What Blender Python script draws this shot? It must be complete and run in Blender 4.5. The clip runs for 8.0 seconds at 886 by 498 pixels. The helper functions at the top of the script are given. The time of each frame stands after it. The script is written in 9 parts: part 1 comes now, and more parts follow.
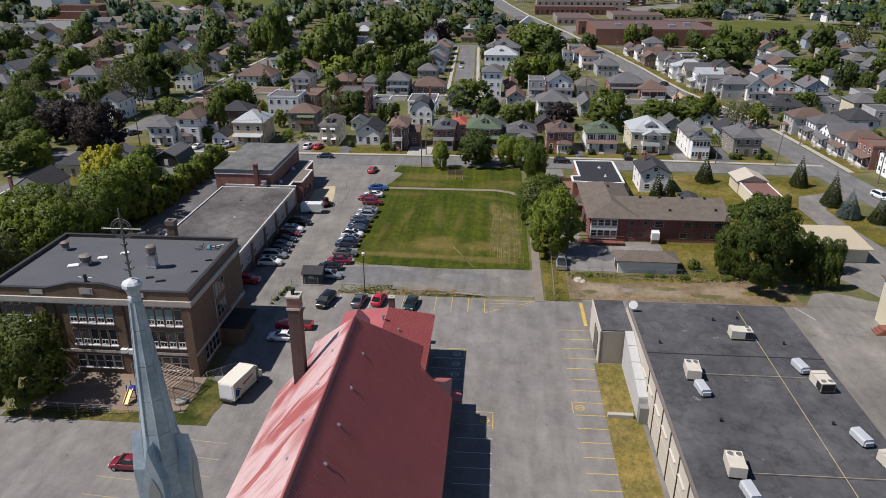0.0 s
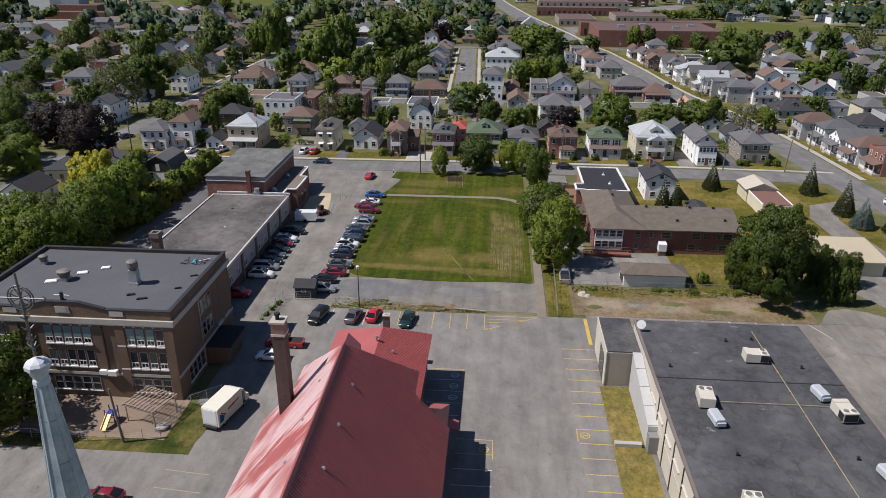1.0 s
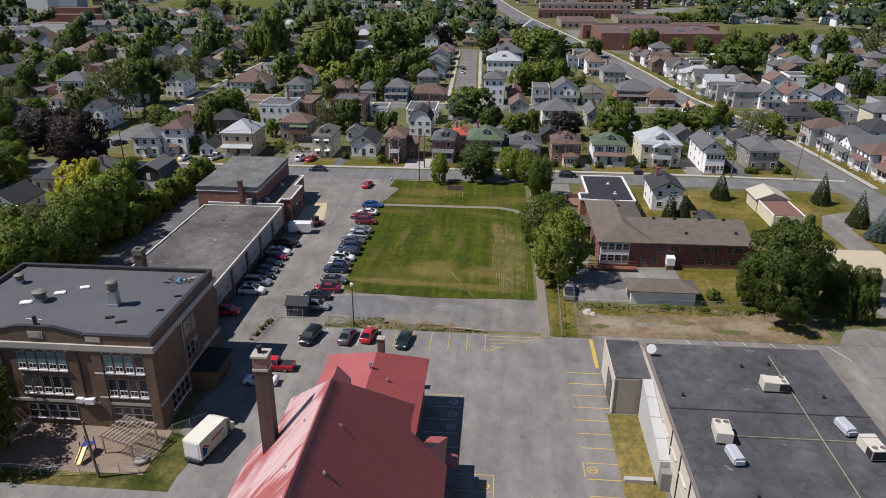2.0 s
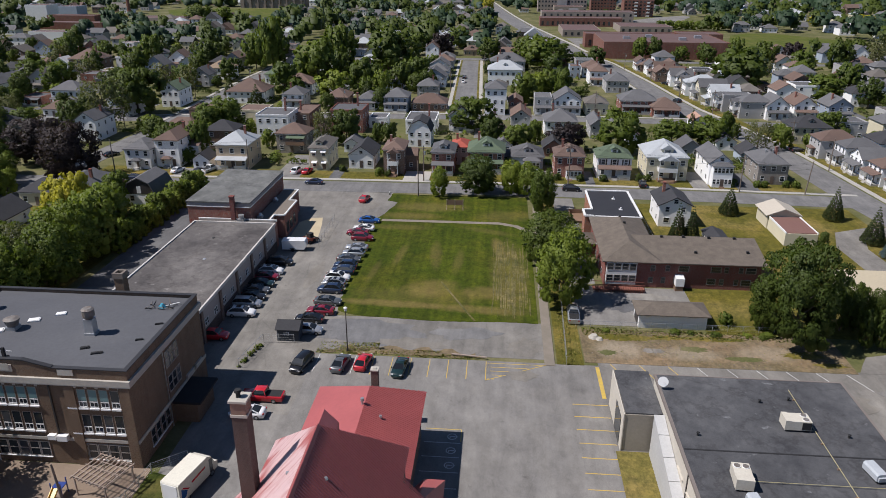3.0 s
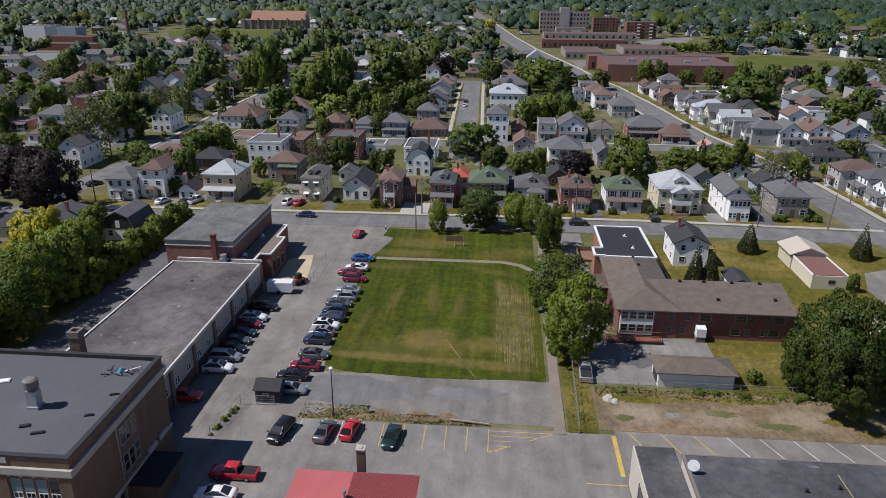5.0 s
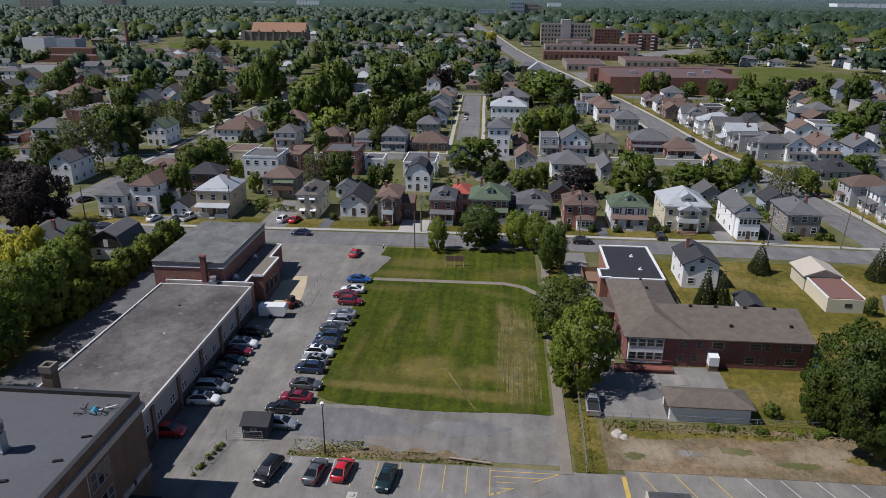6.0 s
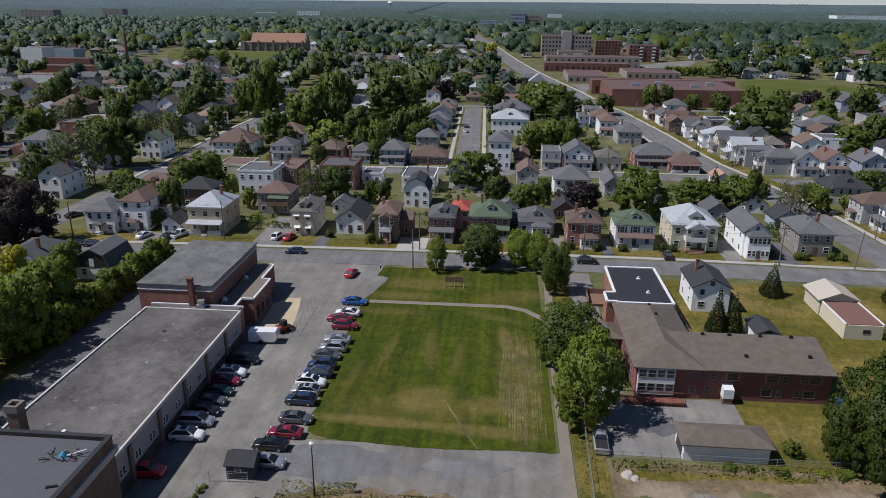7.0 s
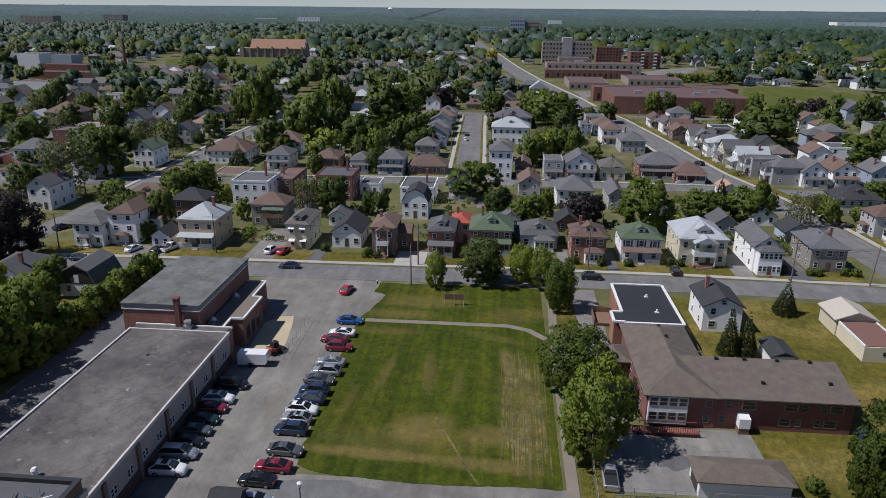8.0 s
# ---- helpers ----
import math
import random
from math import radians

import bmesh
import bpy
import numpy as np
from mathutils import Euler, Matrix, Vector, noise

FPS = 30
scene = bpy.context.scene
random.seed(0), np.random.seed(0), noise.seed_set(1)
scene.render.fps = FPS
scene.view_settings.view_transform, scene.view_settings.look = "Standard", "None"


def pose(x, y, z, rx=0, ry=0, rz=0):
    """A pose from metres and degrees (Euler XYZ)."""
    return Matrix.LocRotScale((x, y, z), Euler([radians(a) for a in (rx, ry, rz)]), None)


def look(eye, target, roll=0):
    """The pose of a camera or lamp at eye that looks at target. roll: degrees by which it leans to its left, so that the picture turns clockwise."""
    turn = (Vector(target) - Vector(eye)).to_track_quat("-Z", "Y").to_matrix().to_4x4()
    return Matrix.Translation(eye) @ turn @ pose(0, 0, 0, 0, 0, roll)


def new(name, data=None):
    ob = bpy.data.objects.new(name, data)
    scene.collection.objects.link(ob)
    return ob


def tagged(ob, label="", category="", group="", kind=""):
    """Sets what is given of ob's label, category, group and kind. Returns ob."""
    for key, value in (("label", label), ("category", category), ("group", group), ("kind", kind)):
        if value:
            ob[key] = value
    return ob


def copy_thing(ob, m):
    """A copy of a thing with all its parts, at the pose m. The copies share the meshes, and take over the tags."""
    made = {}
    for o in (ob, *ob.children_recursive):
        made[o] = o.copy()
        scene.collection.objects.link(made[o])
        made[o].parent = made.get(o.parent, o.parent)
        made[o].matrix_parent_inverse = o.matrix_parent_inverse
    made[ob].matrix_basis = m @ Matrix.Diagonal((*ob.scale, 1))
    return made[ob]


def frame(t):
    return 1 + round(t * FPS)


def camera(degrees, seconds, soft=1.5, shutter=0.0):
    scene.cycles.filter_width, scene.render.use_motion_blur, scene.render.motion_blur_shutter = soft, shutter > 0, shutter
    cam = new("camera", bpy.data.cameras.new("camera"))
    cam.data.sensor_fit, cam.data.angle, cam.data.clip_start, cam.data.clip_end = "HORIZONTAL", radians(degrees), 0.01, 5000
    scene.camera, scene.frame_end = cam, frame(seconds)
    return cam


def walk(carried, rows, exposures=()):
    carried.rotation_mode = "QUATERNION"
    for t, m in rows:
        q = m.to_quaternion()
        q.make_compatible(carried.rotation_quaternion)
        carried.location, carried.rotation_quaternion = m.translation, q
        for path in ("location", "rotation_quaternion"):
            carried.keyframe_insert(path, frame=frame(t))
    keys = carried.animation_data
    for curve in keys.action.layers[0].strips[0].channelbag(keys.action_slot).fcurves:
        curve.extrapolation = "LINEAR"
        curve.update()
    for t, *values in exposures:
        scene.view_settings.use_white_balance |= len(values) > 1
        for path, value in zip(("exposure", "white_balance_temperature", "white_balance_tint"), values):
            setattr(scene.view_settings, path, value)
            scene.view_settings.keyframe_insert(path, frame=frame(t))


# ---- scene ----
cam = camera(63.7, 8.0, 0.9)
PATH = [
    (0, (-0.097, -5.095, 55.208), (-1.471, 13.262, 47.389), 0.08),
    (0.5, (-0.113, -2.239, 55.109), (-1.499, 16.120, 47.296), 0.19),
    (1, (-0.086, 0.657, 55.060), (-1.485, 19.016, 47.250), 0.20),
    (2.5, (-0.161, 9.672, 54.995), (-1.617, 28.075, 47.300), 0.17),
    (3, (-0.228, 12.620, 54.978), (-1.700, 31.066, 47.388), 0.22),
    (3.5, (-0.363, 15.392, 55.004), (-1.846, 33.876, 47.514), 0.28),
    (4, (-0.544, 18.597, 55.030), (-2.033, 37.129, 47.660), 0.35),
    (4.5, (-0.629, 21.643, 55.025), (-2.133, 40.226, 47.785), 0.33),
    (6, (-0.889, 30.260, 55.033), (-2.453, 48.993, 48.203), 0.30),
    (6.5, (-1.079, 33.555, 55.111), (-2.648, 52.333, 48.407), 0.36),
    (7, (-1.278, 36.436, 55.141), (-2.848, 55.259, 48.568), 0.45),
    (7.5, (-1.441, 39.589, 55.197), (-3.020, 58.458, 48.758), 0.44),
    (8, (-1.669, 42.532, 55.169), (-3.244, 61.407, 48.745), 0.51),
]
walk(cam, [(t, look(eye, target, roll)) for t, eye, target, roll in PATH],
     ((0.0, 0.14, 6380, 14), (3.0, 0.14, 6250, 14), (4.5, 0.07, 6150, 14), (6.0, -0.08, 6050, 14), (8.0, -0.14, 6000, 14)))

# ---- light ----
SUN_EL, SUN_AZ = 54.0, 167.0          # shadows fall towards +x, a little towards +y
scene.view_settings.exposure = 0.0
world = bpy.data.worlds.new("sky")
scene.world = world
world.use_nodes = True
wn = world.node_tree
sky = wn.nodes.new("ShaderNodeTexSky")
sky.sky_type, sky.sun_disc = "NISHITA", False
sky.sun_elevation, sky.sun_rotation = radians(SUN_EL), radians(-103.0)
sky.altitude, sky.air_density, sky.dust_density, sky.ozone_density = 800, 1.0, 0.0, 4.0
# summer haze: the air low over the horizon is a pale blue-grey
geo_up = wn.nodes.new("ShaderNodeTexCoord")
sep_up = wn.nodes.new("ShaderNodeSeparateXYZ")
wn.links.new(geo_up.outputs["Generated"], sep_up.inputs[0])
haze = wn.nodes.new("ShaderNodeValToRGB")
haze.color_ramp.elements[0].position, haze.color_ramp.elements[1].position = 0.0, 0.35
haze.color_ramp.elements[0].color, haze.color_ramp.elements[1].color = (1.0, 1.1, 1.35, 1), (1, 1, 1, 1)
wn.links.new(sep_up.outputs[2], haze.inputs[0])
tint = wn.nodes.new("ShaderNodeMix")
tint.data_type, tint.blend_type = "RGBA", "MULTIPLY"
tint.inputs[0].default_value = 1.0
wn.links.new(sky.outputs[0], tint.inputs[6])
wn.links.new(haze.outputs[0], tint.inputs[7])
wn.links.new(tint.outputs[2], wn.nodes["Background"].inputs[0])
wn.nodes["Background"].inputs[1].default_value = 0.064
sun_data = bpy.data.lights.new("sun", "SUN")
sun_data.energy, sun_data.angle, sun_data.color = 5.0, radians(0.6), (1.0, 0.95, 0.89)
sun = new("sun", sun_data)
sv = Vector((math.cos(radians(SUN_AZ)) * math.cos(radians(SUN_EL)), -math.sin(radians(SUN_AZ)) * math.cos(radians(SUN_EL)), math.sin(radians(SUN_EL))))
sun.matrix_world = look(sv * 300, (0, 0, 0))

# ---- materials ----
def nodes_of(name):
    m = bpy.data.materials.new(name)
    m.use_nodes = True
    return m, m.node_tree, m.node_tree.nodes["Principled BSDF"]


def noise_of(nt, scale, detail=3.0, vec=None, rough=0.55):
    n = nt.nodes.new("ShaderNodeTexNoise")
    n.inputs["Scale"].default_value, n.inputs["Detail"].default_value, n.inputs["Roughness"].default_value = scale, detail, rough
    nt.links.new(vec, n.inputs["Vector"])
    return n.outputs["Fac"]


def ramp_of(nt, fac, lo, hi, a=(0, 0, 0), b=(1, 1, 1)):
    r = nt.nodes.new("ShaderNodeValToRGB")
    r.color_ramp.elements[0].position, r.color_ramp.elements[1].position = lo, hi
    r.color_ramp.elements[0].color, r.color_ramp.elements[1].color = (*a, 1), (*b, 1)
    nt.links.new(fac, r.inputs[0])
    return r.outputs[0]


def mix_of(nt, fac, a, b, blend="MIX"):
    m = nt.nodes.new("ShaderNodeMix")
    m.data_type, m.blend_type = "RGBA", blend
    for sock, v in ((m.inputs[0], fac), (m.inputs[6], a), (m.inputs[7], b)):
        if isinstance(v, (int, float)):
            sock.default_value = v
        elif isinstance(v, tuple):
            sock.default_value = (*v, 1)
        else:
            nt.links.new(v, sock)
    return m.outputs[2]


def math_of(nt, op, a, b=0.0):
    m = nt.nodes.new("ShaderNodeMath")
    m.operation = op
    for sock, v in zip(m.inputs, (a, b)):
        if isinstance(v, (int, float)):
            sock.default_value = v
        else:
            nt.links.new(v, sock)
    return m.outputs[0]


def place_of(nt, sx=1, sy=1, sz=1, rz=0.0):
    g = nt.nodes.new("ShaderNodeNewGeometry")
    m = nt.nodes.new("ShaderNodeMapping")
    m.inputs["Scale"].default_value, m.inputs["Rotation"].default_value = (sx, sy, sz), (0, 0, rz)
    nt.links.new(g.outputs["Position"], m.inputs["Vector"])
    return m.outputs[0]


def mat(name, col, col2=None, rough=0.8, s1=0.12, s2=3.0, amount=0.5, fine=0.25, bump=0.0, metal=0.0, obj=0.0, island=0.0):
    """Two colours mixed in large soft patches, fine grain over them, and an own shade for each object or island."""
    m, nt, p = nodes_of(name)
    v = place_of(nt)
    col2 = col2 or tuple(c * 0.72 for c in col)
    big = ramp_of(nt, noise_of(nt, s1, 4, v), 0.35, 0.68)
    c = mix_of(nt, math_of(nt, "MULTIPLY", big, amount), col, col2)
    grain = noise_of(nt, s2, 3, v, 0.7)
    c = mix_of(nt, fine, c, ramp_of(nt, grain, 0.25, 0.75, (0.35, 0.35, 0.35), (1, 1, 1)), "MULTIPLY") if fine else c
    if obj or island:
        rnd = nt.nodes.new("ShaderNodeObjectInfo").outputs["Random"] if obj else nt.nodes.new("ShaderNodeNewGeometry").outputs["Random Per Island"]
        c = mix_of(nt, obj or island, c, ramp_of(nt, rnd, 0.0, 1.0, (0.5, 0.48, 0.47), (1.3, 1.28, 1.22)), "MULTIPLY")
    nt.links.new(c, p.inputs["Base Color"])
    p.inputs["Roughness"].default_value, p.inputs["Metallic"].default_value = rough, metal
    p.inputs["Specular IOR Level"].default_value = 0.35
    if bump:
        b = nt.nodes.new("ShaderNodeBump")
        b.inputs["Strength"].default_value, b.inputs["Distance"].default_value = bump, 0.05
        nt.links.new(grain, b.inputs["Height"])
        nt.links.new(b.outputs[0], p.inputs["Normal"])
    return m


def asphalt(name, col, col2, crack=0.5, patch=0.6):
    """Worn asphalt: broad stains, fine aggregate, sealed cracks and traffic-polished streaks."""
    m, nt, p = nodes_of(name)
    v = place_of(nt)
    c = mix_of(nt, math_of(nt, "MULTIPLY", ramp_of(nt, noise_of(nt, 0.06, 6, v, 0.62), 0.36, 0.66), patch), col, col2)
    c = mix_of(nt, 0.5, c, ramp_of(nt, noise_of(nt, 0.21, 8, place_of(nt, 1, 1, 1, 0.6), 0.72), 0.32, 0.68, (0.58, 0.58, 0.59), (1.2, 1.19, 1.15)), "MULTIPLY")
    c = mix_of(nt, 0.25, c, ramp_of(nt, noise_of(nt, 9.0, 2, v), 0.3, 0.7, (0.5, 0.5, 0.5), (1.2, 1.2, 1.2)), "MULTIPLY")
    streak = ramp_of(nt, noise_of(nt, 0.5, 4, place_of(nt, 1.0, 0.06, 1)), 0.4, 0.62, (0.82, 0.82, 0.82), (1.06, 1.06, 1.05))
    c = mix_of(nt, 0.6, c, streak, "MULTIPLY")
    drift = ramp_of(nt, noise_of(nt, 0.5, 9, place_of(nt, 1.0, 0.4, 1, 0.2), 0.78), 0.4, 0.6, (0.8, 0.79, 0.78), (1.13, 1.13, 1.14))
    c = mix_of(nt, 0.6, c, drift, "MULTIPLY")
    blot = ramp_of(nt, noise_of(nt, 0.9, 5, place_of(nt, 1, 1, 1, 1.1), 0.6), 0.63, 0.72, (1, 1, 1), (0.66, 0.65, 0.64))
    c = mix_of(nt, 0.7, c, blot, "MULTIPLY")
    vo = nt.nodes.new("ShaderNodeTexVoronoi")
    vo.feature = "DISTANCE_TO_EDGE"
    vo.inputs["Scale"].default_value = 0.16
    warp = mix_of(nt, 0.12, v, nt.nodes.new("ShaderNodeTexNoise").outputs["Color"], "ADD")
    nt.links.new(warp, vo.inputs["Vector"])
    line = ramp_of(nt, vo.outputs["Distance"], 0.004, 0.014, (0.45, 0.45, 0.46), (1, 1, 1))
    c = mix_of(nt, crack, c, line, "MULTIPLY")
    nt.links.new(c, p.inputs["Base Color"])
    p.inputs["Roughness"].default_value = 0.9
    p.inputs["Specular IOR Level"].default_value = 0.25
    return m


def spot_of(nt, x, y, rx, ry, turn, rag):
    """A soft worn spot of the ground with a ragged rim: one in its middle, nothing outside."""
    g = nt.nodes.new("ShaderNodeNewGeometry")
    m = nt.nodes.new("ShaderNodeMapping")
    m.vector_type = "TEXTURE"
    m.inputs["Location"].default_value, m.inputs["Rotation"].default_value, m.inputs["Scale"].default_value = (x, y, 0), (0, 0, radians(turn)), (rx, ry, 1)
    nt.links.new(g.outputs["Position"], m.inputs["Vector"])
    b = nt.nodes.new("ShaderNodeTexGradient")
    b.gradient_type = "SPHERICAL"
    nt.links.new(m.outputs[0], b.inputs[0])
    return ramp_of(nt, math_of(nt, "MULTIPLY", b.outputs["Fac"], math_of(nt, "ADD", math_of(nt, "MULTIPLY", rag, 2.4), -0.35)), 0.06, 0.5)


def lawn(name, col, col2, dry, stripes=0.0, dryness=0.45, tufts=0.0, spots=(), bare=(0.2, 0.165, 0.1)):
    m, nt, p = nodes_of(name)
    v = place_of(nt)
    c = mix_of(nt, ramp_of(nt, noise_of(nt, 0.35, 5, v, 0.7), 0.3, 0.7), col, col2)
    d = ramp_of(nt, noise_of(nt, 0.075, 5, v, 0.6), 0.47, 0.7)
    c = mix_of(nt, math_of(nt, "MULTIPLY", d, dryness), c, dry)
    if tufts:
        c = mix_of(nt, tufts, c, ramp_of(nt, noise_of(nt, 0.9, 6, place_of(nt, 1.0, 0.6, 1), 0.8), 0.36, 0.64, (0.45, 0.5, 0.45), (1.45, 1.36, 1.2)), "MULTIPLY")
        c = mix_of(nt, tufts, c, ramp_of(nt, noise_of(nt, 0.16, 4, place_of(nt, 0.35, 1.0, 1, 0.25), 0.7), 0.4, 0.62, (0.78, 0.82, 0.8), (1.25, 1.15, 1.1)), "MULTIPLY")
    if stripes:
        w = ramp_of(nt, noise_of(nt, 0.8, 3, place_of(nt, 1.0, 0.015, 1)), 0.38, 0.62, (0.74, 0.78, 0.74), (1.12, 1.1, 1.06))
        c = mix_of(nt, stripes, c, w, "MULTIPLY")
        bands = ramp_of(nt, noise_of(nt, 0.3, 2, place_of(nt, 1.0, 0.05, 1, -0.04)), 0.42, 0.58, (0.8, 0.84, 0.78), (1.14, 1.1, 1.05))
        c = mix_of(nt, stripes, c, bands, "MULTIPLY")
    rag = noise_of(nt, 0.55, 6, place_of(nt, 1.0, 0.45, 1), 0.7)
    for x, y, rx, ry, turn, amount in spots:
        c = mix_of(nt, math_of(nt, "MULTIPLY", spot_of(nt, x, y, rx, ry, turn, rag), amount), c, bare)
    c = mix_of(nt, 0.55, c, ramp_of(nt, noise_of(nt, 2.2, 4, v, 0.75), 0.28, 0.74, (0.5, 0.52, 0.5), (1.22, 1.2, 1.15)), "MULTIPLY")
    nt.links.new(c, p.inputs["Base Color"])
    p.inputs["Roughness"].default_value = 0.95
    p.inputs["Specular IOR Level"].default_value = 0.15
    return m


def leaf(name, col, col2, vary=0.5, wood=False):
    m, nt, p = nodes_of(name)
    isl = nt.nodes.new("ShaderNodeNewGeometry").outputs["Random Per Island"]
    own = nt.nodes.new("ShaderNodeObjectInfo").outputs["Random"]
    c = mix_of(nt, isl, col, col2)
    if wood:
        own = ramp_of(nt, noise_of(nt, 0.075, 2, place_of(nt)), 0.3, 0.7)
    c = mix_of(nt, vary, c, ramp_of(nt, own, 0, 1, (0.55, 0.62, 0.6), (1.3, 1.22, 1.0)), "MULTIPLY")
    nt.links.new(c, p.inputs["Base Color"])
    p.inputs["Roughness"].default_value = 0.6
    p.inputs["Specular IOR Level"].default_value = 0.3
    t = nt.nodes.new("ShaderNodeBsdfTranslucent")
    nt.links.new(mix_of(nt, 1.0, c, (1.2, 1.3, 0.6), "MULTIPLY"), t.inputs[0])
    a = nt.nodes.new("ShaderNodeMixShader")
    a.inputs[0].default_value = 0.34
    nt.links.new(p.outputs[0], a.inputs[1])
    nt.links.new(t.outputs[0], a.inputs[2])
    nt.links.new(a.outputs[0], nt.nodes["Material Output"].inputs[0])
    return m


def paint(name, col, rough=0.25, metal=0.0, coat=0.6):
    m, nt, p = nodes_of(name)
    v = place_of(nt)
    c = mix_of(nt, 0.3, col, ramp_of(nt, noise_of(nt, 1.4, 4, v), 0.3, 0.7, (0.7, 0.69, 0.67), (1, 1, 1)), "MULTIPLY")
    nt.links.new(c, p.inputs["Base Color"])
    p.inputs["Roughness"].default_value, p.inputs["Metallic"].default_value, p.inputs["Coat Weight"].default_value = rough, metal, coat
    return m


def brick_wall(name, col, col2, mortar):
    """Brickwork too far off to pick apart: courses, soot and weather."""
    m, nt, p = nodes_of(name)
    t = nt.nodes.new("ShaderNodeTexBrick")
    g = nt.nodes.new("ShaderNodeNewGeometry")
    s = nt.nodes.new("ShaderNodeSeparateXYZ")
    nt.links.new(g.outputs["Position"], s.inputs[0])
    k = nt.nodes.new("ShaderNodeCombineXYZ")
    nt.links.new(math_of(nt, "ADD", s.outputs[0], s.outputs[1]), k.inputs[0])
    nt.links.new(s.outputs[2], k.inputs[1])
    nt.links.new(k.outputs[0], t.inputs["Vector"])
    t.inputs["Color1"].default_value, t.inputs["Color2"].default_value, t.inputs["Mortar"].default_value = (*col, 1), (*col2, 1), (*mortar, 1)
    t.inputs["Scale"].default_value, t.inputs["Mortar Size"].default_value = 1.0, 0.012
    t.inputs["Brick Width"].default_value, t.inputs["Row Height"].default_value = 0.22, 0.075
    v = place_of(nt)
    c = mix_of(nt, 0.5, t.outputs["Color"], ramp_of(nt, noise_of(nt, 0.3, 5, v, 0.65), 0.3, 0.72, (0.6, 0.6, 0.62), (1.15, 1.12, 1.1)), "MULTIPLY")
    c = mix_of(nt, 0.35, c, ramp_of(nt, noise_of(nt, 0.9, 3, place_of(nt, 1, 1, 0.12)), 0.3, 0.7, (0.6, 0.6, 0.6), (1.1, 1.1, 1.1)), "MULTIPLY")
    nt.links.new(c, p.inputs["Base Color"])
    p.inputs["Roughness"].default_value = 0.9
    p.inputs["Specular IOR Level"].default_value = 0.2
    return m


def glass(name, col=(0.02, 0.025, 0.03)):
    m, nt, p = nodes_of(name)
    own = nt.nodes.new("ShaderNodeObjectInfo").outputs["Random"]
    c = mix_of(nt, ramp_of(nt, own, 0.55, 0.95), col, (0.09, 0.095, 0.1))
    nt.links.new(c, p.inputs["Base Color"])
    p.inputs["Roughness"].default_value, p.inputs["Specular IOR Level"].default_value = 0.06, 0.55
    return m


def faded_metal(name, base, pale, fade):
    """Painted sheet metal; where the paint has chalked it pales in long streaks down the slope."""
    m, nt, p = nodes_of(name)
    v = place_of(nt)
    c = mix_of(nt, ramp_of(nt, noise_of(nt, 0.25, 5, v, 0.6), 0.3, 0.7), base, tuple(x * 0.86 for x in base))
    if fade:
        # pale brush-like patches run down the slope, broad below and torn towards the ridge
        s = ramp_of(nt, noise_of(nt, 1.0, 5, place_of(nt, 0.1, 0.3, 0.0, -0.35), 0.6), 0.4, 0.455)
        s2 = ramp_of(nt, noise_of(nt, 0.11, 3, place_of(nt, 1.0, 0.6, 0.0, -0.35)), 0.36, 0.46)
        s3 = ramp_of(nt, noise_of(nt, 1.0, 4, place_of(nt, 0.35, 1.6, 0.0, -0.3), 0.6), 0.34, 0.5, (0.45, 0.45, 0.45), (1, 1, 1))
        c = mix_of(nt, math_of(nt, "MULTIPLY", math_of(nt, "MULTIPLY", math_of(nt, "MULTIPLY", s, s2), s3), fade), c, pale)
    c = mix_of(nt, 0.2, c, ramp_of(nt, noise_of(nt, 2.5, 4, v), 0.3, 0.7, (0.6, 0.6, 0.6), (1.1, 1.1, 1.1)), "MULTIPLY")
    nt.links.new(c, p.inputs["Base Color"])
    p.inputs["Roughness"].default_value = 0.42
    p.inputs["Specular IOR Level"].default_value = 0.5
    return m


LOT = asphalt("lot_asphalt", (0.234, 0.224, 0.209), (0.166, 0.159, 0.151), 0.1)
LOT_OLD = asphalt("old_asphalt", (0.25, 0.236, 0.213), (0.165, 0.156, 0.142), 0.2, 0.9)
LOT_PATCHED = asphalt("patched_asphalt", (0.15, 0.15, 0.153), (0.2, 0.196, 0.19), 0.1, 0.9)
LOT_DARK = asphalt("sealed_asphalt", (0.12, 0.12, 0.124), (0.16, 0.16, 0.16), 0.1)
ROAD = asphalt("road_asphalt", (0.192, 0.189, 0.186), (0.15, 0.147, 0.145), 0.1)
CONCRETE = mat("concrete", (0.42, 0.40, 0.36), (0.3, 0.29, 0.26), 0.9, 0.3, 4)
GRASS = lawn("lawn_grass", (0.094, 0.091, 0.015), (0.13, 0.115, 0.025), (0.26, 0.198, 0.075), 0, 0.75, 0.7)
# dry band along the near edge, thin turf in the middle, mower scars and ruts along the east side
WEAR = [(-18, 120.9, 13, 1.7, -3, 0.46), (-3, 119.8, 11, 2.0, -4, 0.43), (-11.5, 127.5, 6.5, 4.6, 20, 0.43), (-2.5, 126.5, 4.5, 3.4, 0, 0.37), (-14, 124, 16, 5, 0, 0.19), (-12, 143, 1.6, 9, 4, 0.28), (-7.4, 140, 1.3, 8, -3, 0.22),
        (-19, 143, 1.2, 8, -6, 0.25), (-23, 134, 1.0, 7, -5, 0.19), (0.3, 148, 1.7, 6.5, 8, 0.50), (2.5, 134, 4.6, 22, 2, 0.31), (-21, 158, 9, 2.2, 0, 0.22), (-2, 157, 8, 2.0, -20, 0.19), (-16, 172, 11, 4.5, 0, 0.34), (-20, 165.5, 9, 3.0, 0, 0.31), (2, 167, 9, 5, 10, 0.22)]
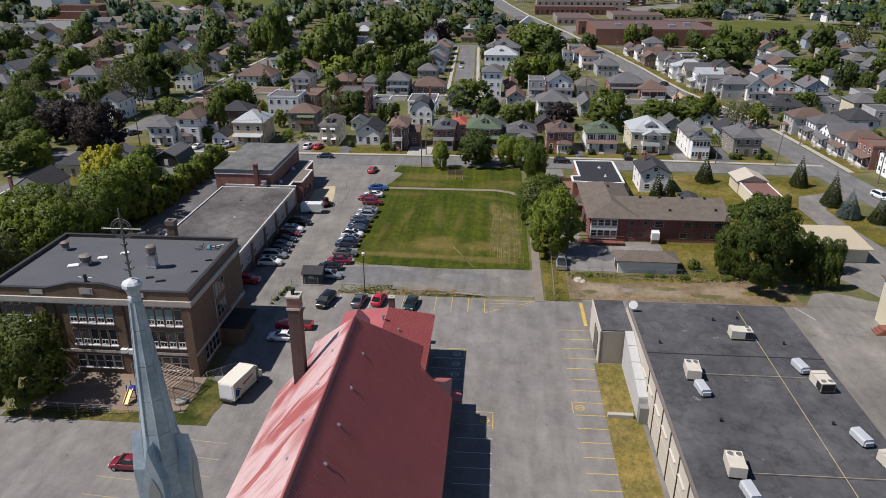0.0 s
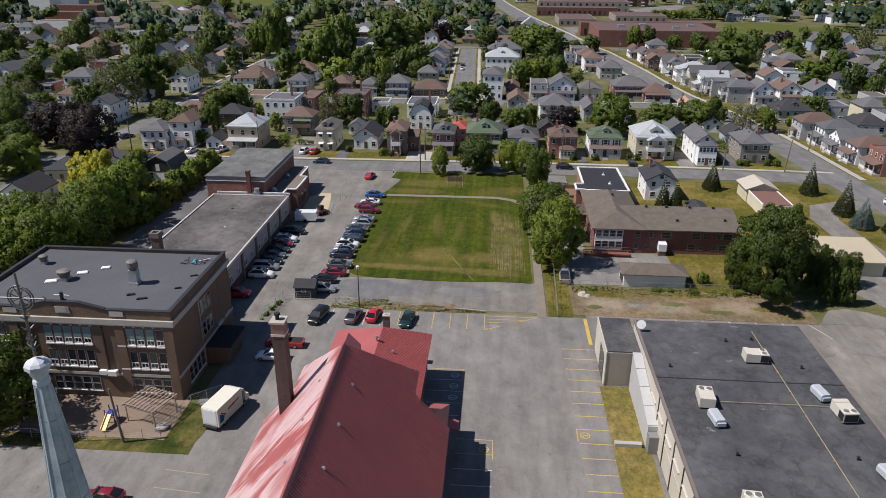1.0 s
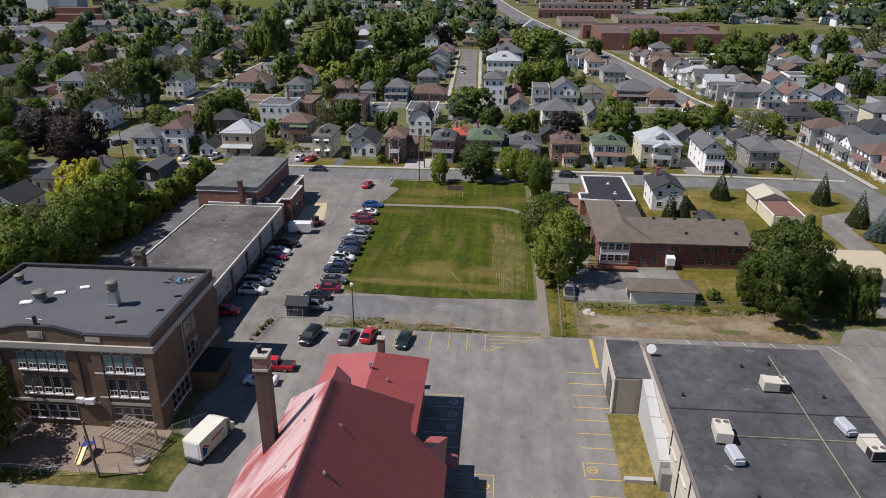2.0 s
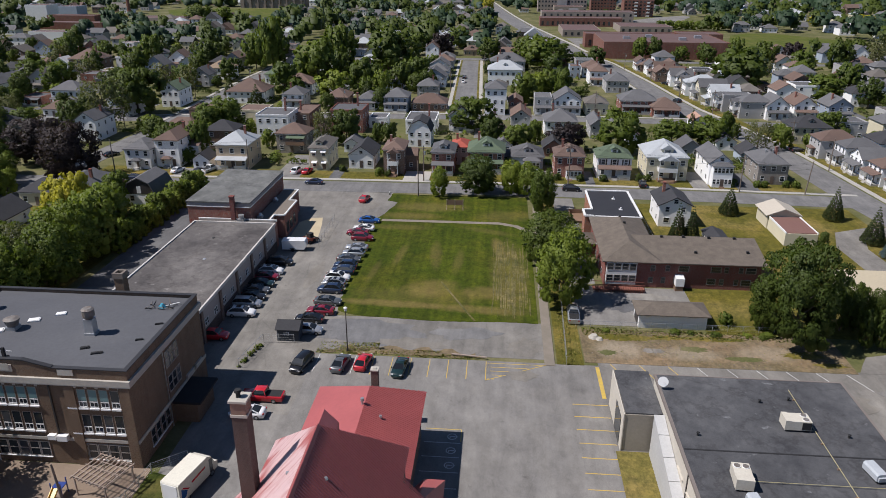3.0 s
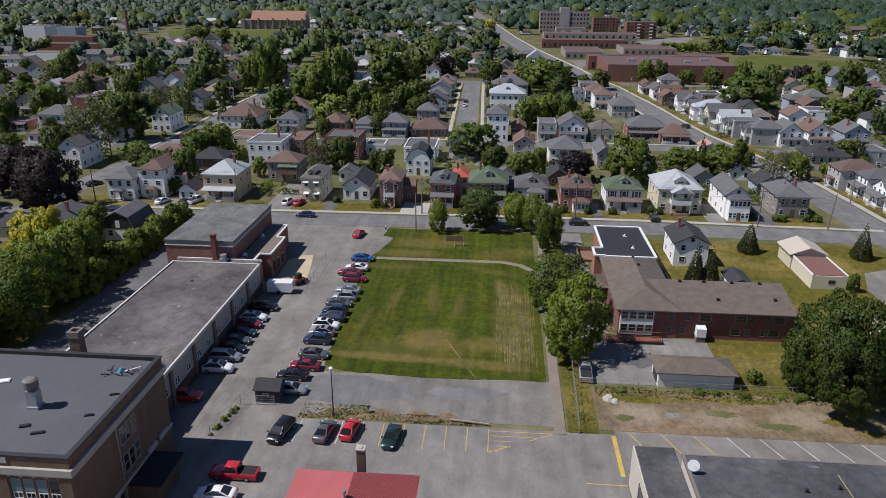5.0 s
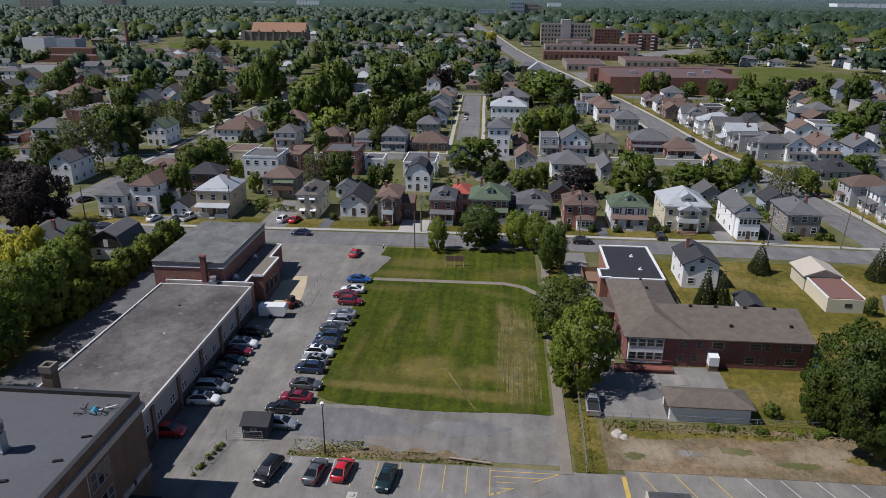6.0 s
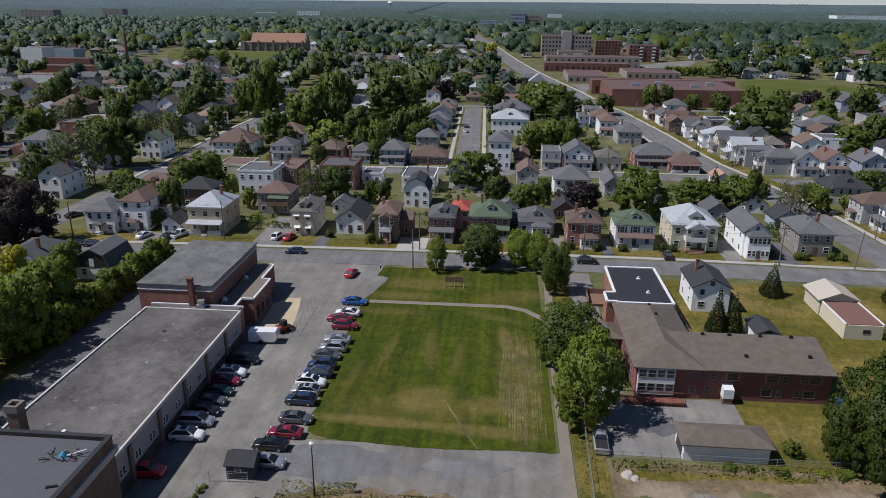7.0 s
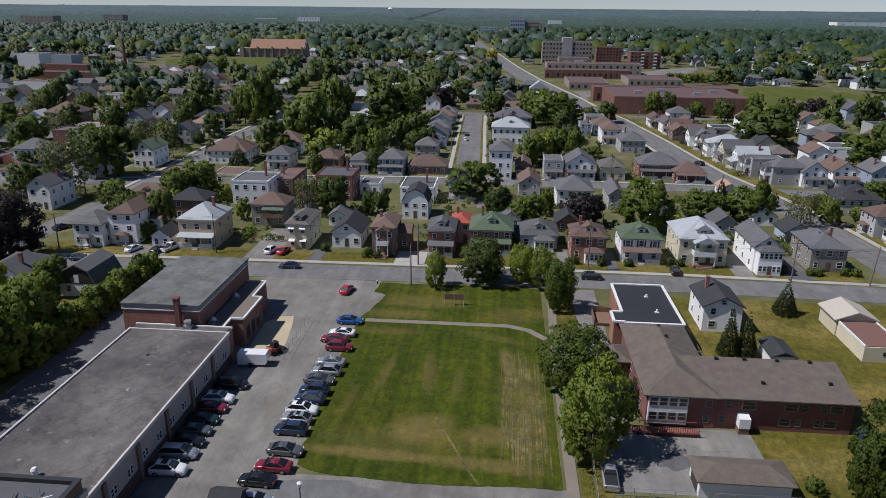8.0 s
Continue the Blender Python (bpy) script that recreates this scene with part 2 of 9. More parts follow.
FIELD = lawn("field_grass", (0.046, 0.069, 0.005), (0.066, 0.084, 0.007), (0.135, 0.102, 0.02), 0.8, 0.3, 0.7, WEAR, (0.23, 0.163, 0.062))
YARD_GRASS = lawn("yard_grass", (0.04, 0.057, 0.01), (0.061, 0.074, 0.016), (0.24, 0.185, 0.085), 0.0, 0.95, 0.9)
DRYGRASS = lawn("dry_grass", (0.15, 0.132, 0.038), (0.21, 0.17, 0.06), (0.29, 0.215, 0.1), 0, 0.8, 0.75)
ROUGH = lawn("rough_ground", (0.158, 0.118, 0.078), (0.235, 0.187, 0.13), (0.115, 0.1, 0.05), 0, 0.75, 0.6, [(19, 108.5, 5, 3.5, 0, 0.7), (29, 108, 6, 2.6, 0, 0.6), (41, 109, 6, 3, 0, 0.5)], (0.33, 0.275, 0.205))
WILD = lawn("ground_cover", (0.085, 0.095, 0.034), (0.13, 0.125, 0.052), (0.26, 0.22, 0.13), 0, 0.6)
DIRT = mat("bare_dirt", (0.25, 0.19, 0.14), (0.16, 0.12, 0.085), 0.95, 0.3, 3)
GRAVEL = mat("gravel", (0.24, 0.205, 0.165), (0.15, 0.135, 0.1), 0.95, 0.4, 6)
SAND = mat("sand", (0.5, 0.42, 0.28), (0.38, 0.31, 0.2), 0.95, 0.3, 4)
YELLOW = mat("line_yellow", (0.62, 0.42, 0.07), (0.4, 0.3, 0.12), 0.8, 0.6, 5, 0.8)
WHITE_LINE = mat("line_white", (0.6, 0.6, 0.57), (0.35, 0.35, 0.34), 0.8, 0.6, 5, 0.8)
ROOF = {
    "grey": mat("shingle_grey", (0.135, 0.135, 0.14), (0.1, 0.1, 0.105), 0.9, 0.4, 5, 0.6, 0.35, 0.4, obj=0.35),
    "brown": mat("shingle_brown", (0.17, 0.115, 0.092), (0.13, 0.09, 0.075), 0.9, 0.4, 5, 0.6, 0.35, 0.4, obj=0.35),
    "taupe": mat("shingle_taupe", (0.16, 0.145, 0.128), (0.12, 0.11, 0.1), 0.9, 0.4, 5, 0.6, 0.35, 0.4, obj=0.25),
    "black": mat("shingle_black", (0.05, 0.05, 0.054), (0.035, 0.035, 0.038), 0.9, 0.4, 5, 0.6, 0.35, 0.4),
    "silver": mat("roof_silver", (0.42, 0.44, 0.45), (0.34, 0.36, 0.37), 0.6, 0.4, 5, 0.6, 0.3, 0.2),
    "green": mat("shingle_green", (0.12, 0.16, 0.1), (0.09, 0.125, 0.085), 0.9, 0.4, 5, 0.6, 0.35, 0.4, obj=0.3),
    "red": mat("roof_red", (0.4, 0.09, 0.06), (0.32, 0.07, 0.05), 0.8, 0.4, 5),
    "tan": mat("shingle_tan", (0.27, 0.2, 0.135), (0.22, 0.165, 0.115), 0.9, 0.4, 5),
    "peach": mat("shingle_peach", (0.42, 0.26, 0.19), (0.35, 0.22, 0.16), 0.9, 0.4, 5),
    "white": mat("roof_white", (0.55, 0.55, 0.53), None, 0.8, 0.4, 5),
}
WALL = {
    "white": mat("siding_white", (0.86, 0.86, 0.85), (0.76, 0.76, 0.74), 0.6, 0.3, 4, 0.4, 0.06, obj=0.12),
    "cream": mat("siding_cream", (0.62, 0.57, 0.42), (0.53, 0.48, 0.35), 0.75, 0.3, 4, 0.5, 0.15, obj=0.2),
    "beige": mat("siding_beige", (0.6, 0.47, 0.32), (0.5, 0.4, 0.28), 0.75, 0.3, 4, 0.5, 0.15),
    "tan": mat("siding_tan", (0.42, 0.33, 0.22), None, 0.8, 0.3, 4, obj=0.2),
    "grey": mat("siding_grey", (0.4, 0.4, 0.4), (0.33, 0.33, 0.33), 0.75, 0.3, 4, 0.5, 0.15, obj=0.35),
    "bluegrey": mat("siding_bluegrey", (0.36, 0.42, 0.5), (0.3, 0.35, 0.42), 0.75, 0.3, 4, 0.5, 0.15, obj=0.3),
    "redbrick": brick_wall("brick_red", (0.3, 0.09, 0.06), (0.24, 0.075, 0.055), (0.3, 0.24, 0.2)),
    "brownbrick": brick_wall("brick_brown", (0.2, 0.125, 0.09), (0.16, 0.1, 0.075), (0.25, 0.21, 0.18)),
    "greybrick": brick_wall("brick_grey", (0.3, 0.27, 0.23), (0.24, 0.215, 0.185), (0.32, 0.3, 0.27)),
}
TRIM = mat("trim_white", (0.75, 0.75, 0.73), (0.62, 0.62, 0.6), 0.6, 0.5, 4, 0.5, 0.1)
TRIM_DARK = mat("trim_dark", (0.05, 0.045, 0.042), None, 0.6, 0.5, 4)
STONE = mat("limestone", (0.46, 0.43, 0.37), (0.34, 0.31, 0.27), 0.85, 0.4, 3)
PANE = glass("window_glass")
WOOD = mat("timber", (0.22, 0.14, 0.09), (0.15, 0.1, 0.07), 0.8, 0.5, 6)
WOOD_RED = mat("timber_red", (0.26, 0.1, 0.07), (0.19, 0.08, 0.06), 0.8, 0.5, 6)
POLEWOOD = mat("pole_wood", (0.2, 0.16, 0.13), (0.14, 0.115, 0.095), 0.9, 0.5, 5)
STEEL = mat("galvanised_steel", (0.5, 0.51, 0.52), (0.4, 0.41, 0.42), 0.45, 0.6, 4, 0.6, 0.2, 0, 0.7)
RUST = mat("rusty_steel", (0.24, 0.225, 0.21), (0.15, 0.115, 0.09), 0.7, 1.2, 6, 0.8, 0.3, 0, 0.3)
BLACK = mat("black_rubber", (0.025, 0.025, 0.026), None, 0.8, 1, 6)
RIM = mat("alloy", (0.45, 0.46, 0.47), None, 0.35, 1, 6, 0.3, 0.1, 0, 0.8)
BARK = mat("bark", (0.13, 0.1, 0.075), (0.085, 0.065, 0.05), 0.95, 1.0, 6, 0.8, 0.4)
LEAF = {
    "mid": leaf("leaf_mid", (0.08, 0.113, 0.015), (0.115, 0.152, 0.021)),
    "dark": leaf("leaf_dark", (0.058, 0.084, 0.012), (0.083, 0.112, 0.018)),
    "light": leaf("leaf_light", (0.13, 0.172, 0.02), (0.178, 0.218, 0.032)),
    "purple": leaf("leaf_purple", (0.026, 0.018, 0.02), (0.04, 0.028, 0.028), 0.3),
    "yellow": leaf("leaf_yellow", (0.3, 0.28, 0.02), (0.38, 0.34, 0.03), 0.2),
    "olive": leaf("leaf_olive", (0.085, 0.095, 0.035), (0.12, 0.125, 0.05), 0.3),
    # haze of the far air put into the colour: cooler, then paler and bluer
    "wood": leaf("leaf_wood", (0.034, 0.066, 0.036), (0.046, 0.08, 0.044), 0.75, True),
    "wood_far": leaf("leaf_wood_hazy", (0.062, 0.098, 0.078), (0.072, 0.11, 0.09), 0.5, True),
    "spruce": leaf("needle_green", (0.042, 0.058, 0.02), (0.066, 0.082, 0.028), 0.3),
    "blue": leaf("needle_blue", (0.1, 0.15, 0.16), (0.15, 0.2, 0.21), 0.2),
}


# ---- geometry helpers ----
class Geo:
    def __init__(self):
        self.v, self.f = [], []

    def add(self, verts, faces):
        n = len(self.v)
        self.v += [tuple(p) for p in verts]
        self.f += [tuple(i + n for i in f) for f in faces]
        return self

    def box(self, x0, x1, y0, y1, z0, z1):
        return self.add([(x0, y0, z0), (x1, y0, z0), (x1, y1, z0), (x0, y1, z0), (x0, y0, z1), (x1, y0, z1), (x1, y1, z1), (x0, y1, z1)],
                        [(3, 2, 1, 0), (4, 5, 6, 7), (0, 1, 5, 4), (1, 2, 6, 5), (2, 3, 7, 6), (3, 0, 4, 7)])

    def prism(self, pts, z0, z1):
        n = len(pts)
        self.add([(x, y, z0) for x, y in pts] + [(x, y, z1) for x, y in pts],
                 [tuple(reversed(range(n))), tuple(range(n, 2 * n))] + [(i, (i + 1) % n, n + (i + 1) % n, n + i) for i in range(n)])
        return self

    def along_y(self, pts, y0, y1):
        """A profile in x and z, drawn out along y."""
        n = len(pts)
        return self.add([(x, y0, z) for x, z in pts] + [(x, y1, z) for x, z in pts],
                        [tuple(range(n)), tuple(reversed(range(n, 2 * n)))] + [(i, n + i, n + (i + 1) % n, (i + 1) % n) for i in range(n)])

    def along_x(self, pts, x0, x1):
        n = len(pts)
        return self.add([(x0, y, z) for y, z in pts] + [(x1, y, z) for y, z in pts],
                        [tuple(reversed(range(n))), tuple(range(n, 2 * n))] + [(i, (i + 1) % n, n + (i + 1) % n, n + i) for i in range(n)])

    def cone(self, x, y, z0, z1, r0, r1, n=8):
        c = [(math.cos(math.tau * i / n), math.sin(math.tau * i / n)) for i in range(n)]
        return self.add([(x + r0 * a, y + r0 * b, z0) for a, b in c] + [(x + r1 * a, y + r1 * b, z1) for a, b in c],
                        [tuple(reversed(range(n))), tuple(range(n, 2 * n))] + [(i, (i + 1) % n, n + (i + 1) % n, n + i) for i in range(n)])

    def tube(self, p, q, r0, r1=None, n=6):
        p, q = Vector(p), Vector(q)
        r1 = r0 if r1 is None else r1
        d = (q - p).normalized()
        a = d.orthogonal().normalized()
        b = d.cross(a)
        ring = lambda c, r: [c + a * (r * math.cos(math.tau * i / n)) + b * (r * math.sin(math.tau * i / n)) for i in range(n)]
        return self.add(ring(p, r0) + ring(q, r1),
                        [tuple(reversed(range(n))), tuple(range(n, 2 * n))] + [(i, (i + 1) % n, n + (i + 1) % n, n + i) for i in range(n)])

    def hip(self, x0, x1, y0, y1, z, rise, thick=0.16):
        """A hipped roof with its ridge along the longer side."""
        w, d = x1 - x0, y1 - y0
        k = min(w, d) / 2
        cx, cy = (x0 + x1) / 2, (y0 + y1) / 2
        a = ((cx, y0 + k), (cx, y1 - k)) if d >= w else ((x0 + k, cy), (x1 - k, cy))
        if abs(w - d) < 0.3:
            a = ((cx - 0.2, cy), (cx + 0.2, cy))
            d, w = 0, 1
        v = [(x0, y0, z), (x1, y0, z), (x1, y1, z), (x0, y1, z)]
        v += [(p[0], p[1], p[2] + thick) for p in v] + [(*a[0], z + thick + rise), (*a[1], z + thick + rise)]
        f = [(3, 2, 1, 0), (0, 1, 5, 4), (1, 2, 6, 5), (2, 3, 7, 6), (3, 0, 4, 7)]
        f += [(4, 5, 8), (5, 6, 9, 8), (6, 7, 9), (7, 4, 8, 9)] if d >= w else [(4, 5, 9, 8), (5, 6, 9), (6, 7, 8, 9), (7, 4, 8)]
        return self.add(v, f)

    def mesh(self, name, material):
        me = bpy.data.meshes.new(name)
        me.from_pydata(self.v, [], self.f)
        me.materials.append(material)
        return me


def thing(name, x, y, z=0.0, rot=0.0, label="", category="", group="", kind=""):
    ob = new(name)
    ob.matrix_basis = pose(x, y, z, 0, 0, rot)
    ob.empty_display_size = 0.3
    return tagged(ob, label, category, group, kind)


def part(name, geo, material, parent=None, label="", m=None):
    me = geo.mesh(name, material) if isinstance(geo, Geo) else geo
    ob = new(name, me)
    ob.parent = parent
    if m is not None:
        ob.matrix_basis = m
    if label:
        ob["label"] = label
    return ob


def setting(name, geo, material, label, category):
    return tagged(part(name, geo, material), label, category, kind="structure")


def at(x, y, z, rz=0.0, sx=1.0, sy=1.0, sz=1.0):
    return Matrix.LocRotScale((x, y, z), Euler((0, 0, radians(rz))), (sx, sy, sz))


# One window of one metre by one metre, its outside towards -y; stretched to size where it is set.
_g = Geo()
for x0, x1, z0, z1 in ((-0.5, -0.42, 0, 1), (0.42, 0.5, 0, 1), (-0.42, 0.42, 0, 0.06), (-0.42, 0.42, 0.94, 1), (-0.42, 0.42, 0.48, 0.53)):
    _g.box(x0, x1, -0.06, 0.02, z0, z1)
FRAME_MESH = _g.mesh("window_frame", TRIM)
FRAME_DARK = _g.mesh("window_frame_dark", TRIM_DARK)
FRAME_GREY = _g.mesh("window_frame_grey", mat("frame_weathered", (0.3, 0.28, 0.26), (0.2, 0.18, 0.16), 0.7, 0.8, 5))
PANE_MESH = Geo().box(-0.42, 0.42, -0.03, 0.0, 0.06, 0.94).mesh("pane", PANE)
SILL_MESH = Geo().box(-0.56, 0.56, -0.16, 0.02, -0.1, -0.005).mesh("sill", TRIM)
DOOR_MESH = Geo().box(-0.5, 0.5, -0.05, 0.02, 0, 1).mesh("door", mat("door_paint", (0.16, 0.12, 0.1), None, 0.5, 0.4, 4, obj=0.6))


SASH_MESH = Geo().box(-0.46, 0.46, -0.05, -0.02, 0.3, 0.35).box(-0.46, 0.46, -0.05, -0.02, 0.02, 0.07).box(-0.46, -0.41, -0.05, -0.02, 0.07, 0.3).box(0.41, 0.46, -0.05, -0.02, 0.07, 0.3).box(-0.025, 0.025, -0.05, -0.02, 0.07, 0.3).mesh("lower_sash", TRIM)
TALL_PANE = Geo().box(-0.46, 0.46, -0.02, 0.0, 0.02, 0.97).mesh("pane", PANE)
SLIM_FRAME = Geo().box(-0.5, -0.46, -0.04, 0.02, 0, 1).box(0.46, 0.5, -0.04, 0.02, 0, 1).box(-0.46, 0.46, -0.04, 0.02, 0.97, 1).mesh("window_frame", mat("frame_putty", (0.34, 0.3, 0.25), (0.22, 0.19, 0.16), 0.7, 0.8, 5))


def school_window(parent, x, y, z, w, h, rz=0.0):
    """A tall light over a white sliding sash, with a thick white sill."""
    ob = part("window", SLIM_FRAME, None, parent, m=at(x, y, z, rz, w, 1, h))
    part("pane", TALL_PANE, None, ob)
    part("lower_sash", SASH_MESH, None, ob, "white sliding lower sash")
    part("sill", SILL_MESH, None, ob, m=at(0, 0, 0, 0, 0.98, 1.2, 2.0 / h))
    return ob


# the same window in one piece, for houses farther off: frame, bar and two recessed panes
def window_one():
    xs, zs = (-0.5, -0.42, 0.42, 0.5), (0, 0.06, 0.48, 0.53, 0.94, 1)
    v = [(x, -0.06, z) for z in zs for x in xs]
    f, glazed = [], []
    for r in range(5):
        for c in range(3):
            q = (r * 4 + c, r * 4 + c + 1, r * 4 + c + 5, r * 4 + c + 4)
            if c == 1 and r in (1, 3):
                k = len(v)
                v += [(v[p][0], -0.02, v[p][2]) for p in q]
                f += [(q[a], q[(a + 1) % 4], k + (a + 1) % 4, k + a) for a in range(4)]
                glazed.append(len(f))
                f.append((k, k + 1, k + 2, k + 3))
            else:
                f.append(q)
    k = len(v)
    v += [(-0.5, 0.02, 0), (0.5, 0.02, 0), (0.5, 0.02, 1), (-0.5, 0.02, 1)]
    f += [(0, k, k + 1, 3, 2, 1), (3, k + 1, k + 2, 23, 19, 15, 11, 7), (23, k + 2, k + 3, 20, 21, 22), (20, k + 3, k, 0, 4, 8, 12, 16)]
    me = bpy.data.meshes.new("window_one")
    me.from_pydata(v, [], f)
    me.materials.append(TRIM)
    me.materials.append(PANE)
    for i in glazed:
        me.polygons[i].material_index = 1
    return me


WINDOW_ONE = window_one()


def window(parent, x, y, z, w, h, rz=0.0, sill=False, dark=False):
    if parent.name.split(".")[0] == "house" and parent.location.y > 212:
        return part("window", WINDOW_ONE, None, parent, m=at(x, y, z, rz, w, 1, h))
    ob = part("window", FRAME_GREY if parent.name in ("school", "residence") else FRAME_DARK if dark else FRAME_MESH, None, parent, m=at(x, y, z, rz, w, 1, h))
    part("pane", PANE_MESH, None, ob)
    if sill:
        part("sill", SILL_MESH, None, ob, m=at(0, 0, 0, 0, 1, 1, 1 / h))
    return ob


# ---- houses ----
POST = Geo().box(-0.07, 0.07, -0.07, 0.07, 0, 1).mesh("post", TRIM)
HOUSE_WORDS = {"white": "white clapboard", "cream": "cream sided", "beige": "beige sided", "tan": "tan sided", "grey": "grey sided", "bluegrey": "blue-grey sided",
               "redbrick": "red brick", "brownbrick": "brown brick", "greybrick": "grey brick"}
ROOF_WORDS = {"hip": "hipped", "gable": "gabled", "gambrel": "gambrel", "flat": "flat"}


def house(x, y, w, d, h, roof, rc, wc, extra="-", rot=0.0, name="house", group="houses along the streets", plain=False):
    """A house whose front, w wide, stands at y and faces -y."""
    rng = random.Random(int(x * 7 + y * 13))
    words = f"{HOUSE_WORDS[wc]} house with a {rc} {ROOF_WORDS[roof]} roof" + (" and front porch" if "porch" in extra else "")
    ob = thing(name, x, y, 0, rot, words, "house" if name == "house" else name.replace("_", " "), group)
    a, o = w / 2, 0.4
    g = Geo().box(-a, a, 0, d, 0, h)
    slope = 0.62 if roof != "gambrel" else 1.1
    r = Geo()
    if roof == "gable":
        k = a * (0.5 if "low" in extra else rng.uniform(0.6, 0.82))
        g.along_y([(-a, h), (a, h), (0, h + k)], 0.0, d)
        t = 0.2
        r.along_y([(-a - o, h - o * k / a), (0, h + k), (a + o, h - o * k / a), (a + o, h - o * k / a + t), (0, h + k + t * 1.2), (-a - o, h - o * k / a + t)], -o, d + o)
    elif roof == "gambrel":
        prof = [(-a, h), (-a * 0.66, h + a * 0.68), (0, h + a * 1.0), (a * 0.66, h + a * 0.68), (a, h)]
        g.along_y(list(reversed(prof)), 0.0, d)
        outer = [(-a - 0.25, h - 0.05), (-a * 0.7, h + a * 0.73), (0, h + a * 1.07), (a * 0.7, h + a * 0.73), (a + 0.25, h - 0.05)]
        inner = [(-a - 0.05, h - 0.05), (-a * 0.66, h + a * 0.68), (0, h + a * 1.0), (a * 0.66, h + a * 0.68), (a + 0.05, h - 0.05)]
        if name == "barn":
            part("gable_front", Geo().along_y(list(reversed(prof)), -0.06, -0.004), TRIM_DARK, ob, "dark boarded gable front")
            part("loft_door", Geo().box(-0.5, 0.5, -0.1, -0.062, h + 0.2, h + 1.9), TRIM, ob, "white loft door")
        r.along_y(outer[::1] + inner[::-1], -0.3, d + 0.3)
    elif roof == "hip":
        r.hip(-a - o, a + o, -o, d + o, h - 0.05, min(w, d) / 2 * slope)
        if not plain and extra == "-" and rng.random() < 0.4 and min(w, d) > 5:
            z = h + min(w, d) / 2 * slope * 0.42
            yy = min(w, d) / 2 * 0.36
            g.box(-0.8, 0.8, yy, yy + 2.0, z - 0.6, z + 0.75)
            r.along_y([(-1.1, z + 0.7), (1.1, z + 0.7), (0, z + 1.35)], yy - 0.25, yy + 2.6)
            window(ob, 0, yy, z - 0.3, 1.0, 0.9)
    else:
        r.box(-a + 0.2, a - 0.2, 0.2, d - 0.2, h - 0.02, h + 0.06)
        for b in ((-a - 0.06, a + 0.06, -0.06, 0.2), (-a - 0.06, a + 0.06, d - 0.2, d + 0.06), (-a - 0.06, -a + 0.2, 0.2, d - 0.2), (a - 0.2, a + 0.06, 0.2, d - 0.2)):
            g.box(*b, h - 0.3, h + 0.35)
    part("wall", g, WALL[wc], ob)
    part("roof", r, ROOF[rc], ob)
    if roof in ("hip", "gable") and not plain:
        part("fascia", Geo().box(-a - 0.1, a + 0.1, -0.1, d + 0.1, h - 0.28, h - 0.06), TRIM, ob) if roof == "hip" else None
    storeys = max(1, round(h / 3.0))
    sh = h / storeys
    n = max(2, int(w / 2.3)) if not plain else 2
    for s in range(storeys):
        z = s * sh + 0.95
        if plain and y > 340 and s < storeys - 1:
            continue
        for i in range(n):
            xx = -a + w * (i + 0.5) / n
            if s == 0 and i == n // 2 and not plain:
                part("door", DOOR_MESH, None, ob, m=at(xx, 0, 0.25, 0, 0.95, 1, 2.05))
                continue
            window(ob, xx, 0, z, rng.choice((0.95, 1.1, 1.3)), min(1.45, sh - 1.3))
        if plain:
            continue
        sides = (1,) if rot else ((1,) if x + 8 < -10 else (-1,)) if abs(x) > 25 else (-1, 1)
        m = max(1, int(d / 4))
        for side in sides:
            for i in range(m):
                window(ob, side * a, d * (i + 0.5) / m, z, 0.9, min(1.3, sh - 1.3), 90 * side)
    if roof == "gable" and a > 2.5 and not plain:
        window(ob, 0, 0, h + 0.35, 1.0, 0.95)
    if rng.random() < 0.55 and not plain and h > 3.5:
        cx, cy = rng.choice((-1, 1)) * a * 0.45, d * rng.uniform(0.4, 0.7)
        c = Geo().box(cx - 0.3, cx + 0.3, cy - 0.3, cy + 0.3, h, h + min(w, d) / 2 * 0.62 + 1.1)
        c.box(cx - 0.36, cx + 0.36, cy - 0.36, cy + 0.36, h + min(w, d) / 2 * 0.62 + 1.1, h + min(w, d) / 2 * 0.62 + 1.25)
        part("chimney", c, WALL["redbrick"], ob)
    if "dormer" in extra:
        big = "bigdormer" in extra
        dw, rise = (1.5 if big else 0.9), min(w, d) / 2 * slope
        z, yy = h + rise * (0.3 if big else 0.4), min(w, d) / 2 * (0.24 if big else 0.34)
        dm = part("dormer", Geo().box(-dw, dw, yy, yy + 2.6, z - 0.5, z + 1.0), WALL[wc if wc in ("white", "cream", "grey") else "white"], ob)
        part("dormer_roof", Geo().along_y([(-dw - 0.35, z + 0.9), (dw + 0.35, z + 0.9), (0, z + 0.9 + dw * 0.8)], yy - 0.3, yy + 3.4), ROOF[rc], dm)
        window(ob, 0, yy, z - 0.25, dw * 1.15, 1.0)
    if "wing" in extra:
        s = 1 if x < 0 else -1
        part("wing", Geo().box(min(s * a, s * (a + 3)), max(s * a, s * (a + 3)), d * 0.45, d, 0, h * 0.62), WALL[wc], ob)
        part("wing_roof", Geo().along_x([(d * 0.45 - 0.3, h * 0.62), (d + 0.3, h * 0.62), (d * 0.72, h * 0.62 + 1.6)], min(s * a, s * (a + 3.3)), max(s * a, s * (a + 3.3))), ROOF[rc], ob)
        window(ob, s * (a + 1.5), d * 0.45, 1.0, 1.0, 1.2)
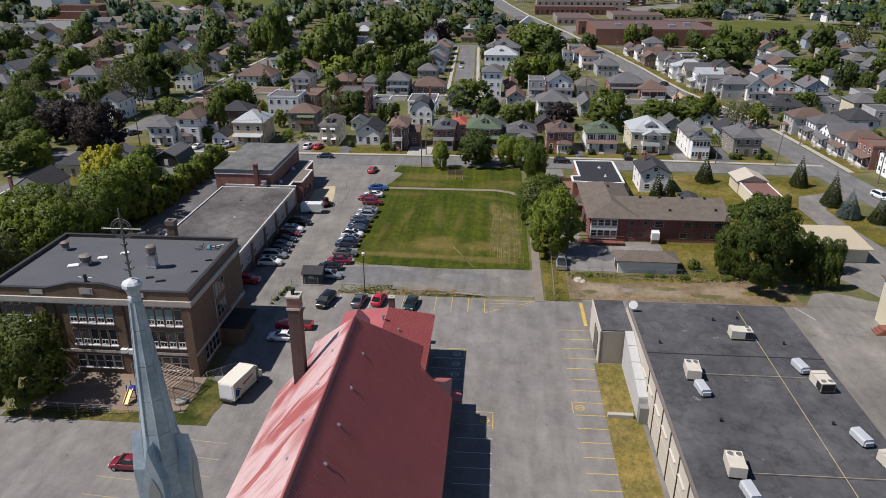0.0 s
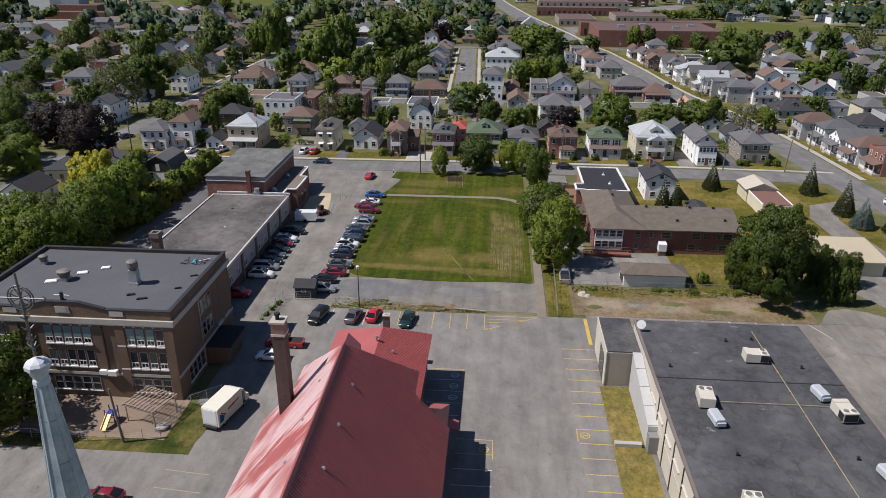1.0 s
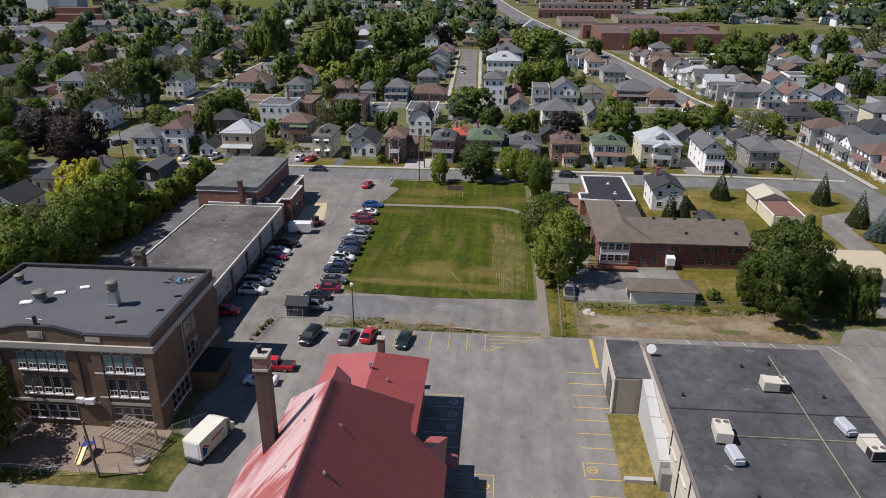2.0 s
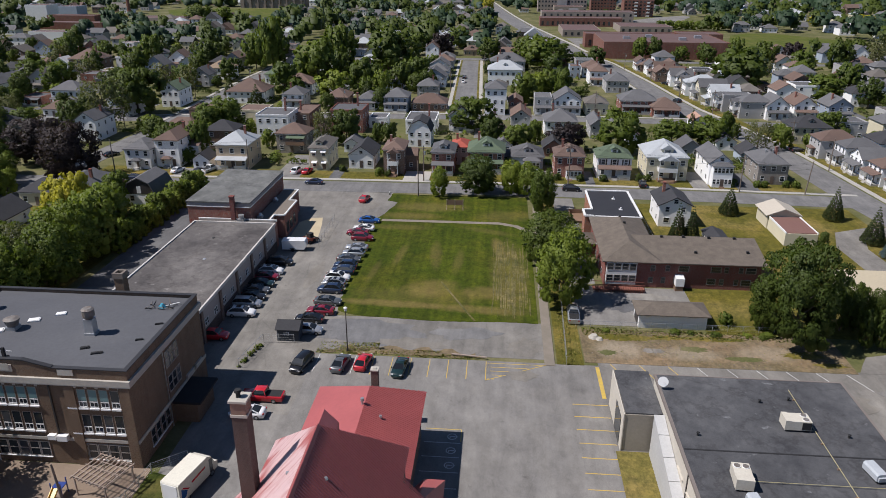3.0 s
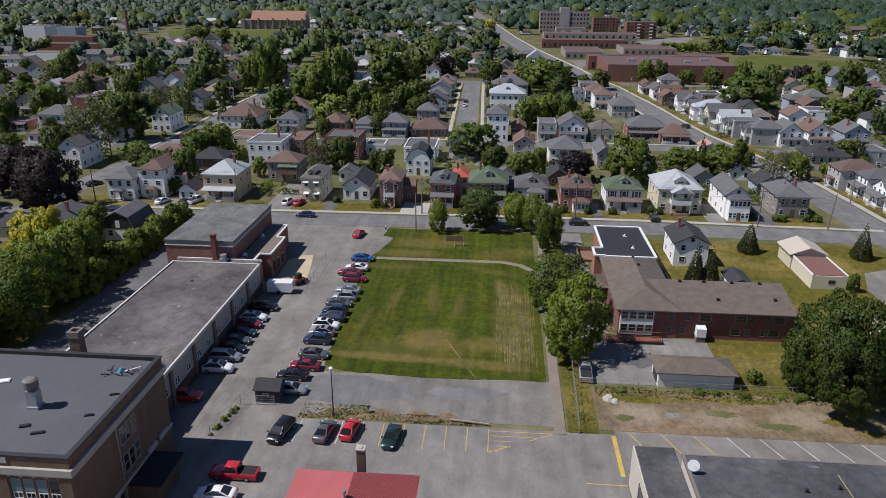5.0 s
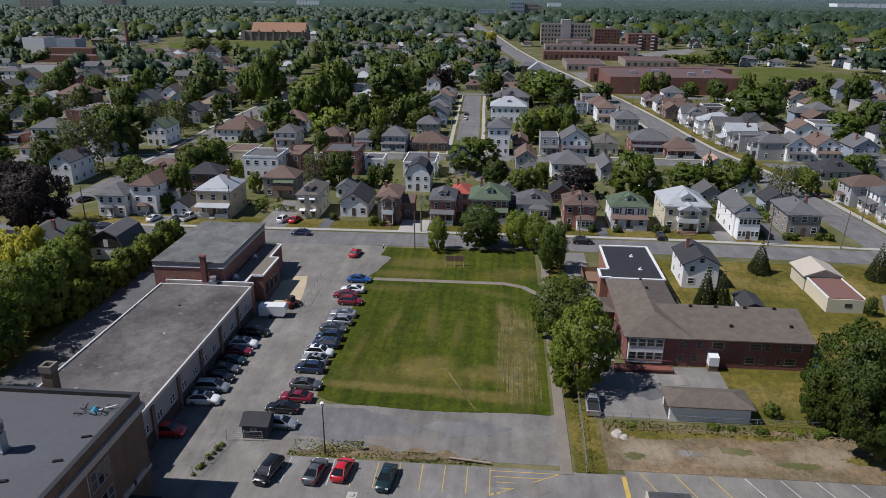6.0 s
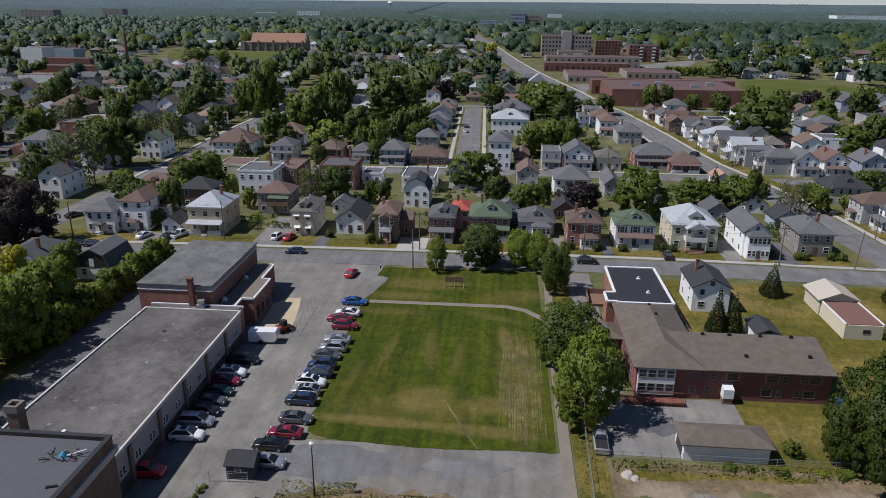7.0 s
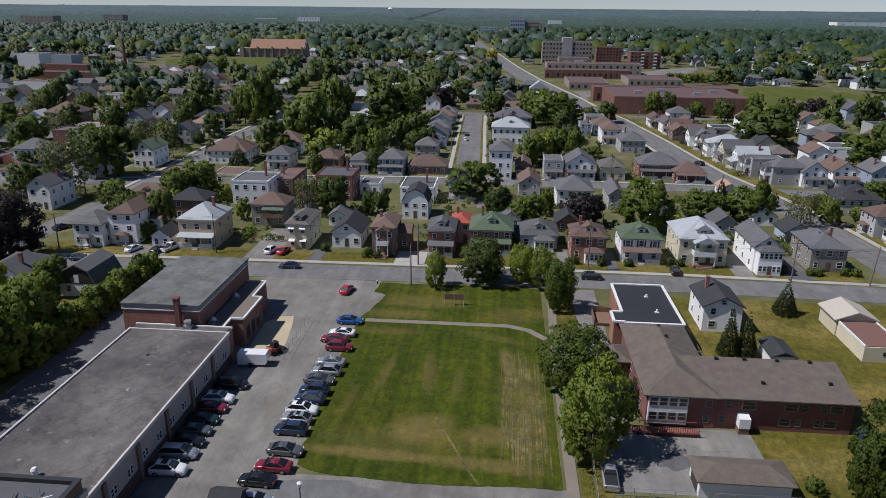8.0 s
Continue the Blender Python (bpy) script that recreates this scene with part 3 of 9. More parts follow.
    if "stoop" in extra:
        part("stoop", Geo().box(-1.2, 1.2, -1.5, 0, 0, 0.45).box(-0.8, 0.8, -1.9, -1.5, 0, 0.22), CONCRETE, ob)
        part("stoop_roof", Geo().hip(-1.5, 1.5, -1.9, 0.0, 2.6, 0.7), ROOF[rc], ob)
        for i in (-1.15, 1.15):
            part("post", POST, None, ob, m=at(i, -1.6, 0.4, 0, 1, 1, 2.25))
    if "sunporch" in extra:
        two = "doublesunporch" in extra
        pw, pz = (a * 0.86, h - 0.5) if two else (a * 0.5, 2.7)
        cx = 0 if two else a * 0.28
        part("sunporch", Geo().box(cx - pw, cx + pw, -2.4, -0.002, 0, pz), WALL["white"], ob, "white glazed sun porch")
        part("sunporch_roof", Geo().hip(cx - pw - 0.3, cx + pw + 0.3, -2.75, 0.4, pz, 0.9), ROOF[rc], ob)
        nn = 5 if two else 4
        for z in ((0.95, pz - 1.6) if two else (1.05,)):
            for i in range(nn):
                if two and z < 1 and i == nn // 2:
                    part("door", DOOR_MESH, None, ob, m=at(cx, -2.4, 0.25, 0, 0.9, 1, 2.0))
                else:
                    window(ob, cx - pw + 2 * pw * (i + 0.5) / nn, -2.4, z, 2 * pw / nn * 0.8, 1.3)
        part("porch_steps", Geo().box(-0.6, 0.6, -3.2, -2.4, 0, 0.3).box(-0.6, 0.6, -3.6, -3.2, 0, 0.15), WOOD, ob)
    if "balcony" in extra:
        pw, mid_z = min(a * 0.5, 2.4), h * 0.47
        part("porch_deck", Geo().box(-pw, pw, -2.2, 0, 0, 0.6), WOOD, ob)
        part("porch_steps", Geo().box(-pw * 0.7, pw * 0.7, -2.7, -2.2, 0, 0.4).box(-pw * 0.7, pw * 0.7, -3.2, -2.7, 0, 0.2), WOOD, ob)
        part("balcony_floor", Geo().box(-pw, pw, -2.2, 0, mid_z - 0.2, mid_z), TRIM, ob)
        part("balcony_front", Geo().box(-pw, pw, -2.2, -2.1, mid_z, mid_z + 0.95), TRIM, ob)
        for s in (-1, 1):
            part("balcony_side", Geo().box(s * pw - 0.05, s * pw + 0.05, -2.09, -0.002, mid_z, mid_z + 0.95), TRIM, ob)
            part("post", POST, None, ob, m=at(s * (pw - 0.12), -2.0, 0.6, 0, 1.4, 1.4, h - 0.9))
        part("balcony_roof", Geo().along_y([(-pw - 0.3, h - 0.35), (pw + 0.3, h - 0.35), (0, h + pw * 0.45)], -2.5, 1.2), ROOF[rc], ob)
    if "shades" in extra:
        for i in range(n):
            for s in range(storeys):
                xx, zz = -a + w * (i + 0.5) / n, s * sh + 0.95 + min(1.45, sh - 1.3)
                part("window_awning", Geo().along_x([(-0.7, zz - 0.35), (0, zz + 0.1), (0, zz + 0.16), (-0.7, zz - 0.28)], xx - 0.75, xx + 0.75), TRIM, ob, "small white metal window awning")
    if "shutters" in extra:
        for i in range(n):
            xx = -a + w * (i + 0.5) / n
            for k in (-1, 1):
                part("shutter", Geo().box(xx + k * 0.85 - 0.18, xx + k * 0.85 + 0.18, -0.05, 0.0, (storeys - 1) * sh + 0.9, (storeys - 1) * sh + 2.4), TRIM_DARK, ob, "dark window shutter")
    if "vents" in extra:
        for i in (-1, 1):
            part("roof_vent", Geo().cone(i * 0.9, d * 0.42, h + min(w, d) / 2 * 0.4, h + min(w, d) / 2 * 0.62 + 0.4, 0.25, 0.25, 8), STEEL, ob)
    if "porch" in extra.split(","):
        pw, pz = a * 0.92, min(2.9, h - 0.6)
        part("porch_deck", Geo().box(-pw, pw, -2.0, 0, 0, 0.55), CONCRETE, ob)
        part("porch_steps", Geo().box(-0.7, 0.7, -2.35, -2.0, 0, 0.38).box(-0.7, 0.7, -2.7, -2.35, 0, 0.19), CONCRETE, ob)
        p = Geo().along_x([(-2.35, pz), (0.0, pz + 0.55), (0.0, pz + 0.7), (-2.35, pz + 0.15)], -pw - 0.25, pw + 0.25)
        part("porch_roof", p, ROOF["brown" if "brownporch" in extra else rc if rc != "red" else "grey"], ob)
        for i in range(4 if y < 300 else 2):
            part("post", POST, None, ob, m=at(-pw + 0.1 + i * (2 * pw - 0.2) / (3 if y < 300 else 1), -1.9, 0.55, 0, 1, 1, pz - 0.5))
        for x0, x1 in ((-pw, -0.8), (0.8, pw)) if y < 300 else ():
            if x1 - x0 > 0.4:
                part("railing", Geo().box(x0, x1, -1.94, -1.89, 0.62, 1.38), TRIM, ob)
    if extra == "awning":
        part("awning", Geo().along_x([(-1.6, h - 1.1), (0, h - 0.5), (0, h - 0.42), (-1.6, h - 1.02)], -a * 0.3, a * 0.95), ROOF["green"], ob, "green metal awning")
        part("balcony", Geo().box(-a * 0.3, a * 0.95, -1.6, 0, h / 2 - 0.2, h / 2).box(-a * 0.3, a * 0.95, -1.6, -1.5, h / 2, h / 2 + 0.9), WOOD, ob)
    return ob


# ---- trees ----
def lump():
    """The inner mass of a clump, in 24 quads."""
    q = []
    for axis in range(3):
        for side in (-1, 1):
            for i in (-1, 0):
                for j in (-1, 0):
                    c = [(i, j), (i + 1, j), (i + 1, j + 1), (i, j + 1)]
                    for u, v in (c if side > 0 else c[::-1]):
                        p = [0.0, 0.0, 0.0]
                        p[axis], p[(axis + 1) % 3], p[(axis + 2) % 3] = side, u, v
                        n = math.sqrt(sum(k * k for k in p))
                        q.append([k / n for k in p])
    return np.array(q)


LUMP = lump()
LUMP_COARSE = np.array([LUMP[16 * f + k] for f in range(6) for k in ((0, 9, 14, 7) if f % 2 else (3, 4, 13, 10))])


def leaf_cards(rng, centres, n, size, squash=0.85, jitter=0.5, up=0.0, middle=(0, 0, 0.45), hull=0, coarse=False, calm=0.0, lobed=0.33, core=0.75):
    """n small leaf sprays on the skins of the clumps at centres (x, y, z, r): corners, and normals that follow clump and crown."""
    c = np.array(centres)
    w = c[:, 3] ** 2
    pick = rng.choice(len(c), n, p=w / w.sum())
    d = rng.normal(size=(n, 3))
    d /= np.linalg.norm(d, axis=1)[:, None]
    d[:, 2] = np.where(d[:, 2] < -0.35, -d[:, 2], d[:, 2])
    rad = c[pick, 3] * rng.uniform(0.72, 1.06, n)
    p = c[pick, :3] + d * rad[:, None] * np.array((1, 1, squash))
    nrm = d + rng.normal(scale=jitter, size=(n, 3)) + np.array((0, 0, up))
    nrm += d * np.where((nrm * d).sum(1) < 0.45, 1.0, 0.0)[:, None]
    nrm /= np.linalg.norm(nrm, axis=1)[:, None]
    t = np.cross(nrm, rng.normal(size=(n, 3)))
    t /= np.linalg.norm(t, axis=1)[:, None]
    b = np.cross(nrm, t)
    s = size * rng.uniform(0.6, 1.3, n)[:, None]
    out = p - np.array(middle)
    out /= np.linalg.norm(out, axis=1)[:, None]
    soft = d * lobed + out * 0.75 + nrm * (0.5 - 0.4 * calm) + np.array((0, 0, calm))
    soft /= np.linalg.norm(soft, axis=1)[:, None]
    q = np.stack([p - t * s, p - b * s * 0.75, p + t * s, p + b * s * 0.75], 1).reshape(-1, 3)
    out = [np.concatenate([q, np.repeat(soft, 4, 0)], 1)]
    for x, y, z, r in centres[:hull]:
        k = LUMP_COARSE if coarse else LUMP
        q = k * np.array((r, r, r * squash)) * core + np.array((x, y, z))
        o = q - np.array(middle)
        m = k * 0.35 + o / np.linalg.norm(o, axis=1)[:, None] * 0.8 + np.array((0, 0, calm))
        out.append(np.concatenate([q, m / np.linalg.norm(m, axis=1)[:, None]], 1))
    return np.concatenate(out)


def cards_mesh(name, pts, material, rounded=True):
    n = len(pts) // 4
    me = bpy.data.meshes.new(name)
    me.vertices.add(4 * n)
    me.vertices.foreach_set("co", np.ascontiguousarray(pts[:, :3], np.float32).ravel())
    me.loops.add(4 * n)
    me.loops.foreach_set("vertex_index", np.arange(4 * n, dtype=np.int32))
    me.polygons.add(n)
    me.polygons.foreach_set("loop_start", np.arange(0, 4 * n, 4, dtype=np.int32))
    me.update(calc_edges=True)
    if rounded:
        soft = me.attributes.new("custom_normal", "FLOAT_VECTOR", "POINT")
        soft.data.foreach_set("vector", np.ascontiguousarray(pts[:, 3:], np.float32).ravel())
    me.materials.append(material)
    return me


def crown_centres(rng, lobes, low=0.13, peak=1.0, wild=1.0, small=0.06, large=0.15):
    """Clumps of a crown one metre wide and one metre high."""
    out = [(0, 0, 0.5, 0.34 / wild ** 0.4), (0, 0, 0.68, 0.24 / wild ** 0.4)]
    p1, p2, tilt = rng.uniform(0, math.tau), rng.uniform(0, math.tau), rng.uniform(-0.12, 0.12)
    for i in range(lobes):
        a = i * 2.4 + rng.uniform(-0.4, 0.4)
        u = (i + 0.5) / lobes
        z = low + (0.9 - low) * u + rng.uniform(-0.05, 0.05)
        prof = math.sqrt(max(0.05, 1 - ((z - 0.47) / 0.53) ** 2)) if peak == 1.0 else max(0.1, (1 - z) * peak)
        prof *= (1 + 0.14 * wild * math.sin(2 * a + p1) + 0.12 * wild * math.sin(3 * a + p2 + 4 * z)) * rng.uniform(1 - 0.18 * wild, 1.1)
        r = small + (large - small) * rng.random() ** 1.5
        q = max(0.0, 0.5 * prof - r * rng.uniform(0.5, 0.95))
        out.append((q * math.cos(a) + tilt * (z - 0.4), q * math.sin(a), z, r))
    return out


def trunk_geo(limbs=6):
    g = Geo().tube((0, 0, 0), (0.01, 0, 0.3), 0.028, 0.02, 7).tube((0.01, 0, 0.3), (0, 0.01, 0.72), 0.02, 0.008, 6)
    for i in range(limbs):
        a = i * 2.4
        z = 0.2 + 0.06 * i
        g.tube((0.006, 0, z), (0.26 * math.cos(a), 0.26 * math.sin(a), z + 0.22), 0.011, 0.004, 5)
    return g


CROWNS, TRUNKS = {}, {}
for tier, cards, size, lobes, small, large in (("near", 8800, 0.0198, 170, 0.045, 0.13), ("mid", 2500, 0.031, 95, 0.05, 0.14), ("far", 900, 0.048, 60, 0.06, 0.16)):
    for kind in ("mid", "dark", "light", "purple", "yellow", "olive"):
        for k in range(2 if tier == "near" else 3 if kind in ("mid", "dark", "light") else 1):
            rg = np.random.default_rng(100 * len(CROWNS) + 7)
            CROWNS[tier, kind, k] = cards_mesh("crown", leaf_cards(rg, crown_centres(rg, lobes, wild=1.15, small=small, large=large), cards if kind not in ("olive", "light") else cards * 3 // 4, size * (0.8 if kind == "olive" else 1), 0.9, 0.42, hull=0 if kind == "olive" else 45 if tier == "near" else 99, coarse=tier != "near", lobed=0.2 if tier == "near" else 0.3, core=0.68 if tier == "near" else 0.8), LEAF[kind])
for kind in ("mid", "dark"):
    rg = np.random.default_rng(41)
    CROWNS["grand", kind, 0] = cards_mesh("crown", leaf_cards(rg, crown_centres(rg, 230, wild=1.7, small=0.04, large=0.11), 19000, 0.015, 0.9, 0.5, hull=70, lobed=0.15, core=0.66), LEAF[kind])
for k in range(3):
    TRUNKS[k] = trunk_geo().mesh("trunk", BARK)
SPRUCE = {}
for kind in ("spruce", "blue"):
    for tier, cards in (("near", 6500), ("far", 700)):
        rg = np.random.default_rng(5)
        c = [(0.5 * (1 - z) * 0.8 * math.cos(a), 0.5 * (1 - z) * 0.8 * math.sin(a), z, 0.025 + 0.085 * (1 - z))
             for z in np.linspace(0.08, 0.97, 13) for a in np.arange(0, math.tau, math.tau / max(3, int(9 * (1 - z) + 3))) + z * 9]
        SPRUCE[kind, tier] = cards_mesh("crown", leaf_cards(rg, c, cards, 0.019 if tier == "near" else 0.05, 0.5), LEAF[kind])
TREE_LABEL = {"mid": "broad leafy green tree", "dark": "dense dark green tree", "light": "light green leafy tree", "purple": "dark purple-leaved ornamental tree",
              "yellow": "bright yellow-green leafy tree", "olive": "sparse olive-coloured leafy tree", "spruce": "dark green pointed spruce", "blue": "small pale blue-green spruce"}


def tree(x, y, width, height, kind="mid", tier="mid", trunk=True):
    rng = random.Random(int(x * 31 + y * 17))
    ob = thing("tree", x, y, 0, rng.uniform(0, 360), TREE_LABEL[kind], "tree", "trees")
    if kind in ("spruce", "blue"):
        part("crown", SPRUCE[kind, "near" if tier == "near" else "far"], None, ob, m=at(0, 0, 0, 0, width, width, height))
        part("trunk", TRUNKS[0], None, ob, m=at(0, 0, 0, 0, height * 0.5, height * 0.5, height))
        return ob
    tier = "far" if tier == "mid" and y > 300 else tier
    tier = "grand" if tier == "near" and (width > 13.0 or height > 16.4) and kind in ("mid", "dark") else tier
    ks = [k for t, q, k in CROWNS if t == tier and q == kind]
    part("crown", CROWNS[tier, kind, rng.choice(ks)], None, ob, m=at(0, 0, 0, 0, width, width, height))
    if trunk:
        part("trunk", TRUNKS[rng.randrange(3)], None, ob, m=at(0, 0, 0, 0, width, width, height * 0.95))
    return ob


def bush(x, y, w, h, kind="mid", label="leafy green garden shrub"):
    rng = random.Random(int(x * 31 + y * 17))
    ob = thing("shrub", x, y, -h * 0.18, rng.uniform(0, 360), label, "shrub", "shrubs")
    part("crown", CROWNS["mid" if h > 3 else "far", kind, 0], None, ob, m=at(0, 0, 0, 0, w, w, h * 1.15))
    return ob


# ---- cars ----
CAR_PAINT = {
    "white": paint("paint_white", (0.78, 0.78, 0.77)), "silver": paint("paint_silver", (0.5, 0.51, 0.52), 0.3, 0.6),
    "grey": paint("paint_grey", (0.13, 0.135, 0.14), 0.3, 0.4), "black": paint("paint_black", (0.012, 0.012, 0.013)),
    "red": paint("paint_red", (0.5, 0.02, 0.03)), "maroon": paint("paint_maroon", (0.2, 0.015, 0.03)),
    "blue": paint("paint_blue", (0.02, 0.09, 0.3)), "navy": paint("paint_navy", (0.02, 0.035, 0.075)), "teal": paint("paint_darkgreen", (0.012, 0.03, 0.03)),
}
CAR_GLASS = glass("car_glass", (0.012, 0.014, 0.016))
LAMP_CLEAR = paint("lamp_clear", (0.7, 0.7, 0.68), 0.15)
LAMP_RED = paint("lamp_red", (0.4, 0.02, 0.02), 0.2)
TYRE = Geo().tube((0, -0.11, 0), (0, 0.11, 0), 0.33, 0.33, 14).mesh("tyre", BLACK)
RIM_MESH = Geo().tube((0, -0.125, 0), (0, 0.125, 0), 0.2, 0.2, 10).mesh("rim", RIM)
# length, width, belt height, roof height, then along the length (0 is the rear): hood start, windscreen foot, roof front, roof rear, rear glass foot, bonnet height
CAR_FORM = {
    "sedan": (4.7, 1.82, 0.95, 1.43, 0.745, 0.53, 0.35, 0.12, 0.95, 1.0),
    "hatch": (4.35, 1.8, 0.98, 1.5, 0.76, 0.54, 0.27, 0.05, 0.97, 1.0),
    "suv": (4.6, 1.88, 1.08, 1.68, 0.755, 0.56, 0.22, 0.04, 1.06, 1.08),
    "van": (5.0, 1.95, 1.1, 1.74, 0.82, 0.61, 0.16, 0.03, 1.04, 1.1),
    "pickup": (5.7, 1.95, 1.12, 1.8, 0.72, 0.64, 0.42, 0.38, 1.1, 1.05),
}


def loft(rings):
    n = len(rings[0])
    v = [p for r in rings for p in r]
    f = [tuple(range(n)), tuple(reversed(range((len(rings) - 1) * n, len(rings) * n)))]
    for k in range(len(rings) - 1):
        f += [(k * n + i, (k + 1) * n + i, (k + 1) * n + (i + 1) % n, k * n + (i + 1) % n) for i in range(n)]
    return Geo().add(v, f)


CAR_MESH = {}


def smooth(me, angle=55):
    """Rounded panels: edges flatter than the angle are shaded smooth."""
    me.polygons.foreach_set("use_smooth", [True] * len(me.polygons))
    me.set_sharp_from_angle(angle=radians(angle))
    return me


def car_meshes(form):
    L, W, belt, top, foot, rf, rr, rg, hood, tail = CAR_FORM[form]
    X = lambda u: (u - 0.5) * L
    a = W / 2

    def ring(x, half, z):
        side = ((0.9, 0.22), (1.0, 0.42), (1.0, z * 0.74), (0.94, z * 0.94), (0.78, z))
        return [(x, half * k, h) for k, h in side] + [(x, -half * k, h) for k, h in reversed(side)]
    if form == "pickup":
        body = loft([ring(X(0), a * 0.95, 0.95), ring(X(0.02), a, 1.0), ring(X(0.4), a, 1.0), ring(X(0.41), a, belt), ring(X(foot), a, belt), ring(X(0.78), a, hood), ring(X(0.97), a * 0.95, hood * 0.95), ring(X(1.0), a * 0.88, hood * 0.75)])
    else:
        body = loft([ring(X(u), a * k, z) for u, k, z in ((0, 0.84, tail * 0.7), (0.02, 0.93, tail * 0.9), (0.07, 0.98, tail), (0.2, 1, belt), (0.5, 1, belt), (foot, 1, belt * 0.985),
                                                          (0.81, 0.99, hood * 0.95), (0.9, 0.96, hood * 0.88), (0.965, 0.88, hood * 0.76), (1, 0.72, hood * 0.55))])
    b = a * 0.88
    t = a * 0.66
    e = 0.02

    def hoop(x, z, half, low):
        return [(x, -b, low), (x, -half, z), (x, half, z), (x, b, low)]
    low = belt - 0.03
    mid_x = X((rr + rf) / 2)
    cab = loft([hoop(X(rg), belt, b * 0.97, low), hoop(X(rg * 0.45 + rr * 0.55), belt + (top - belt) * 0.6, t + 0.1, low), hoop(X(rr), top - 0.08, t, low), hoop(mid_x, top - 0.045, t, low),
                hoop(X(rf), top - 0.08, t, low), hoop(X(rf * 0.45 + foot * 0.55), belt + (top - belt) * 0.52, t + 0.12, low), hoop(X(foot), belt, b * 0.97, low)])
    rail = lambda x, z, half: [(x, -half - e, z - 0.07), (x, -half + 0.07, z), (x, 0, z + 0.03), (x, half - 0.07, z), (x, half + e, z - 0.07)]
    roof = loft([rail(X(rr) - 0.12, top - 0.09, t + 0.02), rail(X(rr) + 0.3, top - 0.03, t), rail(mid_x, top, t), rail(X(rf) - 0.35, top - 0.03, t), rail(X(rf) + 0.1, top - 0.1, t + 0.01)])
    front = Geo().tube((X(foot), b, belt), (X(rf), t, top - 0.04), 0.05, 0.05, 4)
    back = Geo().tube((X(rg), b, belt), (X(rr), t, top - 0.04), 0.075, 0.075, 4)
    bed = Geo().box(X(0.03), X(0.385), -a * 0.8, a * 0.8, 0.98, 1.012) if form == "pickup" else None
    head = Geo().box(X(0.955), X(0.985), -a * 0.86, -a * 0.5, 0.58, 0.72)
    rear = Geo().box(X(-0.002), X(0.03), -a * 0.9, -a * 0.62, 0.68, 0.9)
    mirror = Geo().box(X(foot) - 0.3, X(foot) - 0.1, -a - 0.16, -a + 0.02, belt - 0.02, belt + 0.13)
    return body, cab, roof, bed, head, rear, mirror, front, back


def car(x, y, rot, form, colour, label="", name="car", sunroof=False):
    L, W = CAR_FORM[form][:2]
    if form not in CAR_MESH:
        body, cab, roof, bed, head, rear, mirror, front, back = car_meshes(form)
        CAR_MESH[form] = {"geo": (body, roof, mirror, front, back), "glass": smooth(cab.mesh("cabin_glass", CAR_GLASS)), "bed": bed and bed.mesh("cargo_bed", BLACK),
                          "head": head.mesh("headlight", LAMP_CLEAR), "rear": rear.mesh("tail_light", LAMP_RED)}
    k = CAR_MESH[form]
    if colour not in k:
        k[colour] = [smooth(g.mesh(n, CAR_PAINT[colour])) for g, n in zip(k["geo"], ("body", "roof", "wing_mirror", "pillar", "pillar"))]
    words = {"suv": "SUV", "hatch": "hatchback", "sedan": "sedan", "van": "minivan", "pickup": "pickup truck"}[form]
    ob = thing(name, x, y, 0.05, rot, label or f"{'dark green' if colour == 'teal' else colour} {words} parked on asphalt", "car" if form != "pickup" else "pickup truck", "parked cars")
    body = part("body", k[colour][0], None, ob)
    part("roof", k[colour][1], None, ob)
    part("cabin_glass", k["glass"], None, ob, "dark tinted windows")
    if sunroof:
        top, rf, rr = CAR_FORM[form][3], CAR_FORM[form][5], CAR_FORM[form][6]
        part("sunroof", Geo().box((rf * 0.35 + rr * 0.65 - 0.5) * L, (rf - 0.5) * L - 0.25, -0.48, 0.48, top - 0.02, top + 0.035), CAR_GLASS, ob, "dark glass sunroof")
    if k["bed"]:
        part("cargo_bed", k["bed"], None, ob, "black load bed cover")
    for s in (1, -1):
        part("headlight", k["head"], None, body, m=at(0, 0, 0, 0, 1, s, 1))
        part("tail_light", k["rear"], None, body, m=at(0, 0, 0, 0, 1, s, 1))
        part("wing_mirror", k[colour][2], None, body, m=at(0, 0, 0, 0, 1, s, 1))
        part("pillar", k[colour][3], None, ob, m=at(0, 0, 0, 0, 1, s, 1))
        part("pillar", k[colour][4], None, ob, m=at(0, 0, 0, 0, 1, s, 1))
        for u in (-0.3, 0.32):
            wheel = part("wheel", TYRE, None, ob, m=at(u * L, s * (W / 2 - 0.1), 0.33))
            part("rim", RIM_MESH, None, wheel)
    return ob

# ---- the ground and the large structure ----
def sheet(name, x0, x1, y0, y1, z, material, label, category):
    return setting(name, Geo().box(x0, x1, y0, y1, z - 0.25, z), material, label, category)


def strip(pts, width, z):
    """A road's slab along a line of points."""
    g = Geo()
    p = [Vector((*q, 0)) for q in pts]
    left, right = [], []
    for i, q in enumerate(p):
        d = (p[min(i + 1, len(p) - 1)] - p[max(i - 1, 0)]).normalized()
        n = Vector((-d.y, d.x, 0)) * width / 2
        left.append(q + n)
        right.append(q - n)
    ring = [(v.x, v.y) for v in right + left[::-1]]
    return g.prism(ring, z - 0.3, z)


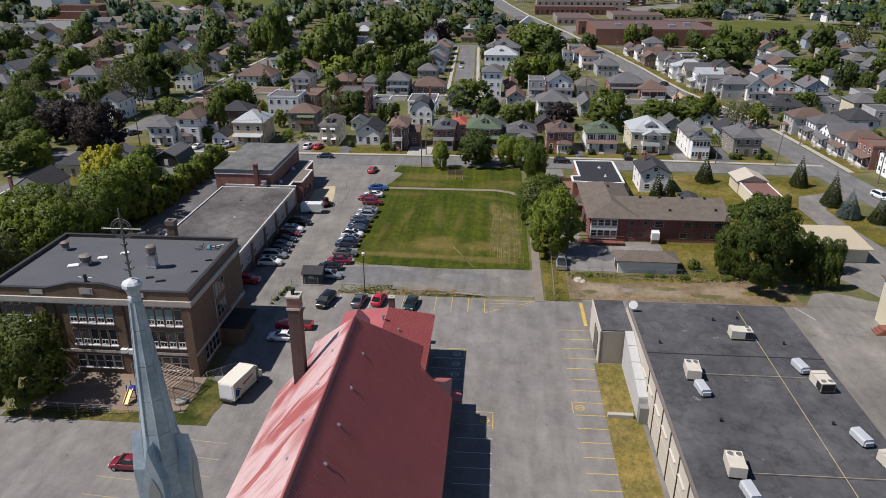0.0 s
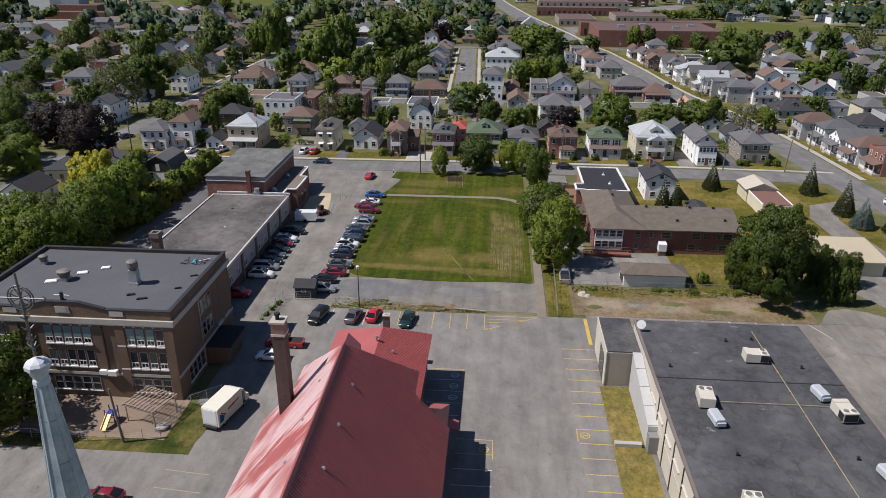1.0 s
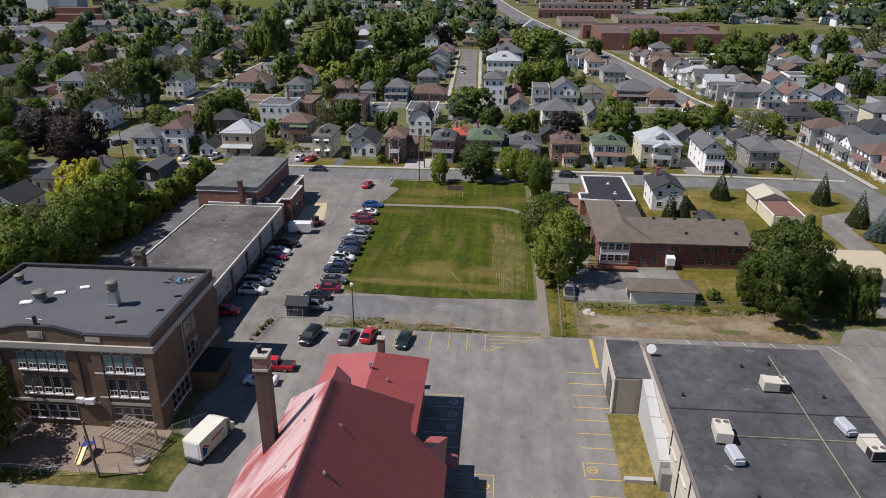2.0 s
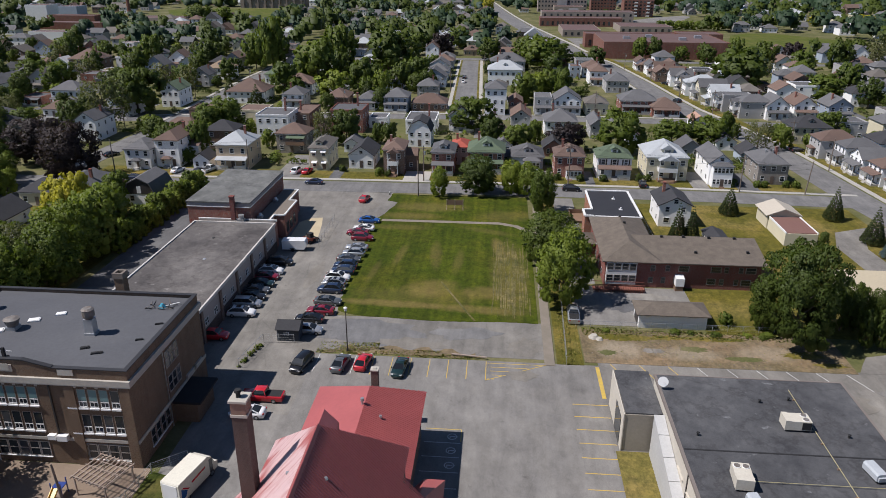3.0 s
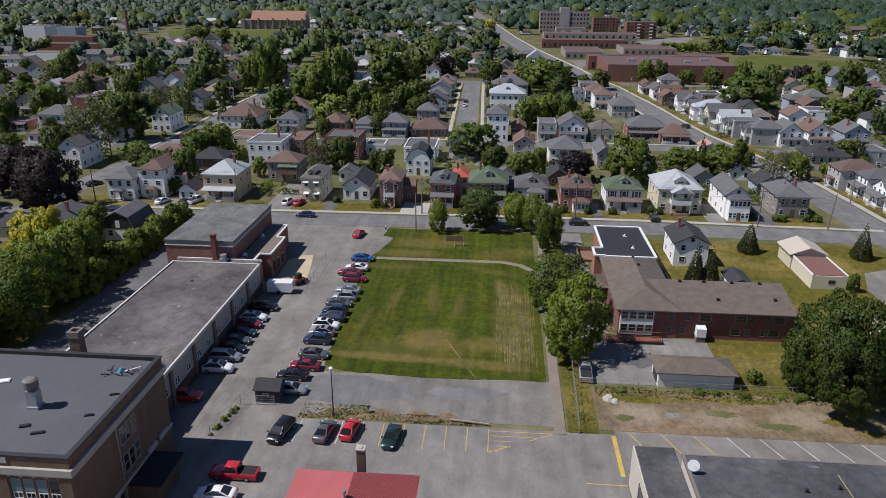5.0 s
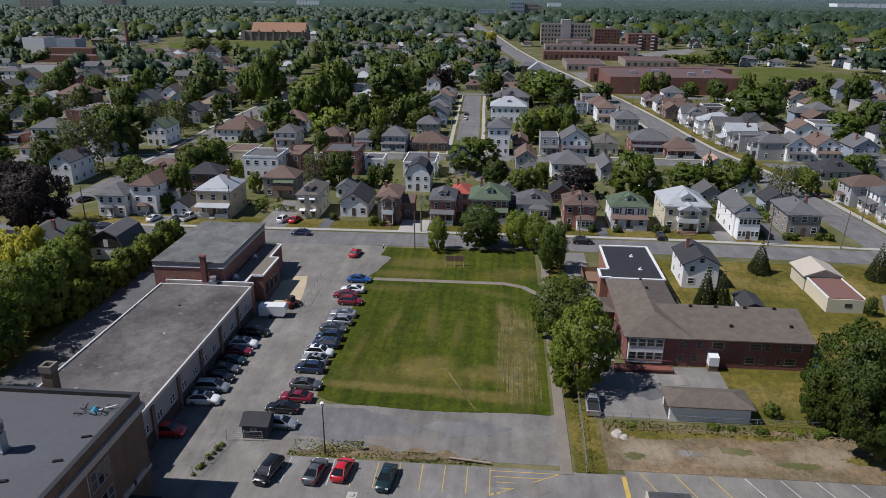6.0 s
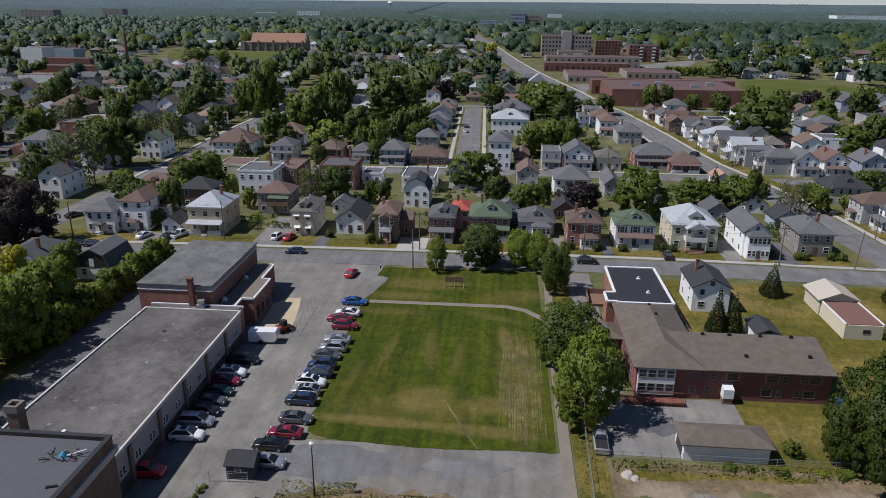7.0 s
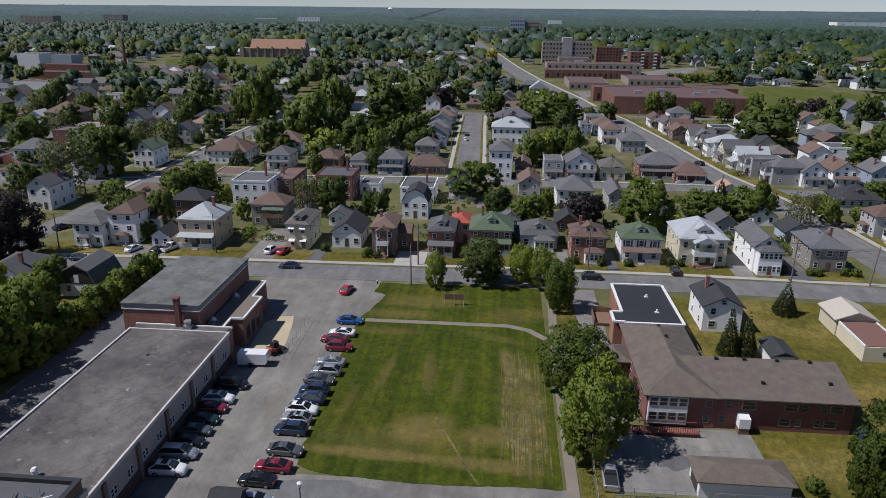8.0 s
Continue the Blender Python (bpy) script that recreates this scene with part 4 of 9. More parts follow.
setting("ground", Geo().box(-4900, 4900, -600, 4900, -2.0, 0.0), WILD, "grassy ground of a small town reaching the horizon", "ground")
MAIN = [(-420, 178), (-104, 185.0), (-48, 186.2), (0, 186.8), (40, 186.6), (89, 184.3)]
SECOND = [(-420, 235), (-150, 258), (-60, 273), (0, 275.5), (70, 274), (160, 268), (420, 255)]
THIRD = [(-14.0, 281), (-15, 320), (-17, 390), (-18.0, 431)]
EAST = [(112, 60), (99, 120), (91, 163), (88.2, 184), (86.3, 211), (84.5, 230), (82, 250), (75.5, 279), (71.3, 297), (68, 324), (64.5, 360), (59.5, 398), (56, 425), (50, 452)]
WEST = [(-118, 100), (-119, 190), (-118, 220), (-116, 248), (-116.5, 284), (-118.5, 319), (-118.8, 360), (-117, 430), (-112, 520), (-105, 640)]
FOURTH = [(-420, 410), (-130, 428), (-20, 437), (50, 438), (200, 430), (420, 425)]
AVENUE = [(48, 446), (43, 478), (38, 517), (28, 575), (16, 648), (1, 766), (-10, 870), (-33, 1103), (-61, 1385), (-106, 1784), (-366, 2876)]
for n, pts, w in (("road_main", MAIN, 8.6), ("road_second", SECOND, 8.2), ("road_third", THIRD, 9.0), ("road_east", EAST, 9.6), ("road_west", WEST, 8.0), ("road_fourth", FOURTH, 8.0), ("road_avenue", AVENUE, 15.0)):
    setting(n, strip(pts, w, {"road_main": 0.05, "road_third": 0.042, "road_east": 0.058, "road_west": 0.046, "road_second": 0.034, "road_fourth": 0.03, "road_avenue": 0.026}[n]), ROAD, "grey asphalt street between houses", "road")


def beside(pts, off):
    p = [Vector((*q, 0)) for q in pts]
    out = []
    for i, q in enumerate(p):
        d = (p[min(i + 1, len(p) - 1)] - p[max(i - 1, 0)]).normalized()
        out.append(((q + Vector((-d.y, d.x, 0)) * off).x, (q + Vector((-d.y, d.x, 0)) * off).y))
    return out


def clip_y(pts, lo, hi):
    return [p for p in pts if lo <= p[1] <= hi]


for n, pts, off in (("pavement_main_north", MAIN[1:6], 5.9), ("pavement_third_west", THIRD, 6.2), ("pavement_third_east", THIRD, -6.2),
                    ("pavement_east_kerb", EAST[3:], -6.2), ("pavement_east_west_side", clip_y(EAST, 285, 440), 6.2), ("pavement_west", WEST[3:8], 5.2), ("pavement_second_north", SECOND[1:5], 5.6)):
    setting(n, strip(beside(pts, off), 1.5, 0.13), CONCRETE, "pale concrete pavement beside the street", "pavement")
for n, pts, off in (("verge_third_west", THIRD, 5.0), ("verge_third_east", THIRD, -5.0), ("verge_east", EAST[3:], -9.0)):
    setting(n, strip(beside(pts, off), 1.0 if "third" in n else 3.6, 0.1), GRASS, "strip of grass beside the street", "grass")

sheet("school_lot", -44.5, -26.3, 88, 182.0, 0.03, LOT_OLD, "worn grey asphalt car park beside the school", "car park")
sheet("entrance_yard", -51.0, -44.4, 140, 182.0, 0.029, LOT_OLD, "worn asphalt beside the school entrance", "car park")
sheet("church_lot", -38, 15.4, -20, 103.6, 0.025, LOT, "grey asphalt church car park with yellow lines", "car park")
sheet("west_drive", -90, -38, -20, 67.2, 0.022, LOT, "grey asphalt drive in front of the school", "car park")
sheet("gravel_lot", -26.3, 9.0, 104.6, 115.8, 0.028, LOT_OLD, "rough grey asphalt by the field", "car park")
rg = random.Random(31)
edge_low = [(-25.5 + 1.2 * i, 103.9 + rg.uniform(0, 0.7)) for i in range(20)]
edge_high = [(-25.5 + 1.2 * i, 105.3 + rg.uniform(0, 1.5) - (0.9 if i < 3 or i > 16 else 0)) for i in range(20)]
setting("weed_strip", Geo().prism(edge_low + edge_high[::-1], -0.1, 0.05), ROUGH, "ragged strip of dry grass and weeds", "grass")
BROWN_PATCH = asphalt("gravelly_asphalt", (0.24, 0.222, 0.195), (0.18, 0.168, 0.148), 0.1, 0.9)


def blotch(name, cx, cy, rx, ry, z, material, label, n=22):
    pts = [(cx + rx * k * math.cos(math.tau * i / n), cy + ry * k * math.sin(math.tau * i / n)) for i in range(n) for k in (rg.uniform(0.62, 1.1),)]
    return setting(name, Geo().prism(pts, -0.1, z), material, label, "asphalt")


for i, (cx, cy, rx, ry, m) in enumerate(((-20.0, 111.0, 9.5, 5.2, LOT_PATCHED), (-13.0, 107.6, 5.6, 1.9, BROWN_PATCH), (-4, 111.5, 6.0, 2.4, LOT_PATCHED), (5.0, 108.0, 3.0, 3.2, BROWN_PATCH), (-12, 107.2, 5.0, 1.0, BROWN_PATCH), (4.2, 100.0, 2.6, 1.6, BROWN_PATCH), (-28, 104.5, 2.2, 2.4, BROWN_PATCH),
                                         (-20.5, 93.0, 3.0, 2.0, BROWN_PATCH), (-33.5, 132, 1.6, 7.0, BROWN_PATCH), (-36.0, 152, 1.8, 4.0, BROWN_PATCH), (-30.5, 172, 2.4, 4.0, BROWN_PATCH), 
                                         (46, 97, 5.0, 3.5, BROWN_PATCH), (56, 98, 4.0, 3.0, LOT), (62, 106, 4.0, 2.5, BROWN_PATCH), (22, 123, 3.0, 2.5, LOT_DARK), (27, 127, 3.5, 1.6, LOT_OLD))):
    blotch("asphalt_patch", cx, cy, rx, ry, 0.04 + 0.0008 * i, m, "worn irregular patch in the asphalt")
rg = random.Random(5)
near_rim = [(-26.3 + 33.3 * u, 115.5 + 2.2 * math.exp(-u * 14) + 0.25 * math.sin(u * 9) + rg.uniform(-0.07, 0.07)) for u in np.linspace(0.0, 1.0, 38)]
west_rim = [(-26.5 - 0.9 * math.sin(math.pi * u) + rg.uniform(-0.2, 0.2), 118.2 + 62.8 * u) for u in np.linspace(1.0, 0.0, 50)]
setting("field", Geo().prism([(float(x), float(y)) for x, y in near_rim + [(7.0, 181.0)] + west_rim], -0.2, 0.06), FIELD, "mown green playing field with dry patches", "field")
sheet("field_path", -26.0, 0.5, 161.4, 162.8, 0.075, GRAVEL, "narrow gravel path across the grass", "path")
setting("field_path_bend", strip([(0.4, 162.1), (4, 160.6), (8.2, 156)], 1.4, 0.078), GRAVEL, "narrow gravel path curving across the grass", "path")
setting("side_path", strip([(9.6, 181), (8.9, 174), (8.4, 156), (8.3, 140), (8.2, 103)], 1.5, 0.09), GRAVEL, "grey gravel footpath beside the field", "path")
sheet("path_verge", 9.3, 13.2, 103.5, 181, 0.05, GRASS, "rough grass beside the footpath", "grass")
sheet("alley", -74.5, -62, 92, 182, 0.024, LOT_DARK, "dark asphalt alley behind the school", "alley")
sheet("motel_yard", 12.6, 38, 116.2, 131.0, 0.035, LOT, "grey asphalt yard behind the brick residence", "car park")
sheet("motel_lawn", 33.5, 60, 114.8, 132, 0.045, GRASS, "dry lawn behind the brick residence", "grass")
sheet("rough_strip", 13.4, 52, 104.4, 114.6, 0.055, ROUGH, "strip of bare earth, stones and dry weeds", "earth")
for i, (cx, cy, rx, ry, m) in enumerate(((20, 112.4, 5.5, 1.2, GRASS), (30, 109.5, 2.4, 0.9, WILD), (37, 107.2, 3.2, 0.8, WILD), (46, 109, 3.5, 1.2, GRASS), (17, 107.5, 1.6, 0.9, WILD), (27, 112.8, 3.2, 0.9, GRASS), (34, 112.9, 5.0, 0.9, GRASS), (24, 108.6, 1.8, 0.8, BROWN_PATCH), (49, 106.4, 2.6, 0.8, GRASS))):
    tagged(blotch("weed_patch", cx, cy, rx, ry, 0.06 + 0.0008 * i, m, "ragged patch of weeds in the bare earth", 80), "ragged patch of weeds in the bare earth", "grass", kind="structure")
sheet("warehouse_lot", 15.2, 78, -20, 105, 0.02, LOT_OLD, "pale worn asphalt round the flat-roofed hall", "car park")
sheet("hall_verge", 15.0, 19.4, 48, 84.2, 0.06, DRYGRASS, "strip of dry grass beside the hall", "grass")
sheet("corner_lawn", 31.5, 82.0, 133.0, 179.0, 0.04, GRASS, "lawn at the street corner with dry patches", "grass")
setting("lot_corner", Geo().prism([(52.3, 104.7), (54.0, 107.6), (55.2, 109.4), (58.4, 110.3), (61.6, 109.2), (64.0, 106.6), (65.2, 104.7)], -0.2, 0.052), LOT_OLD, "worn asphalt corner behind the hall", "car park")
setting("drive_yard", Geo().prism([(61.8, 117.4), (62.6, 124.6), (63.6, 127.0), (69.2, 127.6), (73.0, 126.0), (73.0, 104.7), (68.0, 104.7), (65.6, 110.6), (63.4, 114.6)], -0.2, 0.05), LOT_OLD, "gravelly asphalt yard beside the drive", "car park")
setting("corner_drive", strip([(90, 164.5), (81, 163.5), (75.0, 161.0), (72.5, 154), (73.0, 143), (74.5, 132), (75, 118), (73, 104)], 6.0, 0.056), LOT_OLD, "grey asphalt driveway across the lawn", "driveway")
sheet("residence_drive", 10.6, 18.0, 132, 181.5, 0.033, LOT, "asphalt drive beside the residence", "driveway")
sheet("yard", -62, -39.0, 67.4, 76.4, 0.04, DIRT, "bare earth school play yard", "yard")
sheet("yard_verge", -62, -35.0, 65.8, 68.2, 0.05, YARD_GRASS, "grass edge of the school yard", "grass")
setting("yard_side_grass", Geo().prism([(-39, 68.2), (-35.0, 68.2), (-34.6, 70.6), (-35.2, 73.4), (-36.6, 75.3), (-39, 76)], -0.2, 0.047), YARD_GRASS, "grass corner beside the school yard", "grass")
setting("sand_patch", Geo().prism([(-43.4, 146.2), (-40.0, 146.8), (-37.6, 148.8), (-38.0, 153), (-38.8, 158.5), (-39.6, 162.4), (-42.0, 162.0), (-44.0, 159.0)], -0.2, 0.05), SAND, "sandy play patch by the school entrance", "sand")
sheet("front_lawns", -110, 78, 192.4, 200, 0.03, GRASS, "front lawns along the street", "grass")


def line(parent, x0, x1, y0, y1, z, material, name="painted_line"):
    part(name, Geo().box(x0, x1, y0, y1, z - 0.01, z + 0.006), material, parent)


LINE_FADED = mat("line_faded", (0.4, 0.34, 0.16), (0.24, 0.225, 0.19), 0.85, 0.7, 5, 0.95)
lot = bpy.data.objects["church_lot"]
for i in range(14):
    line(lot, 10.6 + 0.06 * i, 15.35, 93.6 - 2.745 * i - 0.06, 93.6 - 2.745 * i + 0.06, 0.03, YELLOW)
line(lot, 10.9, 11.02, 72.0, 74.5, 0.031, YELLOW)
for i in range(10):
    line(lot, -1.1 - 2.75 * i, -1.0 - 2.75 * i, 98.4, 103.4, 0.03, YELLOW if i < 7 else WHITE_LINE)
for i in range(5):
    line(lot, -1.0 + 0.3 * i, 7.6 - 2.1 * i, 102.9 - 1.05 * i, 103.0 - 1.05 * i, 0.03, YELLOW)
part("painted_line", strip([(-1.0, 98.4), (7.8, 103.2)], 0.12, 0.036), YELLOW, lot)
part("painted_line", strip([(15.0, 103.2), (15.05, 95.2)], 0.55, 0.038), YELLOW, lot)
for i in range(5):
    line(lot, -8.2, -3.7, 86.7 - 2.7 * i, 86.8 - 2.7 * i, 0.03, WHITE_LINE if i else YELLOW)
line(lot, -3.75, -3.65, 84.4, 86.8, 0.031, YELLOW)
for i in range(9):
    line(lot, -3.9, 0.6, 71.3 - 2.7 * i, 71.4 - 2.7 * i, 0.03, WHITE_LINE if i > 1 else YELLOW)
line(lot, 0.6, 0.7, 67.9, 71.4, 0.031, YELLOW)
for x, y, m in ((11.9, 73.2, YELLOW), (-0.4, 69.6, YELLOW), (-4.8, 85.3, WHITE_LINE), (-4.8, 82.6, WHITE_LINE), (-4.8, 79.9, WHITE_LINE)):
    g = Geo()
    for k in range(14):
        a, b = math.tau * k / 14, math.tau * (k + 1) / 14
        p = strip([(0.55 * math.cos(a), 0.55 * math.sin(a)), (0.55 * math.cos(b), 0.55 * math.sin(b))], 0.13, 0.035)
        g.add(p.v, p.f)
    g.box(-0.08, 0.08, -0.3, 0.4, 0.02, 0.036).box(-0.1, 0.1, 0.48, 0.66, 0.02, 0.036).box(0.0, 0.35, -0.3, -0.18, 0.02, 0.036)
    part("wheelchair_sign", g, m, lot, "painted wheelchair parking sign", m=at(x, y, 0, -90))
wlot = bpy.data.objects["warehouse_lot"]
for i in range(9):
    part("painted_line", strip([(17.0 + 4.15 * i, 104.2), (18.9 + 4.15 * i, 100.0)], 0.12, 0.03), WHITE_LINE if i > 2 else YELLOW, wlot)
drive = bpy.data.objects["west_drive"]
for i in range(5):
    part("painted_line", strip([(-31.0 - 0.1 * i, 62.6 - 2.9 * i), (-36.5 - 0.1 * i, 63.1 - 2.9 * i)], 0.12, 0.032), LINE_FADED, lot)
    part("painted_line", strip([(-39.2, 58.5 - 2.9 * i), (-44.0, 58.9 - 2.9 * i)], 0.12, 0.03), LINE_FADED, drive)

# ---- the church ----
RED_METAL = faded_metal("roof_metal_red", (0.385, 0.1, 0.094), (0.62, 0.42, 0.38), 0.0)
RED_WORN = faded_metal("roof_metal_red_chalked", (0.39, 0.105, 0.1), (0.6, 0.43, 0.42), 0.95)
SPIRE_METAL = mat("spire_sheet_metal", (0.53, 0.605, 0.665), (0.32, 0.4, 0.465), 0.42, 0.9, 5, 0.95, 0.4, 0.15, 0.3)
CHURCH_BRICK = brick_wall("church_brick", (0.16, 0.1, 0.08), (0.13, 0.085, 0.07), (0.2, 0.17, 0.15))


def slope_part(name, corners, material, parent, thick=0.14, label=""):
    """A roof slope as a thin slab through its corners, listed anticlockwise from outside."""
    c = [Vector(p) for p in corners]
    n = (c[1] - c[0]).cross(c[-1] - c[0]).normalized() * thick
    k = len(c)
    g = Geo().add([tuple(p - n) for p in c] + [tuple(p) for p in c],
                  [tuple(reversed(range(k))), tuple(range(k, 2 * k))] + [(i, (i + 1) % k, k + (i + 1) % k, k + i) for i in range(k)])
    return part(name, g, material, parent, label)


church = thing("church", -15.0, 20.0, 0, 0, "brown brick church with a red ribbed metal roof", "church")
# walls of the nave, the north end, the lower sanctuary and the side porch; x from the ridge, y from the front
RX, RZ, RS, NY = 0.5, 18.9, 1.2, 41.0      # ridge line, its height, the pitch and the ridge's north end
part("wall", Geo().along_y([(-9.4, 0), (10.4, 0), (10.4, 6.5), (RX, 18.4), (-9.4, 6.5)], 0.4, 40.6).box(-5.7, 6.7, 40.6, 48.4, 0, 10.7).box(6.7, 10.4, 40.6, 44.2, 0, 6.5).box(-9.4, -5.7, 40.6, 44.2, 0, 6.5), CHURCH_BRICK, church)
part("sanctuary_wall", Geo().box(-5.6, 6.4, 48.4, 64.8, 0, 6.4), CHURCH_BRICK, church)
part("porch_wall", Geo().prism([(6.4, 44.2), (9.9, 44.2), (9.9, 51.8), (8.1, 51.8), (6.4, 49.3)], 0, 4.4), CHURCH_BRICK, church)
west = slope_part("west_slope", [(-9.8, 44.8, 6.54), (-9.8, 0, 6.54), (RX, 0, RZ), (RX, NY, RZ), (-6.1, 48.8, 10.98), (-6.1, 43.7, 10.98)], RED_WORN, church, label="red metal roof slope, paint chalked to pink in streaks")
east = slope_part("east_slope", [(10.8, 0, 6.54), (10.8, 44.8, 6.54), (7.1, 43.7, 10.98), (7.1, 48.8, 10.98), (RX, NY, RZ), (RX, 0, RZ)], RED_METAL, church, label="red ribbed metal roof slope")
slope_part("north_slope", [(7.1, 48.8, 10.98), (-6.1, 48.8, 10.98), (RX, NY, RZ)], RED_METAL, church)
part("ridge_cap", Geo().along_y([(RX - 0.25, RZ - 0.2), (RX + 0.25, RZ - 0.2), (RX + 0.05, RZ + 0.12), (RX - 0.05, RZ + 0.12)], 0, NY), RED_METAL, church)
part("roof_hatch", Geo().along_y([(RX, 15.0), (1.7, 15.0), (1.7, 17.45), (RX, 18.75)], 41.0, 43.4), RED_METAL, church, "small red metal roof box")
ridge2 = ((0.9, 48.4, 9.3), (0.9, 61.6, 9.3))
slope_part("sanctuary_west_slope", [(-6.0, 65.3, 6.4), (-6.0, 48.4, 6.4), ridge2[0], ridge2[1]], RED_METAL, church)
slope_part("sanctuary_east_slope", [(7.05, 48.4, 6.4), (7.05, 65.3, 6.4), ridge2[1], ridge2[0]], RED_METAL, church)
slope_part("sanctuary_north_slope", [(7.05, 65.3, 6.4), (-6.0, 65.3, 6.4), ridge2[1]], RED_METAL, church)
peak = (8.3, 45.4, 7.3)
slope_part("porch_north_slope", [(10.35, 52.2, 4.4), (8.1, 52.2, 4.4), peak], RED_METAL, church)
slope_part("porch_west_slope", [(8.1, 52.2, 4.4), (6.5, 49.6, 4.4), peak], RED_METAL, church)
slope_part("porch_east_slope", [(10.35, 44.6, 4.4), (10.35, 52.2, 4.4), peak], RED_METAL, church)
part("entrance_canopy", Geo().along_y([(9.9, 3.35), (11.6, 3.2), (11.6, 3.4), (9.9, 3.9)], 48.5, 50.4), RED_METAL, church, "small red canopy over a side door")
part("side_door", DOOR_MESH, None, church, m=at(9.9, 49.4, 0, 90, 1.1, 1, 2.1))
rib_mesh = Geo().box(-0.045, 0.045, 0, 1, 0, 0.055).mesh("roof_rib", RED_METAL)
for i in range(122):
    y = 12.1 + i * 0.302
    low = 10.8 if y < 44.5 else 7.1
    top = RX if y < NY else RX + (y - NY) / 7.8 * 6.6
    if low - top > 0.15:
        m = Matrix.Translation((low, y, RZ - RS * (low - RX))) @ Euler((0, math.atan(RS), 0)).to_matrix().to_4x4() @ pose(0, 0, 0, 0, 0, 90) @ Matrix.Diagonal((1, (low - top) * 1.562, 1, 1))
        part("roof_rib", rib_mesh, None, east, m=m)
for i in range(48):
    y = 49.2 + i * 0.33
    run = 1.0 if y < 61.6 else max(0.05, (65.3 - y) / 3.7)
    m = Matrix.Translation((7.05, y, 6.4)) @ Euler((0, math.atan2(2.9, 6.15), 0)).to_matrix().to_4x4() @ pose(0, 0, 0, 0, 0, 90) @ Matrix.Diagonal((1, 6.8 * run, 1, 1))
    part("roof_rib", rib_mesh, None, church, m=m)
for y in (36.7, 30.6, 25.0, 19.9, 14.5):
    part("roof_vent", Geo().cone(0, 0, -0.4, 0.0, 0.1, 0.1, 8).cone(0, 0, 0.0, 0.16, 0.2, 0.14, 10), STEEL, church, "small galvanised roof vent", m=at(2.1, y, RZ - RS * 1.6))
    part("roof_vent", Geo().cone(0, 0, -0.4, 0.0, 0.1, 0.1, 8).cone(0, 0, 0.0, 0.14, 0.16, 0.12, 10), STEEL, church, m=at(-1.1, y + 0.4, RZ - RS * 1.6))
part("roof_vent", Geo().cone(0, 0, -0.3, 0.45, 0.12, 0.12, 8).cone(0, 0, 0.45, 0.75, 0.24, 0.2, 10), STEEL, church, m=at(0.7, 58.0, 9.3))
part("roof_vent", Geo().cone(0, 0, -0.3, 0.2, 0.1, 0.1, 8).cone(0, 0, 0.2, 0.35, 0.18, 0.15, 10), STEEL, church, m=at(2.9, 56.8, 8.4))
SOOTY = brick_wall("sooty_brick", (0.1, 0.066, 0.055), (0.08, 0.055, 0.048), (0.12, 0.1, 0.09))
stack = part("chimney", Geo().box(-0.63, 0.63, -0.63, 0.63, 0, 20.0), SOOTY, church, "tall sooty brick chimney with a stone cap", m=at(-5.7, 40.5, 0))
part("chimney_band", Geo().box(-0.70, 0.70, -0.70, 0.70, 20.0, 20.25), STONE, stack)
part("chimney_head", Geo().box(-0.64, 0.64, -0.64, 0.64, 20.25, 21.4), brick_wall("chimney_head_brick", (0.27, 0.14, 0.1), (0.22, 0.12, 0.09), (0.28, 0.23, 0.19)), stack)
part("chimney_cap", Geo().box(-0.76, 0.76, -0.76, 0.76, 21.4, 21.6), STONE, stack)
part("flue", Geo().cone(-0.1, 0, 21.6, 22.1, 0.2, 0.2, 10).cone(-0.1, 0, 22.1, 22.3, 0.32, 0.27, 10), BLACK, stack)
stack2 = part("chimney", Geo().box(-0.42, 0.42, -0.42, 0.42, 0, 8.1), CHURCH_BRICK, church, "slim brick chimney with a concrete cap", m=at(0.5, 67.0, 0))
part("chimney_cap", Geo().box(-0.5, 0.5, -0.5, 0.5, 8.1, 8.25).box(-0.2, 0.2, -0.2, 0.2, 8.25, 8.35), STONE, stack2)

# the tower and its octagonal spire
tower = thing("church_steeple", -13.2, 17.5, 0, 0, "tall pale blue sheet-metal spire with an iron cross", "steeple")
part("tower", Geo().box(-2.6, 2.6, -2.6, 2.6, 0, 25.5), CHURCH_BRICK, tower)
part("tower_cornice", Geo().box(-2.9, 2.9, -2.9, 2.9, 25.5, 26.1), STONE, tower)
levels = [26.1, 28, 30, 31.5, 33, 34.5, 36, 37.5, 39, 40.5, 42, 43.15]
wide = lambda z: 0.22 + (43.15 - z) * 0.076
for z0, z1 in zip(levels, levels[1:]):
    for k in range(8):
        a0, a1 = math.tau * (k + 0.5) / 8 + 0.012, math.tau * (k + 1.5) / 8 - 0.012
        r0, r1 = wide(z0), wide(z1)
        q = [(r0 * math.cos(a0), r0 * math.sin(a0), z0), (r0 * math.cos(a1), r0 * math.sin(a1), z0), (r1 * math.cos(a1), r1 * math.sin(a1), z1 - 0.02), (r1 * math.cos(a0), r1 * math.sin(a0), z1 - 0.02)]
        slope_part("metal_panel", q, SPIRE_METAL, tower, 0.04)
for k in range(8):
    a = math.tau * (k + 0.5) / 8
    part("hip_roll", Geo().tube((wide(26.1) * math.cos(a), wide(26.1) * math.sin(a), 26.1), (0.22 * math.cos(a), 0.22 * math.sin(a), 43.15), 0.045, 0.03, 6), SPIRE_METAL, tower)
